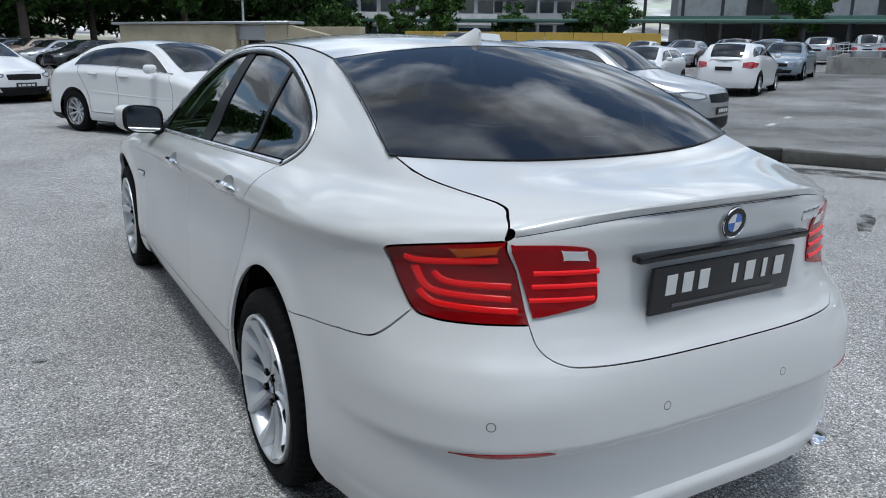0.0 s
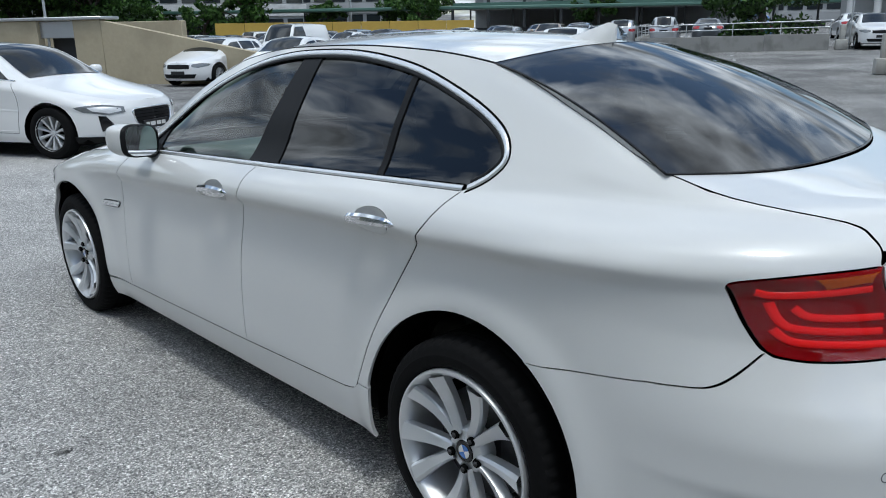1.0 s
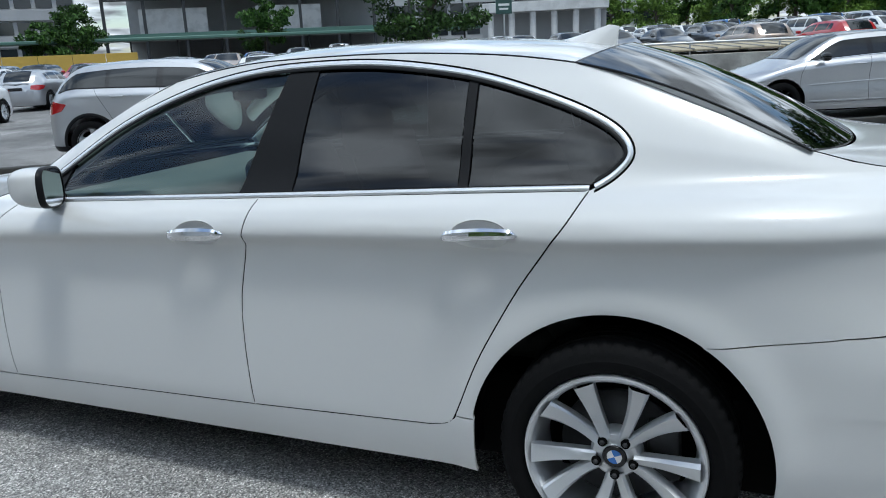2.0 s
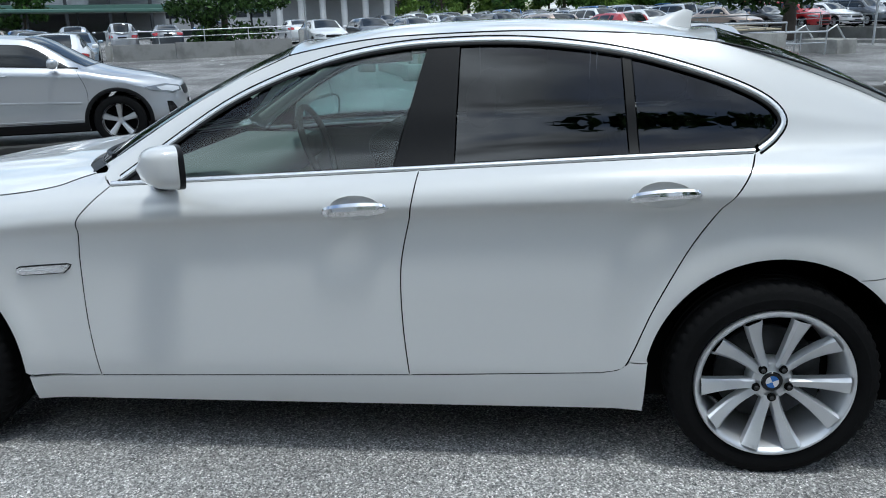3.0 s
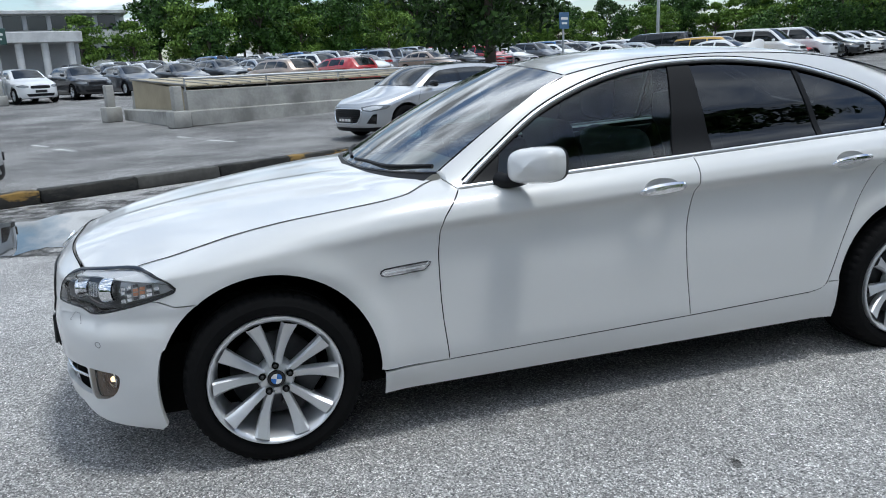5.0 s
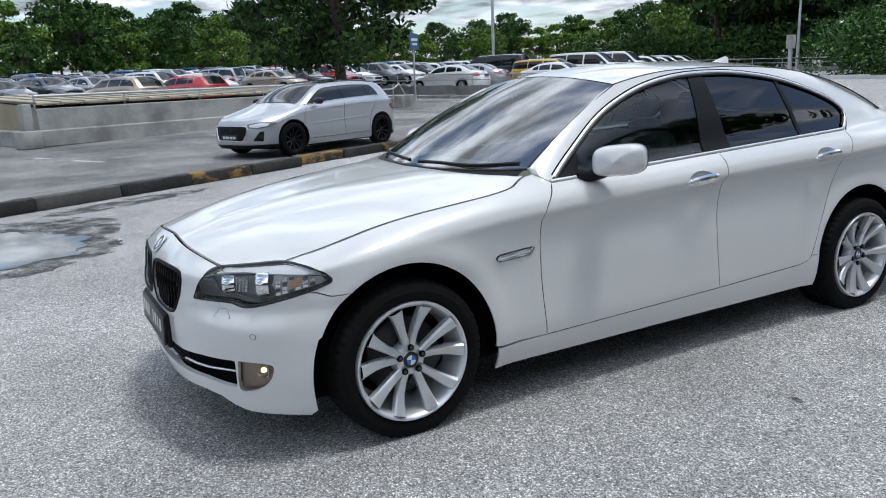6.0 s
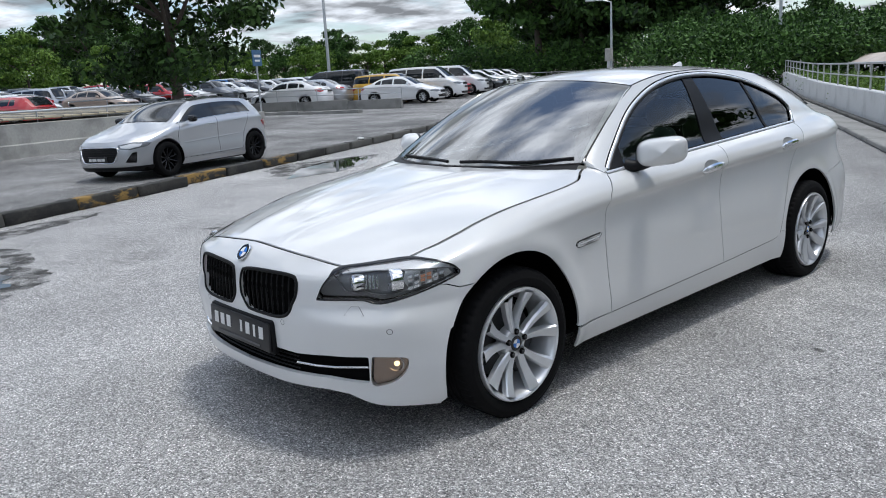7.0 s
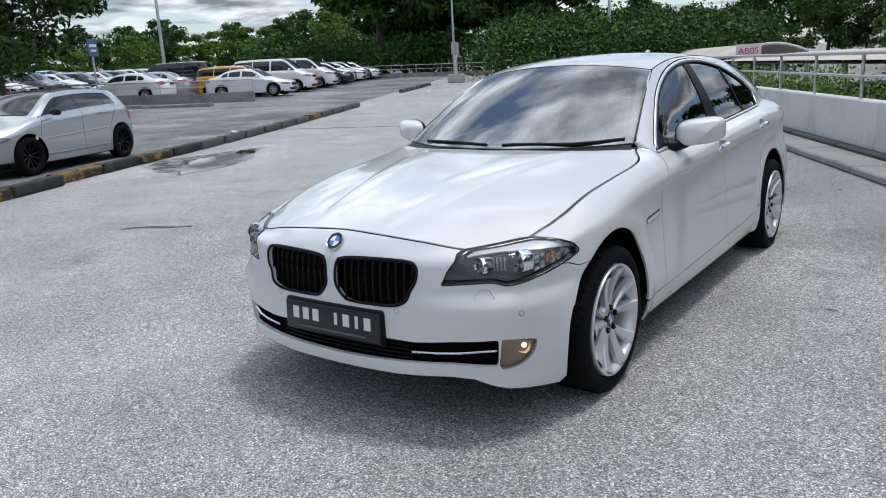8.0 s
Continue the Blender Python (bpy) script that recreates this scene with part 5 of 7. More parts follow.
post_b = clip_y(clip_y(inner_line, B1, False), B2, True)
post_d = clip_y(clip_y(inner_line, D1, False), D2, True)
post_m = clip_y(inner_line, M1, True)
both("front_pane", panel(pane_surface, pane_f, lip=0, step=0.02), PANE, saloon, "clear green-tinted front window")
both("rear_pane", panel(pane_surface, pane_r, lip=0, step=0.02), TINTED, saloon, "dark tinted rear window")
both("quarter_pane", panel(pane_surface, pane_q, lip=0, step=0.02), TINTED, saloon, "dark tinted quarter window")
for p in (post_b, post_d, post_m):
    both("pillar_trim", panel(inset_surface(0.005), p, step=0.012), SATIN, saloon, "satin black pillar trim")
# black rims round the screens and dark joints beside roof
for surf, name in ((windscreen, "windscreen_rim"), (rear_screen, "rear_screen_rim")):
    u = np.linspace(-1, 1, 40)
    loop = np.concatenate([surf(u, 0 * u), surf(0 * u + 1, (u + 1) / 2)[1:], surf(-u, 0 * u + 1)[1:], surf(0 * u - 1, (1 - u) / 2)[1:-1]])
    part(name, tube(loop - (0, 0, 0.002), 0.0038, closed=True), GLOSSBLACK, saloon)
u = np.linspace(0, 1, 40)
both("roof_joint", tube(roof_top(-1 + 0 * u, u) + (0.004, 0, -0.001), 0.0035), SATIN, saloon)


# ---- wheels ----
def spoke_mesh(a0, twist):
    """One spoke, from hub to rim, with a raised ridge along one edge. It lies in the plane y, z; x is outwards."""
    rows = []
    for t in np.linspace(0, 1, 9):
        r = 0.052 + (0.230 - 0.052) * t
        a = a0 + twist * (0.10 * (1 - t) + 0.015)
        w = 0.0150 + 0.0150 * t - 0.003 * math.sin(math.pi * t)
        face = 0.004 + 0.034 * t ** 1.4 - 0.016 * math.sin(math.pi * t) * 0.6
        ring = []
        for k, d in ((-1.0, -0.030), (-0.95, -0.004), (-0.72 * twist if twist > 0 else -0.55, 0.006), (0.55 if twist > 0 else 0.72, -0.001), (0.95, -0.008), (1.0, -0.030)):
            ring.append((face + d, k * w, r))
        c, s = math.cos(a), math.sin(a)
        rows.append([(x, y * c - z * s, y * s + z * c) for x, y, z in ring])
    return soften(sheet(np.array(rows)), 28)


def rim_meshes():
    lip = lathe([(0.252, -0.16), (0.252, 0.028), (0.249, 0.036), (0.243, 0.037), (0.236, 0.032), (0.229, 0.018), (0.220, -0.02), (0.212, -0.09), (0.204, -0.17)], 96)
    hub = lathe([(0.0, -0.035), (0.0, -0.001), (0.033, -0.001), (0.035, 0.004), (0.040, 0.000), (0.062, -0.003), (0.070, -0.014), (0.074, -0.05)], 60)
    return soften(lip, 40), soften(hub, 40)


def tyre_mesh():
    """Sidewalls and a grooved tread, its shoulders notched."""
    n = 168
    half = [(0.335, 0.006), (0.335, 0.034), (0.327, 0.037), (0.327, 0.046), (0.3345, 0.050), (0.3345, 0.078), (0.332, 0.096), (0.326, 0.108), (0.317, 0.116), (0.306, 0.121), (0.297, 0.123), (0.293, 0.1255),
            (0.276, 0.1255), (0.266, 0.123), (0.259, 0.118), (0.254, 0.111), (0.251, 0.100)]
    prof = [(r, -h) for r, h in half[::-1]] + [(0.328, -0.004), (0.328, 0.004)] + half
    a = np.linspace(0, 2 * np.pi, n, endpoint=False)
    P = np.array([[(h, r * math.cos(t), r * math.sin(t)) for r, h in prof] for t in a])
    notch = (np.arange(n) % 3 == 0)
    for j, (r, h) in enumerate(prof):
        if r > 0.317 and abs(h) > 0.06:
            P[notch, j, 1:] *= (r - 0.006) / r
    P[:, :, 0] -= 0.092
    P[:, :, 2] = np.maximum(P[:, :, 2], -0.323)
    return soften(sheet(P, wrap=True), 30)


LIP, HUB = rim_meshes()
TYRE = tyre_mesh()
# the wheel's own x is outwards on the right flank; a half turn about z brings it to the left
SPOKES = [spoke_mesh(2 * math.pi * i / 5 + s * 0.315, s) for i in range(5) for s in (-1.0, 1.0)]
NUT = lathe([(0.0, 0.009), (0.006, 0.009), (0.0078, 0.005), (0.0078, -0.01)], 6)
# a raised black disc, standing in for the shade of each nut's recess
NUT_SHADE = lathe([(0.0, 0.0035), (0.0125, 0.0035), (0.0140, -0.006)], 16)
DISC = lathe([(0.0, -0.07), (0.165, -0.07), (0.165, -0.09), (0.0, -0.09)], 48)
CALIPER = box(0.06, 0.09, 0.19, 0.015, at=(-0.085, 0.125, -0.095))
BARREL = lathe([(0.199, -0.17), (0.0, -0.17)], 48)


def roundel(name, parent, r, m, label="blue and white round badge"):
    """A round badge: black ring, bright rim and four quarters; it faces its own x."""
    badge = part(name, soften(lathe([(0, 0.002), (r * 0.62, 0.002), (r * 0.66, 0.003), (r * 0.92, 0.003), (r * 0.95, 0.002), (r, -0.004)], 40), 30), GLOSSBLACK, parent, label)
    badge.matrix_basis = m
    for k in range(4):
        a = np.linspace(k * np.pi / 2, (k + 1) * np.pi / 2, 10)
        P = np.array([[(0.0034, 0, 0), *[(0.0034, r * 0.60 * math.cos(t), r * 0.60 * math.sin(t)) for t in a]]])[0]
        part("badge_quarter", mesh_of(P, [(0, i, i + 1) for i in range(1, 10)], False), BLUE if k % 2 == 0 else ENAMEL, badge)
    part("badge_rim", soften(lathe([(r * 0.93, 0.003), (r * 0.97, 0.0045), (r * 1.02, 0.002), (r * 1.02, -0.004)], 40), 40), CHROME, badge)
    return badge


def road_wheel(x, y, left, spin):
    m = pose(x, y, 0.323, 0, 0, 180 if left else 0) @ pose(0, 0, 0, spin)
    w = new("wheel", None)
    w.parent, w.matrix_basis = saloon, m
    w.empty_display_size = 0.1
    part("tyre", TYRE, RUBBER, w, "black tyre with notched tread")
    part("rim", LIP, ALLOY, w, "silver alloy rim")
    part("hub", HUB, ALLOY, w)
    part("barrel", BARREL, SHELL, w)
    part("brake_disc", DISC, DARKALLOY, w)
    part("brake_caliper", CALIPER, DARKALLOY, w)
    for s in SPOKES:
        part("spoke", s, ALLOY, w)
    for i in range(5):
        a = 2 * math.pi * i / 5 + math.pi / 5
        for me, mat, nm in ((NUT_SHADE, SHELL, "nut_well"), (NUT, DARKALLOY, "wheel_nut")):
            o = part(nm, me, mat, w)
            o.matrix_basis = pose(0.009, -0.054 * math.sin(a), 0.054 * math.cos(a))
    ring = part("centre_cap", soften(lathe([(0, 0.003), (0.021, 0.003), (0.022, 0.004), (0.031, 0.004), (0.034, 0.0)], 32), 30), GLOSSBLACK, w, "round blue and white centre cap")
    ring.matrix_basis = pose(0.002, 0, 0)
    for k in range(4):
        a = np.linspace(k * np.pi / 2, (k + 1) * np.pi / 2, 8) + 0.4
        P = np.array([(0.0068, 0, 0), *[(0.0068, 0.021 * math.cos(t), 0.021 * math.sin(t)) for t in a]])
        part("cap_quarter", mesh_of(P, [(0, i, i + 1) for i in range(1, 8)], False), BLUE if k % 2 == 0 else ENAMEL, w)


for x, y, left, spin in ((-0.882, 0.0, True, 2), (-0.876, 2.974, True, -36), (0.882, 0.0, False, 30), (0.876, 2.974, False, 5)):
    road_wheel(x, y, left, spin)
for yc in (0.0, 2.968):
    for sx in (-1, 1):
        a = np.linspace(radians(-9), radians(189), 30)
        well = np.array([[(sx * x, yc + r * math.cos(t), 0.325 + r * math.sin(t)) for x, r in ((0.865, 0.415), (0.83, 0.425), (0.55, 0.425), (0.55, 0.05))] for t in a])
        part("wheel_arch_liner", sheet(well), SHELL, saloon)

# ---- tail lamps ----
lamp_surface = inset_surface(0.004)
for outline, nm in ((tail_lamp, "tail_lamp"),):
    me = panel(lamp_surface, eased(outline), inset=0.003)
    for m2 in (me, mirrored(me)):
        lamp = part(nm, m2, REDLENS, saloon, "dark red glossy tail lamp with bright bars")
        flip = m2 is not me
        bars = [bent([(-0.745, 0.945), (-0.80, 0.940), (-1.005, 0.955)], 10), bent([(-0.775, 0.925), (-0.805, 0.885), (-0.86, 0.868), (-1.05, 0.862)], 16), bent([(-0.83, 0.915), (-0.88, 0.895), (-1.045, 0.893)], 12),
                bent([(-0.79, 0.868), (-0.83, 0.845), (-0.90, 0.838), (-1.075, 0.834)], 14)]
        for line in bars:
            strip_me = ribbon(lamp_surface, eased(line), 0.016, 0.0035)
            part("light_bar", mirrored(strip_me) if flip else strip_me, REDBAR, lamp, "bright red light bar")
        amber = panel(lamp_surface, eased([(-0.90, 0.955), (-1.0, 0.97), (-1.01, 0.992), (-0.87, 0.978)]), rise=0.0025, lip=0.002)
        part("indicator", mirrored(amber) if flip else amber, AMBER, lamp, "red and amber indicator segment")
        lens = panel(inset_surface(0.0005), eased(outline), inset=0.003, lip=0, rise=0.002)
        cover = part("lens", mirrored(lens) if flip else lens, LENS, lamp)
        cover.visible_shadow = False
lid_lamp = bent([(-1.030, 0.996), (-1.09, 0.9975), (-1.16, 0.997), (-1.225, 0.990), (-1.248, 0.974), (-1.256, 0.94), (-1.264, 0.90), (-1.272, 0.862), (-1.262, 0.846), (-1.22, 0.836), (-1.17, 0.825), (-1.128, 0.818), (-1.112, 0.830), (-1.08, 0.890), (-1.05, 0.955), (-1.030, 0.996)], 75)[:-1]
me = panel(body, eased(lid_lamp), rise=0.005, lip=0.006)
for m2, flip in ((me, False), (mirrored(me), True)):
    lamp = part("lid_lamp", m2, REDLENS, lid, "red glossy lamp on the boot lid")
    for z in (0.862, 0.895, 0.927):
        strip_me = ribbon(body, eased([(-1.10, z), (-1.18, z + 0.001), (-1.262, z + 0.002)]), 0.015, 0.0085)
        part("light_bar", mirrored(strip_me) if flip else strip_me, REDBAR, lamp)
    rev = panel(body, eased([(-1.17, 0.958), (-1.235, 0.955), (-1.225, 0.982), (-1.16, 0.985)]), rise=0.0065, lip=0.002)
    part("reversing_lamp", mirrored(rev) if flip else rev, ENAMEL, lamp, "clear reversing lamp")
me = panel(body, eased(bent([(-0.958, 0.508), (-1.10, 0.497), (-1.246, 0.503), (-1.235, 0.522), (-1.10, 0.520), (-0.958, 0.512)], 24)), rise=0.002, lip=0.003)
both("reflector", me, REDLENS, saloon, "slim red reflector")


def ring_on(surf, s, z, r, width=0.0022):
    a = np.linspace(0, 2 * np.pi, 24, endpoint=False)
    p0, p1 = surf(np.array([s]), np.array([z]))[0], surf(np.array([s + 0.01]), np.array([z]))[0]
    k = np.linalg.norm(p1 - p0) / 0.01
    return ribbon(surf, [(s + r * math.cos(t) / k, z + r * math.sin(t)) for t in a], width, 0.0006, closed=True)


for s, z in eased([(-1.075, 0.588), (-1.49, 0.583), (3.635, 0.517), (4.17, 0.522)]):
    both("parking_sensor", ring_on(body, s, z, 0.011), PLASTIC, saloon)
washer = [(3.740, 0.580), (3.750, 0.614), (3.786, 0.614), (3.832, 0.583)]
both("washer_cap", ribbon(body, eased(washer + washer[:1]), 0.002, 0.0006), PLASTIC, saloon)

# ---- rear plate, badges, exhaust ----
def number_plate(parent, w, h, m):
    """A dark plate with pale bars in place of its characters."""
    plate = part("number_plate", box(w, 0.012, h, 0.005, at=(0, 0, -h / 2)), PLATE, parent, "black number plate with pale bars")
    plate.matrix_basis = m
    step = w / 9.2
    for i in range(8):
        if i == 3:
            continue
        part("plate_bar", box(step * (0.62 if i not in (4, 6) else 0.3), 0.002, h * 0.42, 0.0006, 1, at=(-w / 2 + step * (i + 1.1), -0.0075, -h * 0.10)), PLATEBAR, plate)
    part("plate_bar", box(w * 0.72, 0.002, h * 0.07, 0, at=(0, -0.0075, -h * 0.38)), PLASTIC, plate)
    return plate


def tail_at(z):
    return float(tail_y(z))


number_plate(lid, 0.52, 0.125, pose(0, tail_at(0.87) - 0.010, 0.868, 4))
part("grip_bar", box(0.62, 0.035, 0.022, 0.008, at=(0, tail_at(0.95) - 0.004, 0.945)), GLOSSBLACK, lid)
roundel("round_badge", lid, 0.041, pose(0, tail_at(1.02) - 0.006, 1.018, 0, 8, -90))
for i, (w, x) in enumerate(((0.026, 0.335), (0.026, 0.368), (0.026, 0.401), (0.008, 0.430))):
    part("model_badge", box(w, 0.006, 0.030, 0.003, at=(x, float(body(girth_x(x, 0.995, False), 0.995)[1]) - 0.002, 0.98)), CHROME, lid, "chrome letters as plain bars")
for sx in (-1, 1):
    part("exhaust_tip", joined(lathe([(0.043, 0.0), (0.045, -0.01), (0.043, -0.16), (0.036, -0.16), (0.036, 0.0), (0.043, 0.0)], 32)), CHROME, saloon).matrix_basis = pose(sx * 0.56, -1.03, 0.265, 0, 0, 90) @ pose(0, 0, 0, 0, 180)

# ---- headlamps ----
def deeper(d):
    def at(s, z):
        p = body(s, z)
        q = p.copy()
        q[..., 0] += d * 0.7
        q[..., 1] -= d
        return q
    return at


me_cup, me_lens = panel(deeper(0.045), eased(head_lamp), inset=0.004, lip=0), panel(body, eased(head_lamp), inset=0.003, lip=0.03, rise=-0.001)
HEADCUP = plain("headlamp reflector", (0.66, 0.67, 0.69), 0.32, metal=0.15, grain=0.15, scale=60)
LAMPGREY = plain("grey lamp bezel", (0.11, 0.112, 0.118), 0.35, grain=0.15, scale=60)
LAMPDARK = plain("dark lamp housing", (0.20, 0.204, 0.212), 0.3, grain=0.2, scale=60)
FACET = plain("bright lamp facet", (0.86, 0.87, 0.89), 0.12, metal=0.9)
CORNERTINT = plain("pale orange indicator tint", (0.80, 0.36, 0.20), 0.3, coat=1.0, grain=0.3, scale=90)
BROW = [(3.315, 0.727), (3.435, 0.741), (3.57, 0.745), (3.66, 0.746), (3.77, 0.741), (3.868, 0.729)]
for flip in (False, True):
    f = mirrored if flip else (lambda me: me)
    sx = 1 if flip else -1
    lamp = part("head_lamp", f(me_cup), LAMPDARK, saloon, "clear headlamp with two round projectors")
    for s_eye, z, r in ((3.783, 0.699, 0.034), (3.610, 0.706, 0.044)):
        p = body(*eased([(s_eye, z)])[0])
        m = pose(sx * (-p[0] - 0.016), p[1] - 0.022, z, 0, 0, 90 + sx * 24)
        for r1, nm in ((r, "projector_ring"), (r * 0.80, "inner_ring")):
            ring = part(nm, soften(lathe([(r1, -0.04), (r1 + 0.0028, 0.0), (r1, 0.006), (r1 - 0.0035, 0.003), (r1 - 0.0045, -0.03)], 36), 40), CHROME, lamp, "slim chrome ring")
            ring.matrix_basis = m
        eye = part("projector_lens", soften(lathe([(0.0, 0.004), (r * 0.35, 0.001), (r * 0.6, -0.008), (r * 0.76, -0.022), (r * 0.77, -0.04)], 36), 50), LENS, lamp)
        eye.matrix_basis = m
        back = part("projector_cup", lathe([(0.0, -0.034), (r * 0.5, -0.03), (r * 0.78, -0.012)], 30), FACET if r > 0.04 else LAMPDARK, lamp)
        back.matrix_basis = m
    # pale strip whose colour also stands for sky mirrored along the lens top
    brow = panel(deeper(0.014), eased(BROW + [(3.77, 0.751), (3.60, 0.761), (3.46, 0.769), (3.39, 0.764), (3.345, 0.752)]), inset=0.001, lip=0.006)
    part("lamp_brow", f(brow), HEADCUP, lamp, "pale eyebrow strip")
    bezel = panel(deeper(0.026), eased([(3.932, 0.645), (3.907, 0.690), (3.872, 0.722), (3.845, 0.70), (3.825, 0.672), (3.785, 0.658), (3.735, 0.668), (3.68, 0.655), (3.61, 0.650), (3.53, 0.664), (3.60, 0.638), (3.665, 0.633), (3.72, 0.647), (3.82, 0.647)]), lip=0.010)
    part("bezel", f(bezel), LAMPGREY, lamp, "dark grey lamp bezel")
    outer = panel(deeper(0.030), eased([(3.33, 0.708), (3.42, 0.680), (3.53, 0.657), (3.56, 0.70), (3.55, 0.742), (3.43, 0.738), (3.345, 0.726)]), lip=0.004)
    part("side_reflector", f(outer), HEADCUP, lamp, "silvery reflector at the lamp's side")
    for k in range(6):
        for row_z in range(4):
            s_f, z_f = 3.365 + k * 0.029, 0.698 - 0.0065 * k + row_z * 0.0150
            if z_f > 0.722 + 0.002 * k:
                continue
            facet = panel(deeper(0.020), eased([(s_f, z_f), (s_f + 0.021, z_f - 0.003), (s_f + 0.022, z_f + 0.008), (s_f + 0.001, z_f + 0.011)]), step=0.008, inset=0.0, lip=0.004, rise=0.002)
            hot = k in (2, 3) and row_z in (1, 2)
            part("facet", f(facet), CORNERTINT if hot else (LAMPGREY if (k + row_z) % 3 == 0 else FACET), lamp, "pale orange indicator facet" if hot else "")
    for k in range(4):
        s_f = 3.672 + k * 0.017
        flute = ribbon(deeper(0.022), eased([(s_f, 0.676), (s_f + 0.003, 0.728)]), 0.009, 0.004)
        part("flute", f(flute), FACET, lamp)
    rim = ribbon(body, eased(head_lamp), 0.007, 0.002, closed=True)
    part("lamp_rim", f(rim), GLOSSBLACK, lamp)
    cover = part("lens", f(me_lens), LENS, lamp)
    cover.visible_shadow = False

# ---- grilles and fog lamps ----
for flip in (False, True):
    f = mirrored if flip else (lambda me: me)
    kid = part("kidney_grille", f(panel(deeper(0.045), eased(kidney), inset=-0.004, lip=0)), SHELL, saloon, "matt black kidney grille")
    part("grille_frame", f(ribbon(body, eased(kidney), 0.014, 0.006, closed=True)), MATTBLACK, kid)
    ks = np.array(eased(kidney))
    for s in np.linspace(ks[:, 0].min() + 0.02, ks[:, 0].max() - 0.02, 11):
        zz = []
        for (s0, z0), (s1, z1) in zip(ks, np.roll(ks, -1, 0)):
            if (s0 - s) * (s1 - s) < 0:
                zz.append(z0 + (z1 - z0) * (s - s0) / (s1 - s0))
        if len(zz) >= 2:
            line = on_surface(deeper(0.012), [(s, z) for z in np.linspace(min(zz), max(zz), 8)])
            part("grille_bar", f(tube(line, 0.0045, 5)), MATTBLACK, kid)
    _bulb = body(*eased([(3.62, 0.375)])[0])
    lamp = part("fog_lamp", f(panel(deeper(0.02), eased(fog), inset=0.001, lip=0)), BROWNLENS, saloon, "small lit fog lamp in a bronze-tinted housing")
    part("bulb", joined(lathe([(0.0, 0.010), (0.007, 0.008), (0.011, 0.0), (0.011, -0.02)], 20)), WARMLAMP, lamp).matrix_basis = pose((1 if flip else -1) * (-_bulb[0] - 0.012), _bulb[1] - 0.018, _bulb[2], 0, 0, 90 + (-30 if flip else 30))
    bowl = part("reflector_bowl", soften(lathe([(0.0, -0.020), (0.016, -0.017), (0.027, -0.006), (0.031, 0.004), (0.033, 0.0)], 24), 50), FACET, lamp, "bright round reflector")
    bowl.matrix_basis = pose((1 if flip else -1) * (-_bulb[0] - 0.012), _bulb[1] - 0.016, _bulb[2], 0, 0, 90 + (-30 if flip else 30))
    part("lens", f(panel(body, eased(fog), inset=0.002, lip=0, rise=-0.003)), LENS, lamp).visible_shadow = False
low = panel(deeper(0.05), eased(grille_low), inset=-0.006, lip=0)
lower = part("lower_grille", joined(low, mirrored(low)), SHELL, saloon, "black lower grille with mesh")
for flip in (False, True):
    f = mirrored if flip else (lambda me: me)
    part("chrome_blade", f(ribbon(deeper(0.014), eased([(3.75, 0.366), (3.91, 0.359), (4.0, 0.355), (4.10, 0.352)]), 0.011, 0.007)), CHROME, lower, "slim chrome blade")
    for z in (0.315, 0.333, 0.351, 0.369, 0.387):
        part("mesh_bar", f(tube(on_surface(deeper(0.03), eased([(4.10, z), (4.2, z), (4.28, z), (4.35, z)])), 0.003, 5)), SATIN, lower)
nose = float(nose_y(0.44))
number_plate(saloon, 0.53, 0.125, pose(0.0, nose + 0.016, 0.443, -3, 0, 180))
part("plate_holder", box(0.545, 0.03, 0.15, 0.012, at=(0, nose - 0.004, 0.367)), SATIN, saloon)
roundel("round_badge", saloon, 0.041, pose(0, 3.755, 0.772, 0, -42, 90))

# ---- handles, mirrors, side repeaters, fin, wipers ----
def handle(yc, zc, slope):
    line = [(yc + 0.112, zc - 0.004 - slope), (yc + 0.085, zc + 0.002 - slope * 0.7), (yc, zc + 0.006), (yc - 0.085, zc + 0.006 + slope * 0.7), (yc - 0.112, zc + 0.002 + slope)]
    n = 25
    L = smooth_line(line, n)
    t = np.linspace(-1, 1, len(L))
    rise = 0.003 + 0.027 * np.clip(1 - np.abs(t) ** 2.2, 0, 1) ** 0.8
    half = 0.0025 + 0.0112 * np.clip(1 - np.abs(t) ** 2.0, 0, 1) ** 0.8
    rows = []
    for k, h in ((-1.0, 0.35), (-0.9, 0.72), (-0.35, 0.97), (0.25, 1.0), (0.85, 0.8), (1.0, 0.45)):
        pts = [(a, b + k * hw) for (a, b), hw in zip(L, half)]
        base = on_surface(body, pts, 0.0)
        out = on_surface(body, pts, 1.0) - base
        rows.append(base + out * (rise * h)[:, None])
    return soften(sheet(np.stack(rows, 1)), 35)


for yc, zc, sl in ((1.343, 0.901, 0.004), (0.374, 0.940, 0.004)):
    me = handle(yc, zc, sl)
    both("door_handle", me, CHROME, saloon, "chrome-faced door handle")
    cup = cups[0] if yc > 1 else cups[1]

    def hollow(s, z, yc=yc, zc=zc):
        p = body(s, z)
        d = ((s - yc) / 0.082) ** 2 + ((z - zc - 0.002) / 0.039) ** 2
        p[..., 0] += 0.0205 * np.clip(1 - d, 0, 1) ** 0.7 - 0.0002
        return p
    both("grip_hollow", panel(hollow, cup, lip=0, step=0.005, inset=-0.001), WHITE, saloon)

rep = [(2.552, 0.682), (2.548, 0.690), (2.535, 0.697), (2.45, 0.703), (2.362, 0.708), (2.350, 0.704), (2.356, 0.694), (2.378, 0.676), (2.46, 0.670), (2.53, 0.667), (2.546, 0.672)]
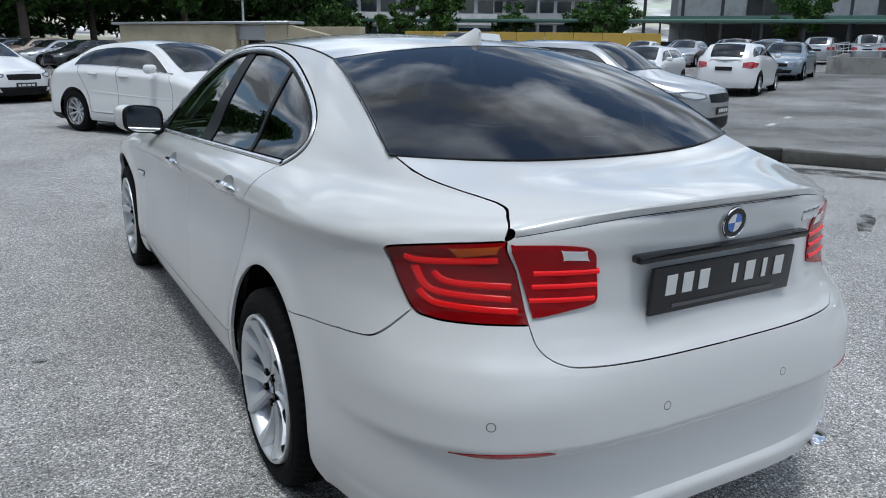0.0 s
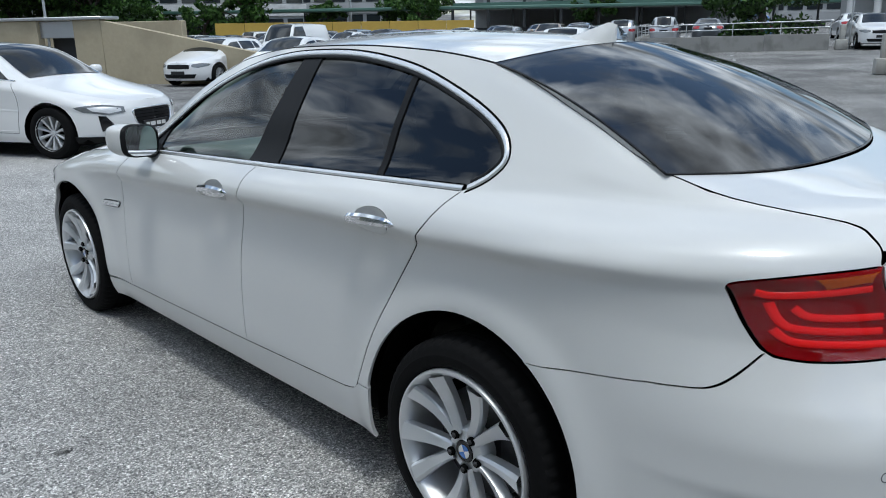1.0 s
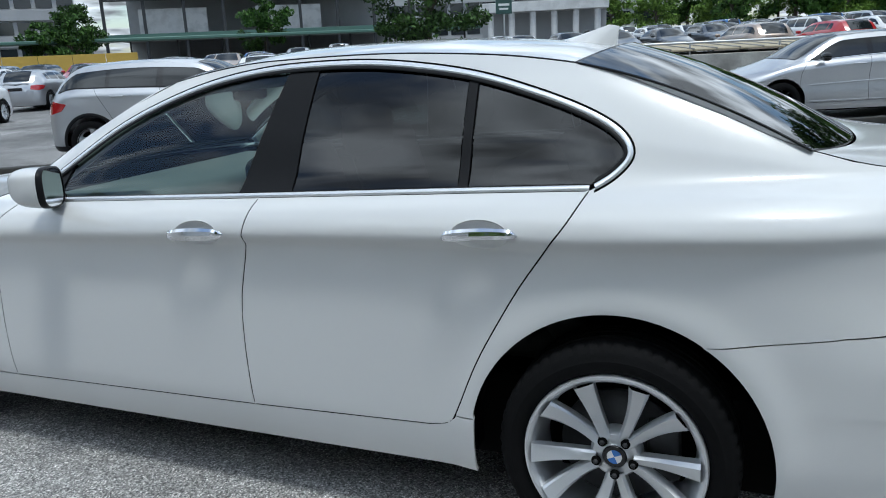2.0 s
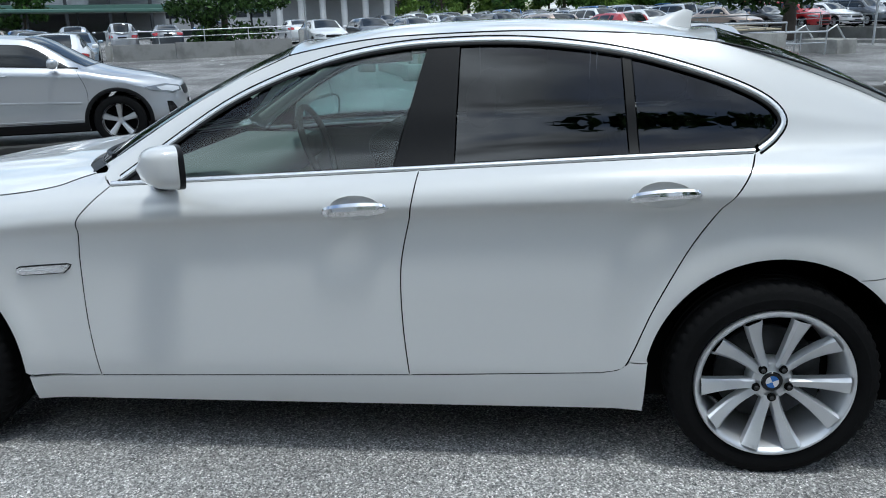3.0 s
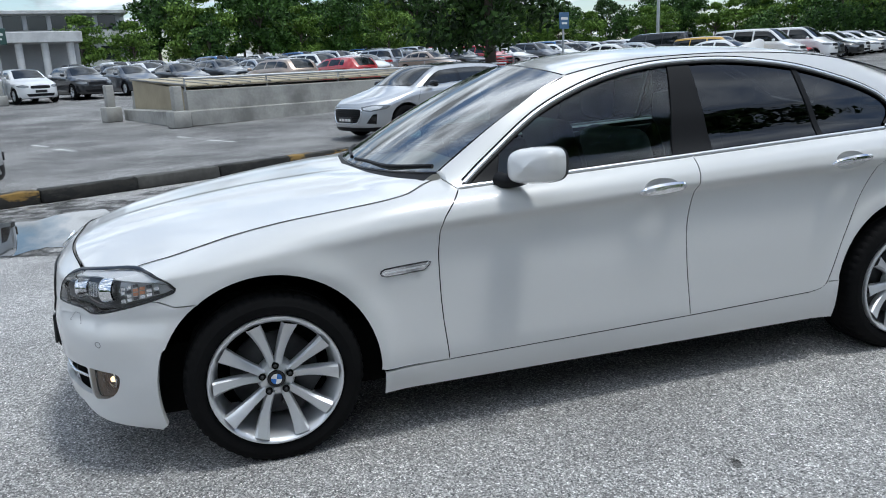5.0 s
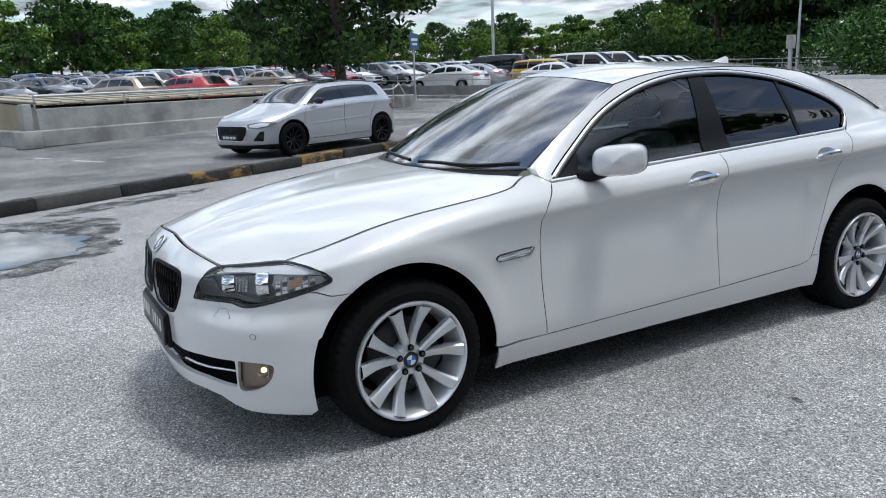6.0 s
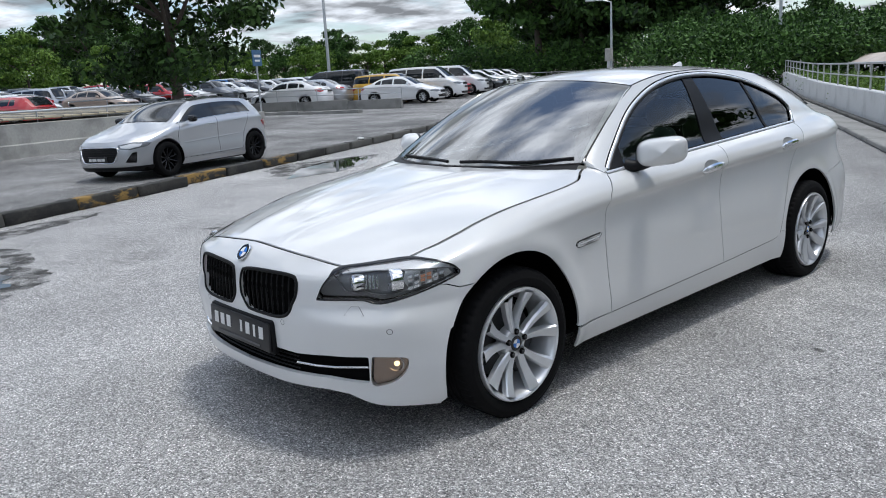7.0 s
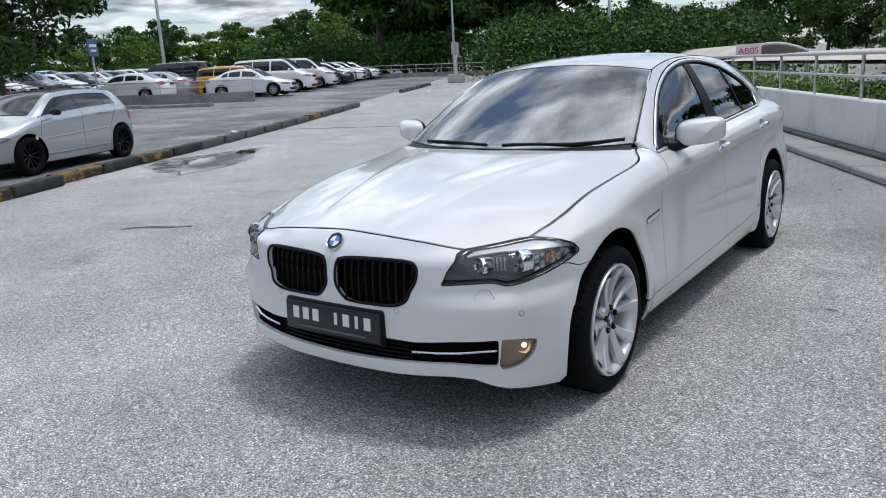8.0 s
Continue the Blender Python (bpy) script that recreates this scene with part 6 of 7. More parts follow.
both("side_repeater", panel(body, rep, rise=0.006, lip=0.008, step=0.005), CHROME, saloon, "chrome side repeater")
both("repeater_lens", panel(body, shrunk(rep, 0.011), rise=0.0075, lip=0.003, step=0.005), HEADCUP, saloon)
both("repeater_edge", ribbon(body, rep, 0.004, 0.002, closed=True), SATIN, saloon)

# door mirror: a shaped shell on a black arm
def mirror_shell():
    rows = []
    for t in np.linspace(0, 1, 14):
        # from the flat glass side (t=0, facing back) to the nose (t=1)
        k = math.sqrt(max(0.0, 1 - t ** 3.4))
        ring = []
        for a in np.linspace(0, 2 * np.pi, 36, endpoint=False):
            ca, sa = math.cos(a), math.sin(a)
            w = 0.122 * math.copysign(abs(ca) ** 0.55, ca)
            h = 0.073 * math.copysign(abs(sa) ** 0.58, sa)
            if sa < 0:
                h *= 0.92
            ring.append((w * (0.15 + 0.85 * k) - 0.012 * t, 0.118 * t, h * (0.12 + 0.88 * k) + 0.010 * t - 0.10 * 0.12 * w / 0.122))
        rows.append(ring)
    tip = np.mean(rows[-1], 0)
    rows.append([tuple(tip + (np.array(p) - tip) * 0.5 + (0, 0.004, 0)) for p in rows[-1]])
    rows.append([tuple(tip + (0, 0.005, 0))] * 36)
    P = np.array(rows)
    at = sheet(np.transpose(P, (1, 0, 2)), wrap=True)
    return soften(at, 40)


MIRROR_SHELL = mirror_shell()
cx, cy, cz = -0.928, 1.905, 1.046
for flip in (False, True):
    sx = 1 if flip else -1
    unit = part("door_mirror", mirrored(MIRROR_SHELL) if flip else MIRROR_SHELL.copy(), WHITE, saloon, "white door mirror on a black arm")
    unit.matrix_basis = pose(sx * abs(cx), cy, cz, 0, 0, -sx * 33)
    ga = np.linspace(0, 2 * np.pi, 36, endpoint=False)
    def face(k, y):
        return [((0.122 * math.copysign(abs(math.cos(a)) ** 0.55, math.cos(a)) * k), y, 0.073 * k * math.copysign(abs(math.sin(a)) ** 0.58, math.sin(a)) * (0.92 if math.sin(a) < 0 else 1) - 0.012 * math.copysign(abs(math.cos(a)) ** 0.55, math.cos(a))) for a in ga]
    ringm = sheet(np.array([face(1.01, 0.012), face(1.015, -0.006), face(0.93, -0.008)]).transpose(1, 0, 2), wrap=True)
    part("mirror_frame", mirrored(ringm) if flip else ringm, SATIN, unit)
    disc = mesh_of(face(0.935, -0.005), [list(range(36))], False)
    part("mirror_glass", mirrored(disc) if flip else disc, plain("mirror glass", (0.85, 0.87, 0.9), 0.02, metal=1.0), unit, "silvered mirror glass")
    arm = tube(smooth_line([(sx * 0.80, 2.03, 0.985), (sx * 0.84, 2.01, 0.982), (sx * 0.87, 1.97, 0.987), (sx * 0.895, 1.95, 0.995)], 12), np.linspace(0.034, 0.020, 13), 10)
    arm.transform(unit.matrix_basis.inverted())
    part("mirror_arm", arm, SATIN, unit)

fin_rows = []
for t in np.linspace(0, 1, 12):
    y = 0.345 - 0.19 * t
    h = 0.004 + 0.066 * (min(1.0, t * 1.22) ** 1.15) * (1 if t < 0.95 else 0.9)
    w = 0.012 + 0.028 * math.sin(math.pi * min(1, 0.15 + 0.8 * t)) * (1 - 0.3 * t)
    zb = float(roof_top(np.array([0.0]), np.array([(1.675 - y) / 1.575]))[0, 2]) - 0.004
    fin_rows.append([(-w, y, zb), (-w * 0.75, y - 0.004 * t, zb + h * 0.3), (-w * 0.3, y - 0.01 * t, zb + h * 0.85), (0, y - 0.012 * t, zb + h), (w * 0.3, y - 0.01 * t, zb + h * 0.85), (w * 0.75, y - 0.004 * t, zb + h * 0.3), (w, y, zb)])
fin_rows.append([(0, fin_rows[-1][3][1] + 0.004, z) for (_, _, z) in fin_rows[-1]])
part("roof_fin", soften(sheet(np.array(fin_rows)), 45), WHITE, saloon, "white shark-fin aerial")

for pts in ([(-0.66, 2.262, 1.043), (-0.45, 2.395, 1.030), (-0.20, 2.442, 1.030), (-0.05, 2.462, 1.026)], [(0.05, 2.462, 1.026), (0.30, 2.425, 1.035), (0.52, 2.36, 1.034)]):
    part("wiper", tube(smooth_line(pts, 14), 0.009, 6), SATIN, saloon, "black wiper arm")
u = np.linspace(-0.99, 0.99, 40)
cowl_rows = np.stack([cowl(u) + (0, -0.02, 0.006), cowl(u) + (0, 0.02, -0.012), np.stack([u * 0.74, hood_yr(np.abs(u) * 0.74) + 0.05, 0 * u + 0.972], -1)], 1)
part("scuttle", sheet(cowl_rows), SATIN, saloon, "black plastic scuttle under the windscreen")

# ---- cabin ----
def seat(x, y, back):
    s = part("seat", joined(box(0.50, 0.50, 0.16, 0.05, 3, at=(x, y, 0.42)), box(0.50, 0.14, 0.62, 0.06, 3, at=(0, 0, 0), m=pose(x, y - 0.25, 0.52, back))), LEATHER, saloon, "black leather seat")
    part("headrest", box(0.27, 0.10, 0.17, 0.045, 3, at=(x, y - 0.42, 1.10)), LEATHER, s)


seat(-0.38, 1.38, -16), seat(0.38, 1.38, -16), seat(-0.40, 0.42, -20), seat(0.40, 0.42, -20)
part("dashboard", joined(box(1.42, 0.45, 0.16, 0.06, 3, at=(0, 2.08, 0.80)), box(0.30, 0.75, 0.30, 0.05, 2, at=(0, 1.70, 0.45))), plain("grey dashboard plastic", (0.26, 0.27, 0.27), 0.6, grain=0.1, scale=80), saloon)
wheel = part("steering_wheel", tube([(0.38 + 0.185 * math.cos(a), 1.80 + 0.06 * math.sin(a), 0.93 + 0.175 * math.sin(a)) for a in np.linspace(0, 2 * np.pi, 32, endpoint=False)], 0.016, 8, closed=True), LEATHER, saloon)
part("wheel_boss", box(0.16, 0.06, 0.12, 0.03, 2, at=(0.38, 1.82, 0.87)), LEATHER, wheel)
part("cabin_floor", box(1.5, 2.9, 0.04, 0, at=(0, 0.95, 0.36)), SHELL, saloon)
part("parcel_shelf", box(1.2, 0.5, 0.03, 0.01, at=(0, -0.2, 1.06)), LEATHER, saloon)
part("rear_mirror", box(0.22, 0.04, 0.07, 0.02, 2, at=(0, 1.72, 1.27)), SATIN, saloon)


CABINGREY = plain("pale grey cabin lining", (0.46, 0.46, 0.45), 0.8, grain=0.1, scale=60)
CARDGREY = plain("grey door lining", (0.22, 0.22, 0.215), 0.7, grain=0.15, scale=50)
part("headliner", patch(roof_top, 24, 24, rise=-0.035, lip=0, inset=0.02), CABINGREY, saloon, "pale grey roof lining")
both("door_lining", panel(inset_surface(0.075), [(2.10, 0.95), (1.2, 0.985), (0.35, 1.01), (0.55, 0.45), (2.15, 0.42)], lip=0.01, step=0.05), CARDGREY, saloon, "grey door lining")
both("pillar_lining", tube(smooth_line([(-0.650, 2.16, 1.03), (-0.570, 1.86, 1.215), (-0.495, 1.58, 1.335), (-0.48, 1.2, 1.365)], 16), 0.022, 8), CABINGREY, saloon)

# ---- other cars: one builder for their shapes ----
SILVER = paint("silver metallic paint", (0.50, 0.51, 0.53), metal=0.75, rough=0.36, flake=0.12)
WHITEPAINT = paint("plain white paint", (0.78, 0.78, 0.78), flake=0.02)
BLACKPAINT = paint("black paint", (0.012, 0.012, 0.014), flake=0.2)
GREYPAINT = paint("dark grey metallic paint", (0.10, 0.11, 0.125), metal=0.6, rough=0.38, flake=0.15)
BLUEGREY = paint("blue grey metallic paint", (0.24, 0.30, 0.36), metal=0.6, rough=0.36, flake=0.12)
REDPAINT = paint("red paint", (0.42, 0.012, 0.016), flake=0.1)
BEIGEPAINT = paint("bronze beige metallic paint", (0.42, 0.33, 0.27), metal=0.5, rough=0.4, flake=0.1)
BLUEPAINT = paint("blue paint", (0.03, 0.12, 0.30), metal=0.4, flake=0.1)
YELLOWPAINT = paint("yellow paint", (0.62, 0.36, 0.05), flake=0.08)
CARGLASS = plain("dark car glass", (0.012, 0.015, 0.017), 0.03, spec=0.6)
LAMPGLASS = plain("headlamp glass", (0.20, 0.21, 0.22), 0.12, metal=0.3, coat=0.6, grain=0.4, scale=30)
TAILRED = plain("tail lamp red", (0.38, 0.012, 0.016), 0.12, coat=1.0)
BLACKALLOY = plain("black alloy", (0.02, 0.02, 0.022), 0.25, metal=0.4)

FAR_TYRE = soften(lathe([(0.64, -0.11), (0.80, -0.13), (0.96, -0.11), (1.0, -0.06), (1.0, 0.06), (0.96, 0.11), (0.80, 0.13), (0.68, 0.12), (0.64, 0.09)], 28), 40)


def star_rim(n, width, depth=0.05):
    """A wheel's face of unit tyre radius: lip, hub and n spokes."""
    lip = lathe([(0.70, -0.2), (0.71, 0.10), (0.675, 0.12), (0.64, 0.08), (0.61, -0.15)], 36)
    hub = lathe([(0.0, 0.06), (0.10, 0.06), (0.15, 0.02), (0.16, -0.1)], 20)
    bits = [lip, hub]
    for i in range(n):
        a = 2 * math.pi * i / n
        rows = []
        for t in np.linspace(0, 1, 4):
            r, w, x = 0.10 + 0.56 * t, width * (0.75 + 0.45 * t), 0.04 + depth * t
            rows.append([(x - 0.08, -w, r), (x, -w * 0.8, r), (x + 0.01, 0, r), (x, w * 0.8, r), (x - 0.08, w, r)])
        P = np.array(rows)
        c, s = math.cos(a), math.sin(a)
        bits.append(sheet(np.stack([P[..., 0], P[..., 1] * c - P[..., 2] * s, P[..., 1] * s + P[..., 2] * c], -1)))
    return joined(*bits, angle=35)


RIMS = {"five": star_rim(5, 0.115), "ten": star_rim(10, 0.055), "seven": star_rim(7, 0.08)}
DARK_RIM = star_rim(10, 0.045)
WELL = lathe([(0.60, -0.12), (0.0, -0.12)], 24)

WHOLE_WHEELS = {}


def wheel_mesh(rim):
    """Tyre, rim and dark well as one mesh of three materials, for cars that stay far off."""
    counts = [len(m.polygons) for m in (FAR_TYRE, RIMS[rim], WELL)]
    verts, faces, base = [], [], 0
    for m in (FAR_TYRE, RIMS[rim], WELL):
        verts += [tuple(v.co) for v in m.vertices]
        faces += [[base + i for i in p.vertices] for p in m.polygons]
        base = len(verts)
    me = mesh_of(verts, faces, True)
    for mat in (RUBBER, ALLOY, SHELL):
        me.materials.append(mat)
    if len(me.polygons) == sum(counts):
        me.polygons.foreach_set("material_index", np.repeat([0, 1, 2], counts).astype(np.int32))
    return me


# length, width, height, wheelbase, front overhang, tyre radius; then heights and places along the car from its nose, in metres
SHAPES = {
    "sedan": dict(L=4.75, W=1.83, H=1.45, wb=2.80, fo=0.90, r=0.330, nose=0.69, cowl_z=0.97, cowl=1.32, top=2.15, rear_top=3.32, back=4.10, deck=1.08, tail=1.00, belt=(0.93, 1.03), pill=(2.60, 3.30), low=0.20, glass_end=3.66),
    "hatch": dict(L=4.34, W=1.80, H=1.455, wb=2.65, fo=0.90, r=0.335, nose=0.72, cowl_z=0.99, cowl=1.18, top=2.02, rear_top=3.66, back=4.17, deck=1.02, tail=0.94, belt=(0.94, 1.06), pill=(2.38, 3.18), low=0.19, glass_end=3.50),
    "suv": dict(L=4.42, W=1.82, H=1.53, wb=2.70, fo=0.90, r=0.345, nose=0.82, cowl_z=1.05, cowl=1.25, top=2.05, rear_top=3.75, back=4.25, deck=1.08, tail=1.0, belt=(1.02, 1.12), pill=(2.52, 3.30), low=0.23),
    "wagon": dict(L=4.65, W=1.80, H=1.62, wb=2.75, fo=0.90, r=0.33, nose=0.78, cowl_z=1.08, cowl=1.05, top=1.80, rear_top=4.25, back=4.58, deck=1.05, tail=0.95, belt=(1.02, 1.08), pill=(2.42, 3.35), low=0.20),
    "minibus": dict(L=4.85, W=1.85, H=1.90, wb=2.95, fo=0.92, r=0.34, nose=0.95, cowl_z=1.22, cowl=0.85, top=1.75, rear_top=4.60, back=4.80, deck=1.15, tail=1.05, belt=(1.15, 1.20), pill=(2.40, 3.45), low=0.20),
    "van": dict(L=4.7, W=1.78, H=1.98, wb=2.60, fo=0.95, r=0.33, nose=0.90, cowl_z=1.15, cowl=0.55, top=1.25, rear_top=4.55, back=4.66, deck=1.15, tail=1.0, belt=(1.12, 1.15), pill=(1.95, 3.2), low=0.22),
}


def car_shape(q):
    """The surface of a car's flank: a function of girth s and height z. The nose points to +y and the middle stands at 0."""
    half, w = q["L"] / 2, q["W"] / 2
    y = lambda d: half - d
    ks = [y(q["L"]), y(q["back"]), y(q["rear_top"]), y((q["rear_top"] + q["top"]) / 2), y(q["top"]), y(q["cowl"]), y(0.35), y(0.0)]
    H = q["H"] - 0.045
    rz = curve(ks, (q["tail"], q["deck"], H - 0.045, H, H - 0.035, q["cowl_z"], q["nose"] + 0.07, q["nose"]))
    rx = curve(ks, (w * 0.76, w * 0.78, w * 0.64, w * 0.63, w * 0.65, w * 0.80, w * 0.78, w * 0.74))
    b0, b1 = q["belt"]
    bz = curve([y(q["L"]), y(q["rear_top"]), y(q["cowl"]), y(0.35), y(0)], (min(b1, q["tail"] - 0.05), b1, b0, q["nose"], q["nose"] - 0.06))
    Y, Z = np.linspace(-half, half, 181), np.linspace(q["low"], q["H"], 121)
    table = []
    for yy in Y:
        b, top = float(bz(yy)), float(rz(yy))
        b = min(b, top - 0.03)
        zs = [q["low"], q["low"] + 0.08, 0.45, 0.62, b - 0.10, b - 0.055, b, b + (top - b) * 0.5, top]
        zs = list(np.maximum.accumulate(np.array(zs)) + np.arange(9) * 1e-4)
        bx = w * 0.925
        xs = [w - 0.05, w - 0.012, w - 0.004, w - 0.016, w - 0.010, w - 0.022, bx, bx - (bx - float(rx(yy))) * 0.42, float(rx(yy))]
        table.append(curve(zs, xs)(Z))
    table = np.array(table)
    base_f, base_r, cut_f, cut_r = half - 1.15, -half + 0.95, half - 0.42, -half + 0.36
    mid = (q["nose"] + q["low"]) / 2

    def tip_f(z):
        return half - 0.10 * np.clip((z - mid) / 0.4, 0, 1.5) ** 2 - 0.10 * np.clip((0.34 - z) / 0.16, 0, 1) ** 2

    lean = 0.10 + (q["L"] - q["back"]) * 0.5

    def tip_r(z):
        return -half + lean * np.clip((z - 0.62) / max(q["tail"] - 0.62, 0.2), 0, 1) ** 2 * 0.5 + 0.06 * np.clip((0.40 - z) / 0.2, 0, 1) ** 2

    def surf(s, z):
        s, z = np.broadcast_arrays(np.asarray(s, float), np.asarray(z, float))
        yy, f = s.copy(), np.ones_like(s)
        for sign, base, cut, tip, p in ((1, base_f, cut_f, tip_f(z), 2.9), (-1, base_r, cut_r, tip_r(z), 3.2)):
            r0 = np.clip((cut - base) / (tip - base), 0, 0.995)
            f0 = (1 - r0 ** p) ** (1 / p)
            past, end = (s - cut) * sign > 0, (s - base) * sign > 0
            u = np.clip((s - cut) * sign, 0, 1)
            yy = np.where(past, base + (tip - base) * np.clip(1 - (f0 * (1 - u)) ** p, 1e-9, 1) ** (1 / p), yy)
            r = np.clip((yy - base) / (tip - base), 0, 1)
            f = np.where(past, f0 * (1 - u), np.where(end, np.clip(1 - r ** p, 1e-9, 1) ** (1 / p), f))
        a = np.clip((yy + half) / (2 * half) * 180, 0, 179.999)
        b = np.clip((z - q["low"]) / (q["H"] - q["low"]) * 120, 0, 119.999)
        i, j = a.astype(int), b.astype(int)
        u, v = a - i, b - j
        x = (1 - u) * ((1 - v) * table[i, j] + v * table[i, j + 1]) + u * ((1 - v) * table[i + 1, j] + v * table[i + 1, j + 1])
        return np.stack([-x * f, yy, z], -1)
    return surf, rz, bz, cut_f, cut_r, half


def make_car(name, shape, colour, label, near=False, rim="ten", rim_mat=None, roof=None, cladding=False, grille="bar", m=None, group=""):
    q = SHAPES[shape]
    surf, rz, bz, cf, cr, half = car_shape(q)
    step = 0.022 if near else 0.09
    car = thing(name, label, "car" if shape not in ("van", "minibus") else "van", group, m=m)
    F = lambda d: half - d
    yf, yr, r, low = F(q["fo"]), F(q["fo"] + q["wb"]), q["r"], q["low"]
    ra = r + 0.055
    s1, s0 = cf + 1.004, cr - 1.004

    def rail_at(s):
        return float(rz(float(np.clip(surf(s, 0.7)[..., 1], -half, half))))

    def wheel_arc(yc, n=14):
        a0 = math.asin(np.clip((low - r) / ra, -1, 1))
        return [(yc + ra * math.cos(a), r + ra * math.sin(a)) for a in np.linspace(math.pi - a0, a0, n)]

    SS = np.concatenate([np.linspace(s0, cr, 14), np.linspace(cr, cf, 46)[1:], np.linspace(cf, s1, 14)[1:]])
    upper = [(s, rail_at(s) - 0.002) for s in SS]
    outline = [(s0, low)] + [(cr - 0.3, low)] + wheel_arc(yr) + wheel_arc(yf) + [(cf + 0.4, low), (s1, low)] + upper[::-1]
    me = panel(surf, outline, step=step, inset=0.0, lip=0.0 if not near else 0.0)
    # the top, from rail to rail
    U = np.linspace(-1, 1, 17)
    edge_l = np.array([surf(s, z) for s, z in upper])
    over = np.zeros((len(SS), len(U), 3))
    tilt = np.interp(edge_l[:, 1], [F(q["L"]), F(q["back"]), F(q["rear_top"]), F(q["top"]), F(q["cowl"]), F(0.2)], [0, -0.10, -0.06, 0.05, 0.14, 0.0])
    crown = np.interp(edge_l[:, 1], [F(q["L"]), F(q["back"]), F(q["rear_top"]), F(q["top"]), F(q["cowl"]), F(0.2), F(0)], [0.0, 0.03, 0.05, 0.05, 0.035, 0.03, 0.0])
    for j, u in enumerate(U):
        over[:, j] = edge_l * (abs(u) if u < 0 else 1, 1, 1)
        over[:, j, 0] = edge_l[:, 0] * -u
        over[:, j, 1] += tilt * (1 - u * u)
        over[:, j, 2] += crown * (1 - abs(u) ** 2.2)
    whole_me = joined(me, mirrored(me), sheet(over, flip=True), weld=0.004, angle=36)
    bodywork = part("body", whole_me, colour, car)

    def overlay(nm, outline, mat, label="", rise=0.005, parent=None, one=False, st=None):
        o = panel(surf, outline, step=st or min(step, 0.045), inset=0, lip=rise * 0.9, rise=rise)
        if one:
            part(nm, joined(o, mirrored(o), weld=0.003, angle=40), mat, parent or car, label)
        else:
            part(nm, o, mat, parent or car, label)
            part(nm, mirrored(o), mat, parent or car, label)

    def across(nm, y0, y1, mat, u1, rise=0.006):
        ya = np.linspace(y0, y1, 12)
        cols = [j for j in range(len(U)) if abs(U[j]) <= u1]
        P = np.array([[[np.interp(yy, edge_l[:, 1], over[:, j, k]) if k != 1 else yy + np.interp(yy, edge_l[:, 1], tilt) * (1 - U[j] ** 2) for k in range(3)] for j in cols] for yy in ya])
        P[..., 2] += rise
        P[..., 1] += rise * (1 if y1 > 0 else -1)
        return part(nm, soften(sheet(P, flip=True), 50), mat, car)

    across("windscreen", F(q["top"]) + 0.03, F(q["cowl"]) - 0.05, CARGLASS, 0.90)
    across("rear_window", F(q["back"]) + 0.05, F(q["rear_top"]) - 0.03, CARGLASS, 0.86)
    if roof is not None:
        across("roof_panel", F(q["rear_top"]) + 0.05, F(q["top"]) - 0.02, roof, 0.97, 0.004)
    # side windows
    y_front, y_rear = F(q["cowl"]) - 0.10, F(q.get("glass_end", q["rear_top"] + (0.42 if shape in ("sedan",) else 0.30)))
    cuts = [y_front, F(q["pill"][0]) + 0.04, F(q["pill"][0]) - 0.05, F(q["pill"][1]) + 0.03, F(q["pill"][1]) - 0.03, y_rear]
    if near:
        ys = np.linspace(y_rear - 0.04, y_front + 0.03, 40)
        lower = [(yy, float(bz(yy)) + 0.024) for yy in ys]
        up = [(yy, max(min(float(rz(yy)) - 0.072, float(bz(yy)) + 0.03 + 0.9 * max(0.0, yy - ys[0]) ** 0.6), float(bz(yy)) + 0.025)) for yy in ys]
        overlay("window_frame", lower + up[::-1], GLOSSBLACK, "black frame round the side windows", rise=0.003)
    for a, c in ((cuts[0], cuts[1]), (cuts[2], cuts[3]), (cuts[4], cuts[5])):
        if shape == "van" and a < F(q["pill"][0]):
            continue
        ys = np.linspace(c, a, 14)
        lower = [(yy, float(bz(yy)) + 0.035) for yy in ys]
        up = [(yy, max(min(float(rz(yy)) - 0.085, float(bz(yy)) + 0.036 + 0.9 * max(0.0, yy - y_rear) ** 0.6), float(bz(yy)) + 0.036)) for yy in ys]
        if a - c > 0.1 and max(t[1] - l[1] for t, l in zip(up, lower)) > 0.08:
            overlay("side_window", lower + up[::-1], CARGLASS, rise=0.0065 if near else 0.004)
    # lamps, grille, plates
    n, t = q["nose"], q["tail"]
    overlay("head_lamp", [(cf - 0.12, n - 0.045), (cf + 0.10, n - 0.015), (cf + 0.40, n - 0.055), (cf + 0.42, n - 0.12), (cf + 0.2, n - 0.15), (cf - 0.02, n - 0.10)], LAMPGLASS, rise=0.006)
    tz = min(t - 0.05, 0.98)
    overlay("tail_lamp", [(cr + 0.14, tz - 0.02), (cr - 0.10, tz + 0.02), (cr - 0.36, tz), (cr - 0.40, tz - 0.13), (cr - 0.12, tz - 0.17), (cr + 0.04, tz - 0.12)], TAILRED, rise=0.006)
    if near:
        overlay("head_lamp_core", [(cf + 0.02, n - 0.052), (cf + 0.14, n - 0.040), (cf + 0.36, n - 0.075), (cf + 0.36, n - 0.105), (cf + 0.2, n - 0.125), (cf + 0.06, n - 0.095)], HEADCUP, "bright core of the headlamp", rise=0.009, st=0.02)
        overlay("front_valance", [(yf + ra * 0.90, low + 0.085), (cf + 0.3, low + 0.075), (s1, low + 0.075), (s1, low + 0.004), (cf + 0.3, low + 0.004), (yf + ra * 0.90, low + 0.004)], SATIN, "black lower lip", one=True, rise=0.010)
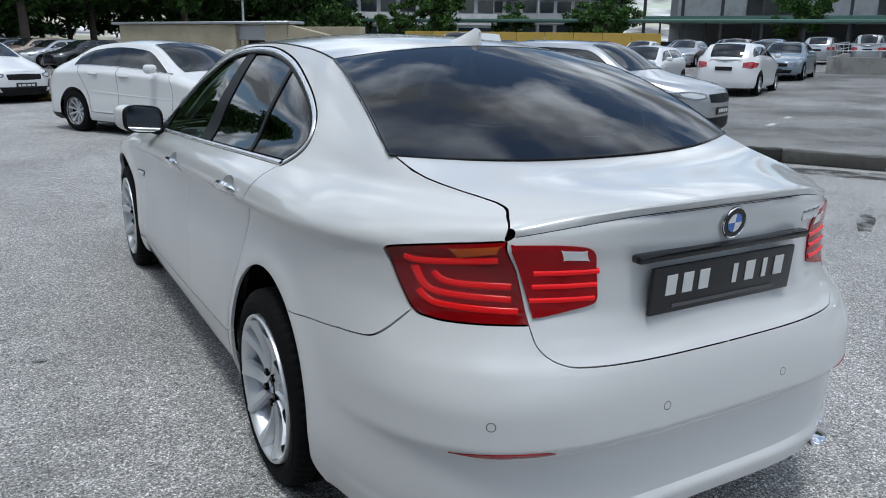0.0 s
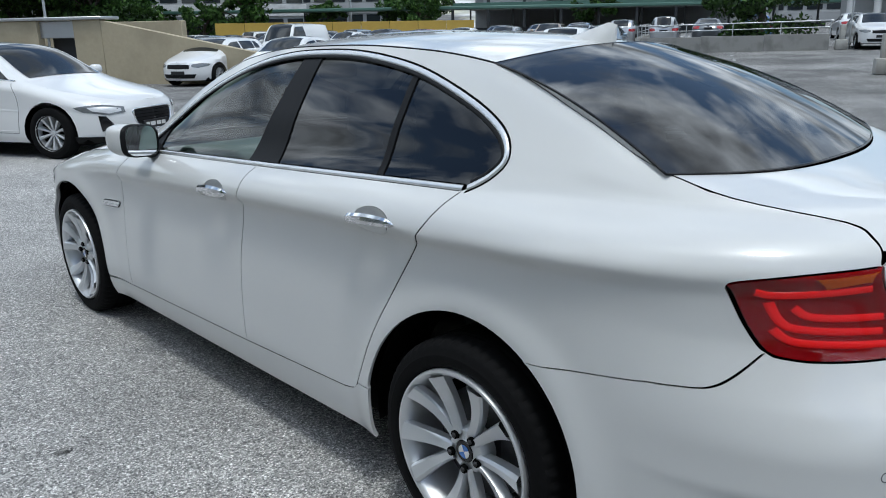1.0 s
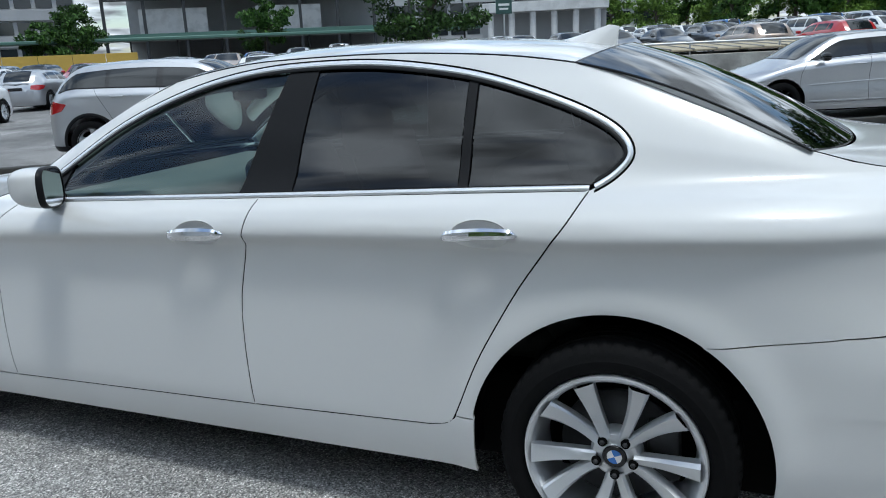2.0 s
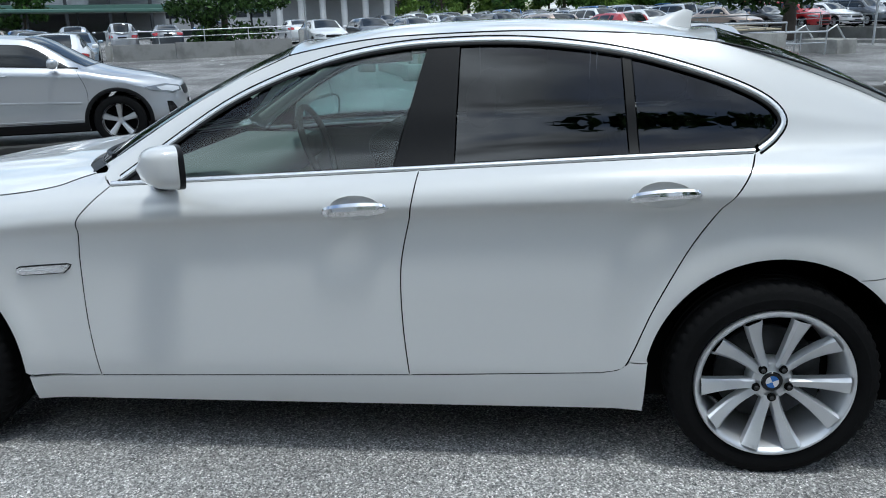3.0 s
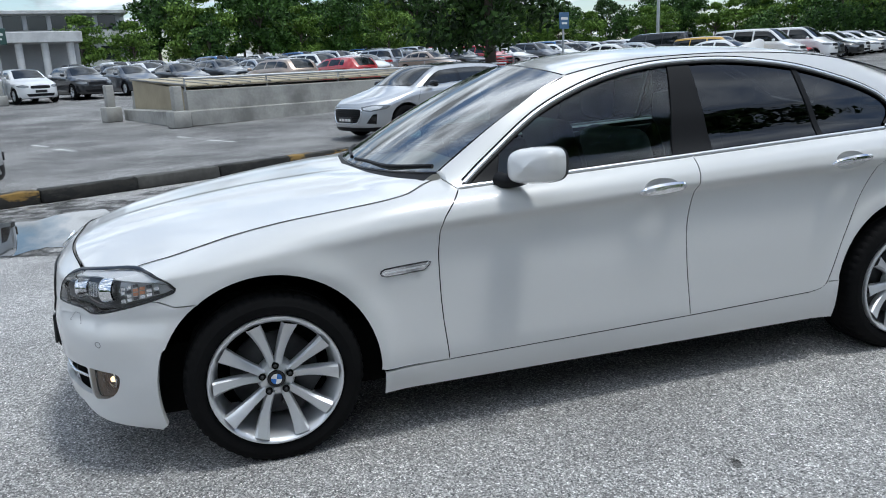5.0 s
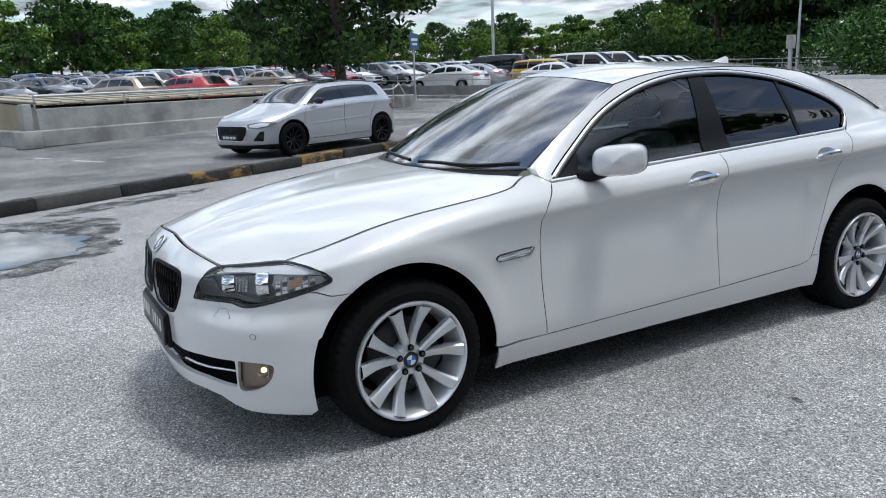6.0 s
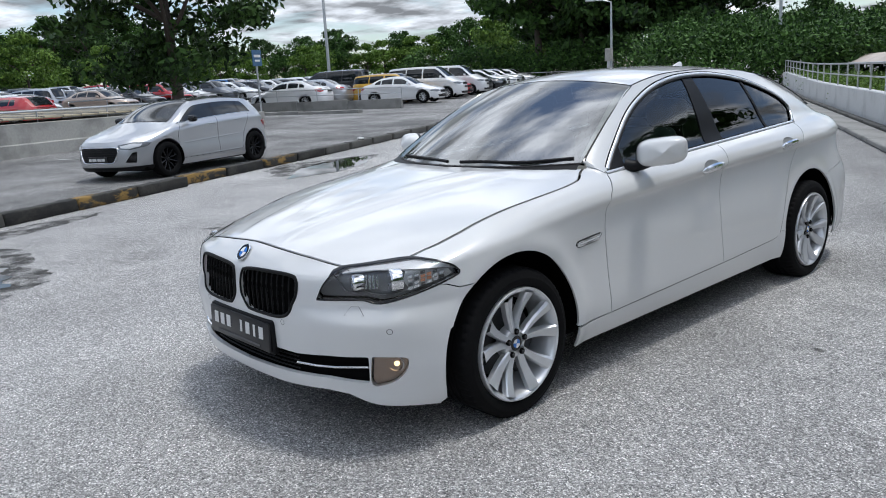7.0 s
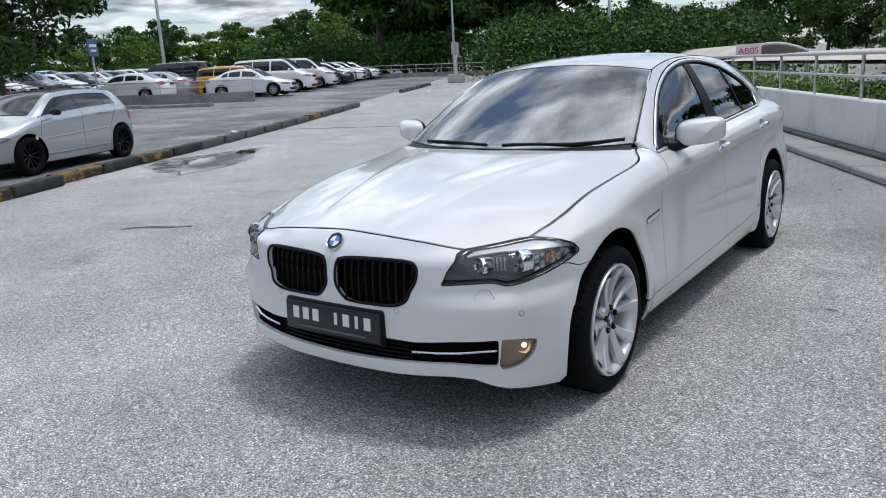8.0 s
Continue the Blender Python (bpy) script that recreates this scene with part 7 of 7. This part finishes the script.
        overlay("rear_valance", [(s0, low + 0.075), (cr - 0.3, low + 0.075), (yr - ra * 0.90, low + 0.085), (yr - ra * 0.90, low + 0.004), (cr - 0.3, low + 0.004), (s0, low + 0.004)], SATIN, one=True, rise=0.010)
    if grille == "hex":
        g0 = cf + (0.44 if shape == "hatch" else 0.56)
        hexa = [(s1, n - 0.085), (g0 + 0.01, n - 0.10), (g0, n - 0.20), (g0 + 0.12, n - 0.36), (s1, n - 0.365)]
        overlay("grille", hexa, SATIN, one=True, rise=0.004)
        rim_me = ribbon(surf, smooth_line(hexa, 60), 0.022, 0.016)
        part("grille_rim", joined(rim_me, mirrored(rim_me)), CHROME, car, "chrome grille surround")
        for k in range(6):
            zz = n - 0.125 - 0.04 * k
            left_end = np.interp(zz, [n - 0.36, n - 0.20, n - 0.10], [g0 + 0.12, g0, g0 + 0.01]) + 0.02
            bar = tube(on_surface(surf, [(t, zz) for t in np.linspace(left_end, s1, 8)], 0.008), 0.004, 4)
            part("grille_bar", joined(bar, mirrored(bar)), GLOSSBLACK, car)
    else:
        overlay("grille", [(cf + 0.46, n - 0.06), (s1, n - 0.05), (s1, n - 0.19), (cf + 0.52, n - 0.18)], SATIN, one=True, rise=0.004)
        overlay("lower_intake", [(cf + 0.28, low + 0.19), (s1, low + 0.19), (s1, low + 0.07), (cf + 0.36, low + 0.07)], SATIN, one=True, rise=0.004)
    part("number_plate", box(0.48, 0.02, 0.11, 0.004, 1, at=(0, half + 0.004, n - 0.36)), PLATE, car)
    part("number_plate", box(0.48, 0.02, 0.11, 0.004, 1, at=(0, -half - 0.004, 0.72 if shape != "sedan" else 0.78)), PLATE, car)
    if near:
        for dx, w in ((-0.15, 0.08), (-0.05, 0.08), (0.07, 0.10), (0.17, 0.06)):
            part("plate_bar", box(w, 0.004, 0.05, 0, at=(dx, half + 0.016, n - 0.33)), PLATEBAR, car)
        overlay("fog_housing", [(cf + 0.10, low + 0.34), (cf + 0.17, low + 0.33), (cf + 0.30, low + 0.16), (cf + 0.12, low + 0.145)], GLOSSBLACK, rise=0.006, st=0.02)
        zh = lambda yy: float(bz(yy)) - 0.10
        for yy in (F(q["pill"][0]) + 0.20, F(q["pill"][1]) + 0.16):
            hd = ribbon(surf, [(yy + 0.10, zh(yy)), (yy, zh(yy) + 0.004), (yy - 0.10, zh(yy) + 0.004)], 0.028, 0.022)
            for h in (hd, mirrored(hd)):
                part("door_handle", h, colour, car)
        for line in ([(F(q["cowl"]) - 0.12, q["belt"][0] + 0.01), (F(q["cowl"]) - 0.02, 0.75), (F(q["cowl"]) - 0.05, low + 0.12)], [(F(q["pill"][0]), float(bz(F(q["pill"][0]))) + 0.02), (F(q["pill"][0]) + 0.03, 0.7), (F(q["pill"][0]) + 0.02, low + 0.12)],
                     [(yr + 0.10, float(bz(yr)) + 0.03), (yr + 0.36, 0.66), (yr + 0.44, low + 0.14)], [(F(q["cowl"]) - 0.05, low + 0.12), (0.0, low + 0.125), (yr + 0.44, low + 0.14)]):
            g = tube(on_surface(surf, smooth_line(line, 24), 0.0), 0.0032, 4)
            for h in (g, mirrored(g)):
                part("door_gap", h, SHELL, car)
        for za, zb, width in ((0.60, 0.66, 0.030), (low + 0.145, low + 0.150, 0.020)):
            crease = ribbon(surf, [(yf - ra - 0.06, za), (0.0, (za + zb) / 2), (yr + ra + 0.06, zb)], width, 0.0025)
            for h in (crease, mirrored(crease)):
                part("side_crease", h, colour, car)
        rim_line = [(yy, float(bz(yy)) + 0.028) for yy in np.linspace(y_rear, y_front, 16)]
        g = ribbon(surf, rim_line, 0.014, 0.008)
        for h in (g, mirrored(g)):
            part("belt_strip", h, CHROME if not cladding else SATIN, car)
    if cladding:
        for yc in (yf, yr):
            arc_l = [(yc + (ra + 0.02) * math.cos(a), r + (ra + 0.02) * math.sin(a)) for a in np.linspace(-0.25, math.pi + 0.25, 30)]
            g = ribbon(surf, [(a, max(b, low + 0.01)) for a, b in arc_l], 0.055, 0.012)
            for h in (g, mirrored(g)):
                part("arch_cladding", h, SATIN, car)
        overlay("sill_cladding", [(yr + ra, low + 0.005), (yf - ra, low + 0.005), (yf - ra, low + 0.11), (yr + ra, low + 0.11)], SATIN, rise=0.012)
    if rim not in WHOLE_WHEELS:
        WHOLE_WHEELS[rim] = wheel_mesh(rim)
    for sx in (-1, 1):
        mb = box(0.19, 0.13, 0.13, 0.05, 3, at=(sx * (q["W"] / 2 + 0.06), F(q["cowl"]) - 0.38, q["belt"][0] + 0.045))
        part("door_mirror", mb, colour if roof is None else roof, car)
        for yc in (yf, yr):
            if not near:
                part("wheel", WHOLE_WHEELS[rim], None, car).matrix_basis = pose(sx * (q["W"] / 2 - 0.115), yc, r - 0.004, 0, 0, 0 if sx > 0 else 180) @ Matrix.Diagonal((0.85, r, r, 1))
                continue
            whl = new("wheel", None)
            whl.empty_display_size = 0.1
            whl.parent = car
            whl.matrix_basis = pose(sx * (q["W"] / 2 - 0.115), yc, r - 0.004, 0, 0, 0 if sx > 0 else 180) @ Matrix.Diagonal((0.85, r, r, 1))
            part("tyre", FAR_TYRE, RUBBER, whl)
            part("rim", RIMS[rim] if rim_mat is None else DARK_RIM, rim_mat or ALLOY, whl)
            part("well", WELL, SHELL, whl)
    under = box(q["W"] - 0.22, q["L"] - 0.75, 0.30, 0.04, 1, at=(0, 0, low - 0.03))
    part("underbody", under, SHELL, car)
    return car


K, PP = (0.468, -0.884), (0.884, 0.468)


def spot(a, b, heading, z=0.0):
    """A pose at a metres across and b metres along the car park, with the nose towards +k, -k, +p or -p."""
    x, y = a * PP[0] + b * K[0], a * PP[1] + b * K[1]
    d = {"k": K, "-k": (-K[0], -K[1]), "p": PP, "-p": (-PP[0], -PP[1])}[heading]
    return up(pose(x, y, z, 0, 0, math.degrees(math.atan2(-d[0], d[1]))))


# the nearer cars, each of its own make
i30 = make_car("hatchback_car", "hatch", SILVER, "silver hatchback with a black roof and black wheels beside the kerb", near=True, rim="ten", rim_mat=BLACKALLOY, roof=GLOSSBLACK, grille="hex")
gla = make_car("compact_suv", "suv", SILVER, "silver compact suv with black wheel-arch cladding and silver wheels", near=True, rim="five", cladding=True)
m6 = make_car("white_saloon", "sedan", WHITEPAINT, "white parked saloon with silver wheels and a black grille", near=True, rim="ten", grille="hex")


def stand(car, shape, foot, heading, side):
    """Stands a car with the outer foot of one front wheel (side -1 left, 1 right) on a point, nose along heading degrees from +y to the right."""
    q = SHAPES[shape]
    h = radians(heading)
    d, rt = Vector((math.sin(h), math.cos(h), 0)), Vector((math.cos(h), -math.sin(h), 0))
    c = Vector((*foot, 0)) - d * (q["L"] / 2 - q["fo"]) - rt * (side * (q["W"] / 2 - 0.02))
    car.matrix_basis = up(pose(c.x, c.y, 0, 0, 0, -heading))


stand(i30, "hatch", (11.30, -0.72), -23.6, -1)
stand(gla, "suv", (6.85, 6.35), 158.0, 1)
stand(m6, "sedan", (0.82, 9.05), 151.0, 1)

FAR = {}


def far_car(kind, colour, m):
    """A copy of a far car of a kind and colour, built when first wanted."""
    key = (kind, colour.name)
    if key not in FAR:
        word = {"sedan": "saloon", "hatch": "hatchback", "suv": "suv", "wagon": "people carrier", "van": "panel van", "minibus": "tall minibus"}[kind]
        tone = colour.name.replace(" paint", "").replace("plain ", "").replace(" metallic", "")
        FAR[key] = make_car(f"parked_{word.replace(' ', '_')}", kind, colour, f"{tone} {word} parked on the car park asphalt", rim=("ten" if kind != "suv" else "five"), m=m, group="parked cars")
        return FAR[key]
    return copy_thing(FAR[key], m)


rng = random.Random(7)
COLOURS = [WHITEPAINT] * 7 + [SILVER] * 4 + [GREYPAINT] * 4 + [BLACKPAINT] * 4 + [BLUEGREY, REDPAINT, BEIGEPAINT, BLUEPAINT]
KINDS = ["sedan"] * 4 + ["hatch"] * 3 + ["suv"] * 3 + ["wagon"] * 2


def row(a, b0, b1, heading, skip=(), pitch=2.6, chance=0.93):
    b = b0
    while b < b1:
        kind, colour, full = rng.choice(KINDS), rng.choice(COLOURS), rng.random() < chance
        if full and not any(s0 <= b <= s1 for s0, s1 in skip):
            far_car(kind, colour, spot(a + rng.uniform(-0.25, 0.25), b + rng.uniform(-0.1, 0.1), heading) @ pose(0, 0, 0, 0, 0, rng.uniform(-1.5, 1.5)))
        b += pitch


# cars that can be told apart
far_car("suv", WHITEPAINT, spot(23.3, -4.0, "p"))
far_car("hatch", WHITEPAINT, spot(22.2, -6.7, "-p"))
far_car("sedan", BLUEGREY, spot(32.0, -4.0, "-p"))
far_car("sedan", SILVER, spot(38.5, -6.0, "-p"))
far_car("hatch", WHITEPAINT, spot(19.6, -15.0, "-p"))
far_car("sedan", WHITEPAINT, spot(19.8, -12.3, "-p"))
far_car("van", WHITEPAINT, spot(29.5, -17.5, "-p"))
# facing the lane beyond the ramp cover
for i, (kind, colour) in enumerate((("suv", WHITEPAINT), ("suv", BLACKPAINT), ("hatch", GREYPAINT), ("sedan", BLACKPAINT), ("suv", GREYPAINT), ("sedan", SILVER))):
    far_car(kind, colour, spot(37.2 + 0.15 * (i % 3), 7.3 + 2.55 * i, "-p"))
far_car("suv", BEIGEPAINT, spot(26.4, 13.9, "p"))
far_car("hatch", REDPAINT, spot(26.7, 17.4, "p"))
far_car("wagon", WHITEPAINT, spot(34.0, 21.5, "-p"))
# the row beyond the parapet
far_car("sedan", WHITEPAINT, spot(16.1, 33.4, "-p"))
far_car("wagon", YELLOWPAINT, spot(17.6, 35.3, "-p"))
for i, (kind, colour) in enumerate((("minibus", WHITEPAINT), ("hatch", REDPAINT), ("minibus", WHITEPAINT), ("suv", GREYPAINT), ("sedan", BLACKPAINT), ("suv", WHITEPAINT), ("hatch", WHITEPAINT), ("suv", SILVER), ("sedan", WHITEPAINT), ("hatch", SILVER))):
    far_car(kind, colour, spot(16.2 + 0.2 * (i % 2), 37.5 + 2.3 * i, "-p"))
for i, (kind, colour) in enumerate((("sedan", WHITEPAINT), ("sedan", SILVER), ("minibus", BLACKPAINT), ("hatch", WHITEPAINT))):
    far_car(kind, colour, spot(22.0, 31.6 + 2.5 * i, "p"))
# the two on the first lane, seen over the mirror
two = make_car("white_people_carrier", "hatch", WHITEPAINT, "white people carrier with kidney grille behind a painted kerb", near=True, rim="ten")
stand(two, "hatch", (-2.2, 18.4), 151.0, 1)
# rows
row(22.5, -60, -19, "-p", skip=((-34, -16),))
row(28.5, -60, -8, "p", skip=((-19.5, -15),))
row(43.0, -50, -8, "-p")
row(49.0, -36, 10, "p", chance=0.8)
row(22.0, 41.6, 60, "p")
row(33.5, 24.5, 62, "-p")
row(39.0, 24.5, 62, "p")
row(49.0, 16, 70, "-p")
row(55.0, 16, 70, "p", chance=0.7)
row(66.0, 20, 80, "-p", chance=0.7)
row(9.8, -60, -22, "k", pitch=6.0)
row(1.5, -60, -30, "-p", pitch=2.7)


# ---- trees, hedges and weeds ----
def leaf_material(name, dark, light):
    m, nt3, bs = shader(name)
    info = nt3.nodes.new("ShaderNodeNewGeometry")
    mix = nt3.nodes.new("ShaderNodeMix")
    mix.data_type = "RGBA"
    mix.inputs[6].default_value, mix.inputs[7].default_value = (*dark, 1), (*light, 1)
    nt3.links.new(info.outputs["Random Per Island"], mix.inputs[0])
    nt3.links.new(mix.outputs[2], bs.inputs["Base Color"])
    bs.inputs["Roughness"].default_value = 0.6
    bs.inputs["Specular IOR Level"].default_value = 0.2
    bs.inputs["Subsurface Weight"].default_value = 0.0
    return m


LEAF_DARK = leaf_material("dark green leaves", (0.006, 0.016, 0.005), (0.065, 0.130, 0.030))
LEAF_MID = leaf_material("mid green leaves", (0.009, 0.028, 0.007), (0.085, 0.175, 0.036))
LEAF_LIGHT = leaf_material("fresh green leaves", (0.030, 0.070, 0.010), (0.20, 0.32, 0.058))
BARK = plain("grey brown bark", (0.10, 0.08, 0.065), 0.9, grain=0.4, scale=14, bump=0.6, wear=0.3)
trng = np.random.default_rng(11)


def leaves(centres, spread, count, size, flat=0.6):
    """Many small leaf clumps round centres, in one mesh: each a bent four-cornered leaf."""
    n = len(centres) * count
    c = np.repeat(np.array(centres, float), count, 0)
    sp = np.repeat(np.broadcast_to(np.asarray(spread, float), (len(centres),)), count)
    d = trng.normal(size=(n, 3))
    d /= np.linalg.norm(d, axis=1)[:, None]
    d *= (trng.random(n) ** 0.45)[:, None]
    d[:, 2] *= flat
    p = c + d * sp[:, None]
    a = trng.normal(size=(n, 3))
    a /= np.linalg.norm(a, axis=1)[:, None]
    bvec = np.cross(a, trng.normal(size=(n, 3)))
    bvec /= np.linalg.norm(bvec, axis=1)[:, None]
    s = size * trng.uniform(0.6, 1.4, n)[:, None]
    nrm = np.cross(a, bvec)
    V = np.stack([p - a * s, p - bvec * s * 0.45 + nrm * s * 0.15, p + a * s, p + bvec * s * 0.45 + nrm * s * 0.15], 1)
    F = np.arange(4 * n).reshape(n, 4)
    me = bpy.data.meshes.new("leaves")
    me.vertices.add(4 * n)
    me.vertices.foreach_set("co", V.reshape(-1))
    me.loops.add(4 * n)
    me.loops.foreach_set("vertex_index", F.reshape(-1).astype(np.int32))
    me.polygons.add(n)
    me.polygons.foreach_set("loop_start", np.arange(0, 4 * n, 4, dtype=np.int32))
    me.update(calc_edges=True)
    return me


def tree_thing(height, radius, low, material, seed, count=60, clumps=46, size=0.26, label=""):
    """A tapered trunk with limbs and a ragged crown of small leaves."""
    r = np.random.default_rng(seed)
    tree = thing("tree", label or "leafy tree with a rough trunk beyond the car park", "tree", group="trees")
    lean = r.normal(size=2) * 0.25
    bits = [tube(smooth_line([(0, 0, -0.1), (lean[0] * 0.3, lean[1] * 0.3, height * 0.3), (lean[0], lean[1], height * 0.72)], 10), np.linspace(height * 0.026, height * 0.010, 11), 8)]
    centres, spreads = [], []
    for i in range(9):
        a, e = r.uniform(0, 2 * np.pi), r.uniform(0.25, 1.0)
        z0 = height * r.uniform(0.28, 0.6)
        tip = np.array([math.cos(a) * radius * e, math.sin(a) * radius * e, z0 + height * r.uniform(0.12, 0.32)])
        mid = np.array([tip[0] * 0.5, tip[1] * 0.5, (z0 + tip[2]) / 2 + 0.2])
        bits.append(tube(smooth_line([(lean[0] * 0.5, lean[1] * 0.5, z0), mid, tip], 8), np.linspace(height * 0.011, height * 0.003, 9), 6))
        centres.append(tip)
        spreads.append(radius * r.uniform(0.25, 0.42))
    for i in range(clumps):
        a, q = r.uniform(0, 2 * np.pi), math.sqrt(r.random())
        t = r.random()
        z = low + (height - low) * t
        k = math.sin(math.pi * (0.16 + 0.80 * t)) ** 0.7
        centres.append((math.cos(a) * radius * q * k, math.sin(a) * radius * q * k, z))
        spreads.append(radius * r.uniform(0.16, 0.34))
    part("trunk", joined(*bits, angle=50), BARK, tree)
    part("crown", leaves(centres, spreads, count, size), material, tree)
    return tree


def moved(tree, x, y, turn=0.0, s=1.0):
    tree.matrix_basis = up(pose(x, y, 0, 0, 0, turn)) @ Matrix.Diagonal((s, s, s, 1))


def tree_copy(tree, x, y, turn, s):
    c = copy_thing(tree, pose(x, y, 0, 0, 0, turn))
    c.matrix_basis = up(pose(x, y, 0, 0, 0, turn)) @ Matrix.Diagonal((s, s, s, 1))
    return c


t_big = tree_thing(14.5, 6.0, 2.2, LEAF_DARK, 1, 150, 80, 0.24, "large dark-leaved tree hanging low over the cars")
moved(t_big, 33.8, -11.0, 0, 0.82)
t_wall = tree_thing(9.0, 3.6, 0.6, LEAF_DARK, 2, 170, 60, 0.15, "dense dark tree behind the low wall")
moved(t_wall, 36.5, 16.2, 0, 0.9)
kinds = [tree_thing(11, 4.6, 2.4, LEAF_DARK, 21, 100, 60, 0.26), tree_thing(10, 4.8, 1.8, LEAF_MID, 22, 100, 60, 0.26), tree_thing(8, 3.6, 1.2, LEAF_LIGHT, 23, 100, 50, 0.22),
         tree_thing(13, 5.4, 3.4, LEAF_MID, 24, 110, 64, 0.28), tree_thing(6.0, 2.3, 1.4, LEAF_MID, 25, 80, 34, 0.2)]
for i, tr in enumerate(kinds):
    moved(tr, -60 - 9 * i, -60)
tr2 = random.Random(5)


def wood(deg0, deg1, d0, d1, n, choose, s0=0.8, s1=1.25):
    for i in range(n):
        h = radians(deg0 + (deg1 - deg0) * (i + tr2.uniform(0.1, 0.9)) / n)
        d = tr2.uniform(d0, d1)
        tree_copy(kinds[tr2.choice(choose)], -3 + d * math.sin(h), 3 + d * math.cos(h), tr2.uniform(0, 360), tr2.uniform(s0, s1))


wood(95, 113, 112, 130, 12, (0, 1, 3, 1), 0.8, 1.1)
wood(113, 123, 118, 140, 6, (0, 1, 3, 1), 0.55, 0.8)
wood(133, 146, 118, 140, 7, (0, 1, 3, 1), 0.5, 0.74)
wood(122, 133, 105, 125, 9, (2, 1, 2), 0.55, 0.78)
wood(98, 122, 95, 112, 9, (2, 2, 1, 4), 0.55, 0.78)
wood(134, 140, 95, 112, 3, (2, 2, 1, 4), 0.6, 0.9)
wood(138, 152, 66, 76, 9, (0, 0, 3, 0), 0.95, 1.3)
wood(153, 178, 62, 80, 11, (1, 0, 2, 1), 0.5, 0.72)
wood(86, 104, 88, 104, 7, (2, 1, 2), 0.8, 1.05)
wood(2, 24, 60, 84, 14, (0, 1, 3), 0.8, 1.2)
wood(18, 44, 70, 78, 5, (4, 4, 1), 0.7, 0.95)
wood(-30, 4, 48, 80, 16, (0, 1, 3), 0.9, 1.3)
wood(176, 330, 42, 60, 30, (0, 1, 3), 0.8, 1.15)
for x, y, k, s in ((-12.5, -4.6, 3, 0.95), (-13.0, -10.5, 0, 1.2), (-13.5, -17.0, 3, 1.05), (-14.0, 3.6, 2, 1.15), (-15.0, 8.5, 1, 0.9), (-19, 15, 0, 0.9)):
    tree_copy(kinds[k], x, y, tr2.uniform(0, 360), s)
for x, y, k, s in ((33, 60, 4, 1.3), (22.5, 66, 1, 0.75), (62, 44, 4, 1.1), (47, 53, 4, 0.9), (56, 62, 0, 0.6), (80, 14, 2, 0.7), (76, 9, 2, 0.6), (74, 2, 4, 0.9), (86, 4, 2, 0.8)):
    tree_copy(kinds[k], x, y, tr2.uniform(0, 360), s)

# the planted bank beyond the far end, and a bushy hedge on it
bank = thing("hedge_bank", "dense green hedge on a bank beyond the car park", "hedge", kind="stuff")
cents, spr = [], []
hr = np.random.default_rng(8)
for i in range(250):
    b = 44.4 + 17 * hr.random() ** 1.3
    a = -15 + 20 * hr.random()
    p = PX * a + KX * b
    h = (0.2 + 2.1 * hr.random() if b < 47 else 1.7 + (b - 46) * 0.14 + hr.random() * 0.7)
    cents.append((p.x, p.y, h + rise(p.x, p.y)))
    spr.append(0.9 + hr.random() * 0.9)
for i in range(90):
    b, a = 61.5 + 3 * hr.random(), 4 + 24 * hr.random()
    p = PX * a + KX * b
    cents.append((p.x, p.y, 0.4 + 2.4 * hr.random() + rise(p.x, p.y)))
    spr.append(0.9 + hr.random() * 0.9)
part("hedge", leaves(cents, spr, 210, 0.15, 0.85), LEAF_MID, bank)
cents, spr = [], []
for i in range(110):
    b, a = hr.uniform(-6, 44), hr.uniform(-23, -19)
    p = PX * a + KX * b
    cents.append((p.x, p.y, hr.uniform(0.3, 3.2)))
    spr.append(hr.uniform(0.8, 1.7))
part("side_hedge", leaves(cents, spr, 130, 0.17, 0.8), LEAF_LIGHT, bank)
weeds = thing("weeds", "weeds and shrubs behind the white parapet railing", "plants", kind="stuff")
cents = [((PX * a + KX * b).x, (PX * a + KX * b).y, hr.uniform(0.25, 0.75)) for a, b in zip(hr.uniform(-5.2, -3.9, 330), hr.uniform(-8, 42, 330))]
part("shrub", leaves(cents, 0.55, 110, 0.038, 0.9), LEAF_LIGHT, weeds)
lawn = part("lawn", sheet(np.array([[(0, 0, 0), (0, 1, 0)], [(1, 0, 0), (1, 1, 0)]], float) * (120, 14, 1) + (-40, 0, 0.05)), plain("short grass", (0.10, 0.16, 0.04), 0.9, grain=0.4, scale=3, bump=0.4))
lawn.matrix_basis = bearing(104, 86, 0.3)
tagged(lawn, "strip of short green grass beyond the cars", "grass", kind="structure")
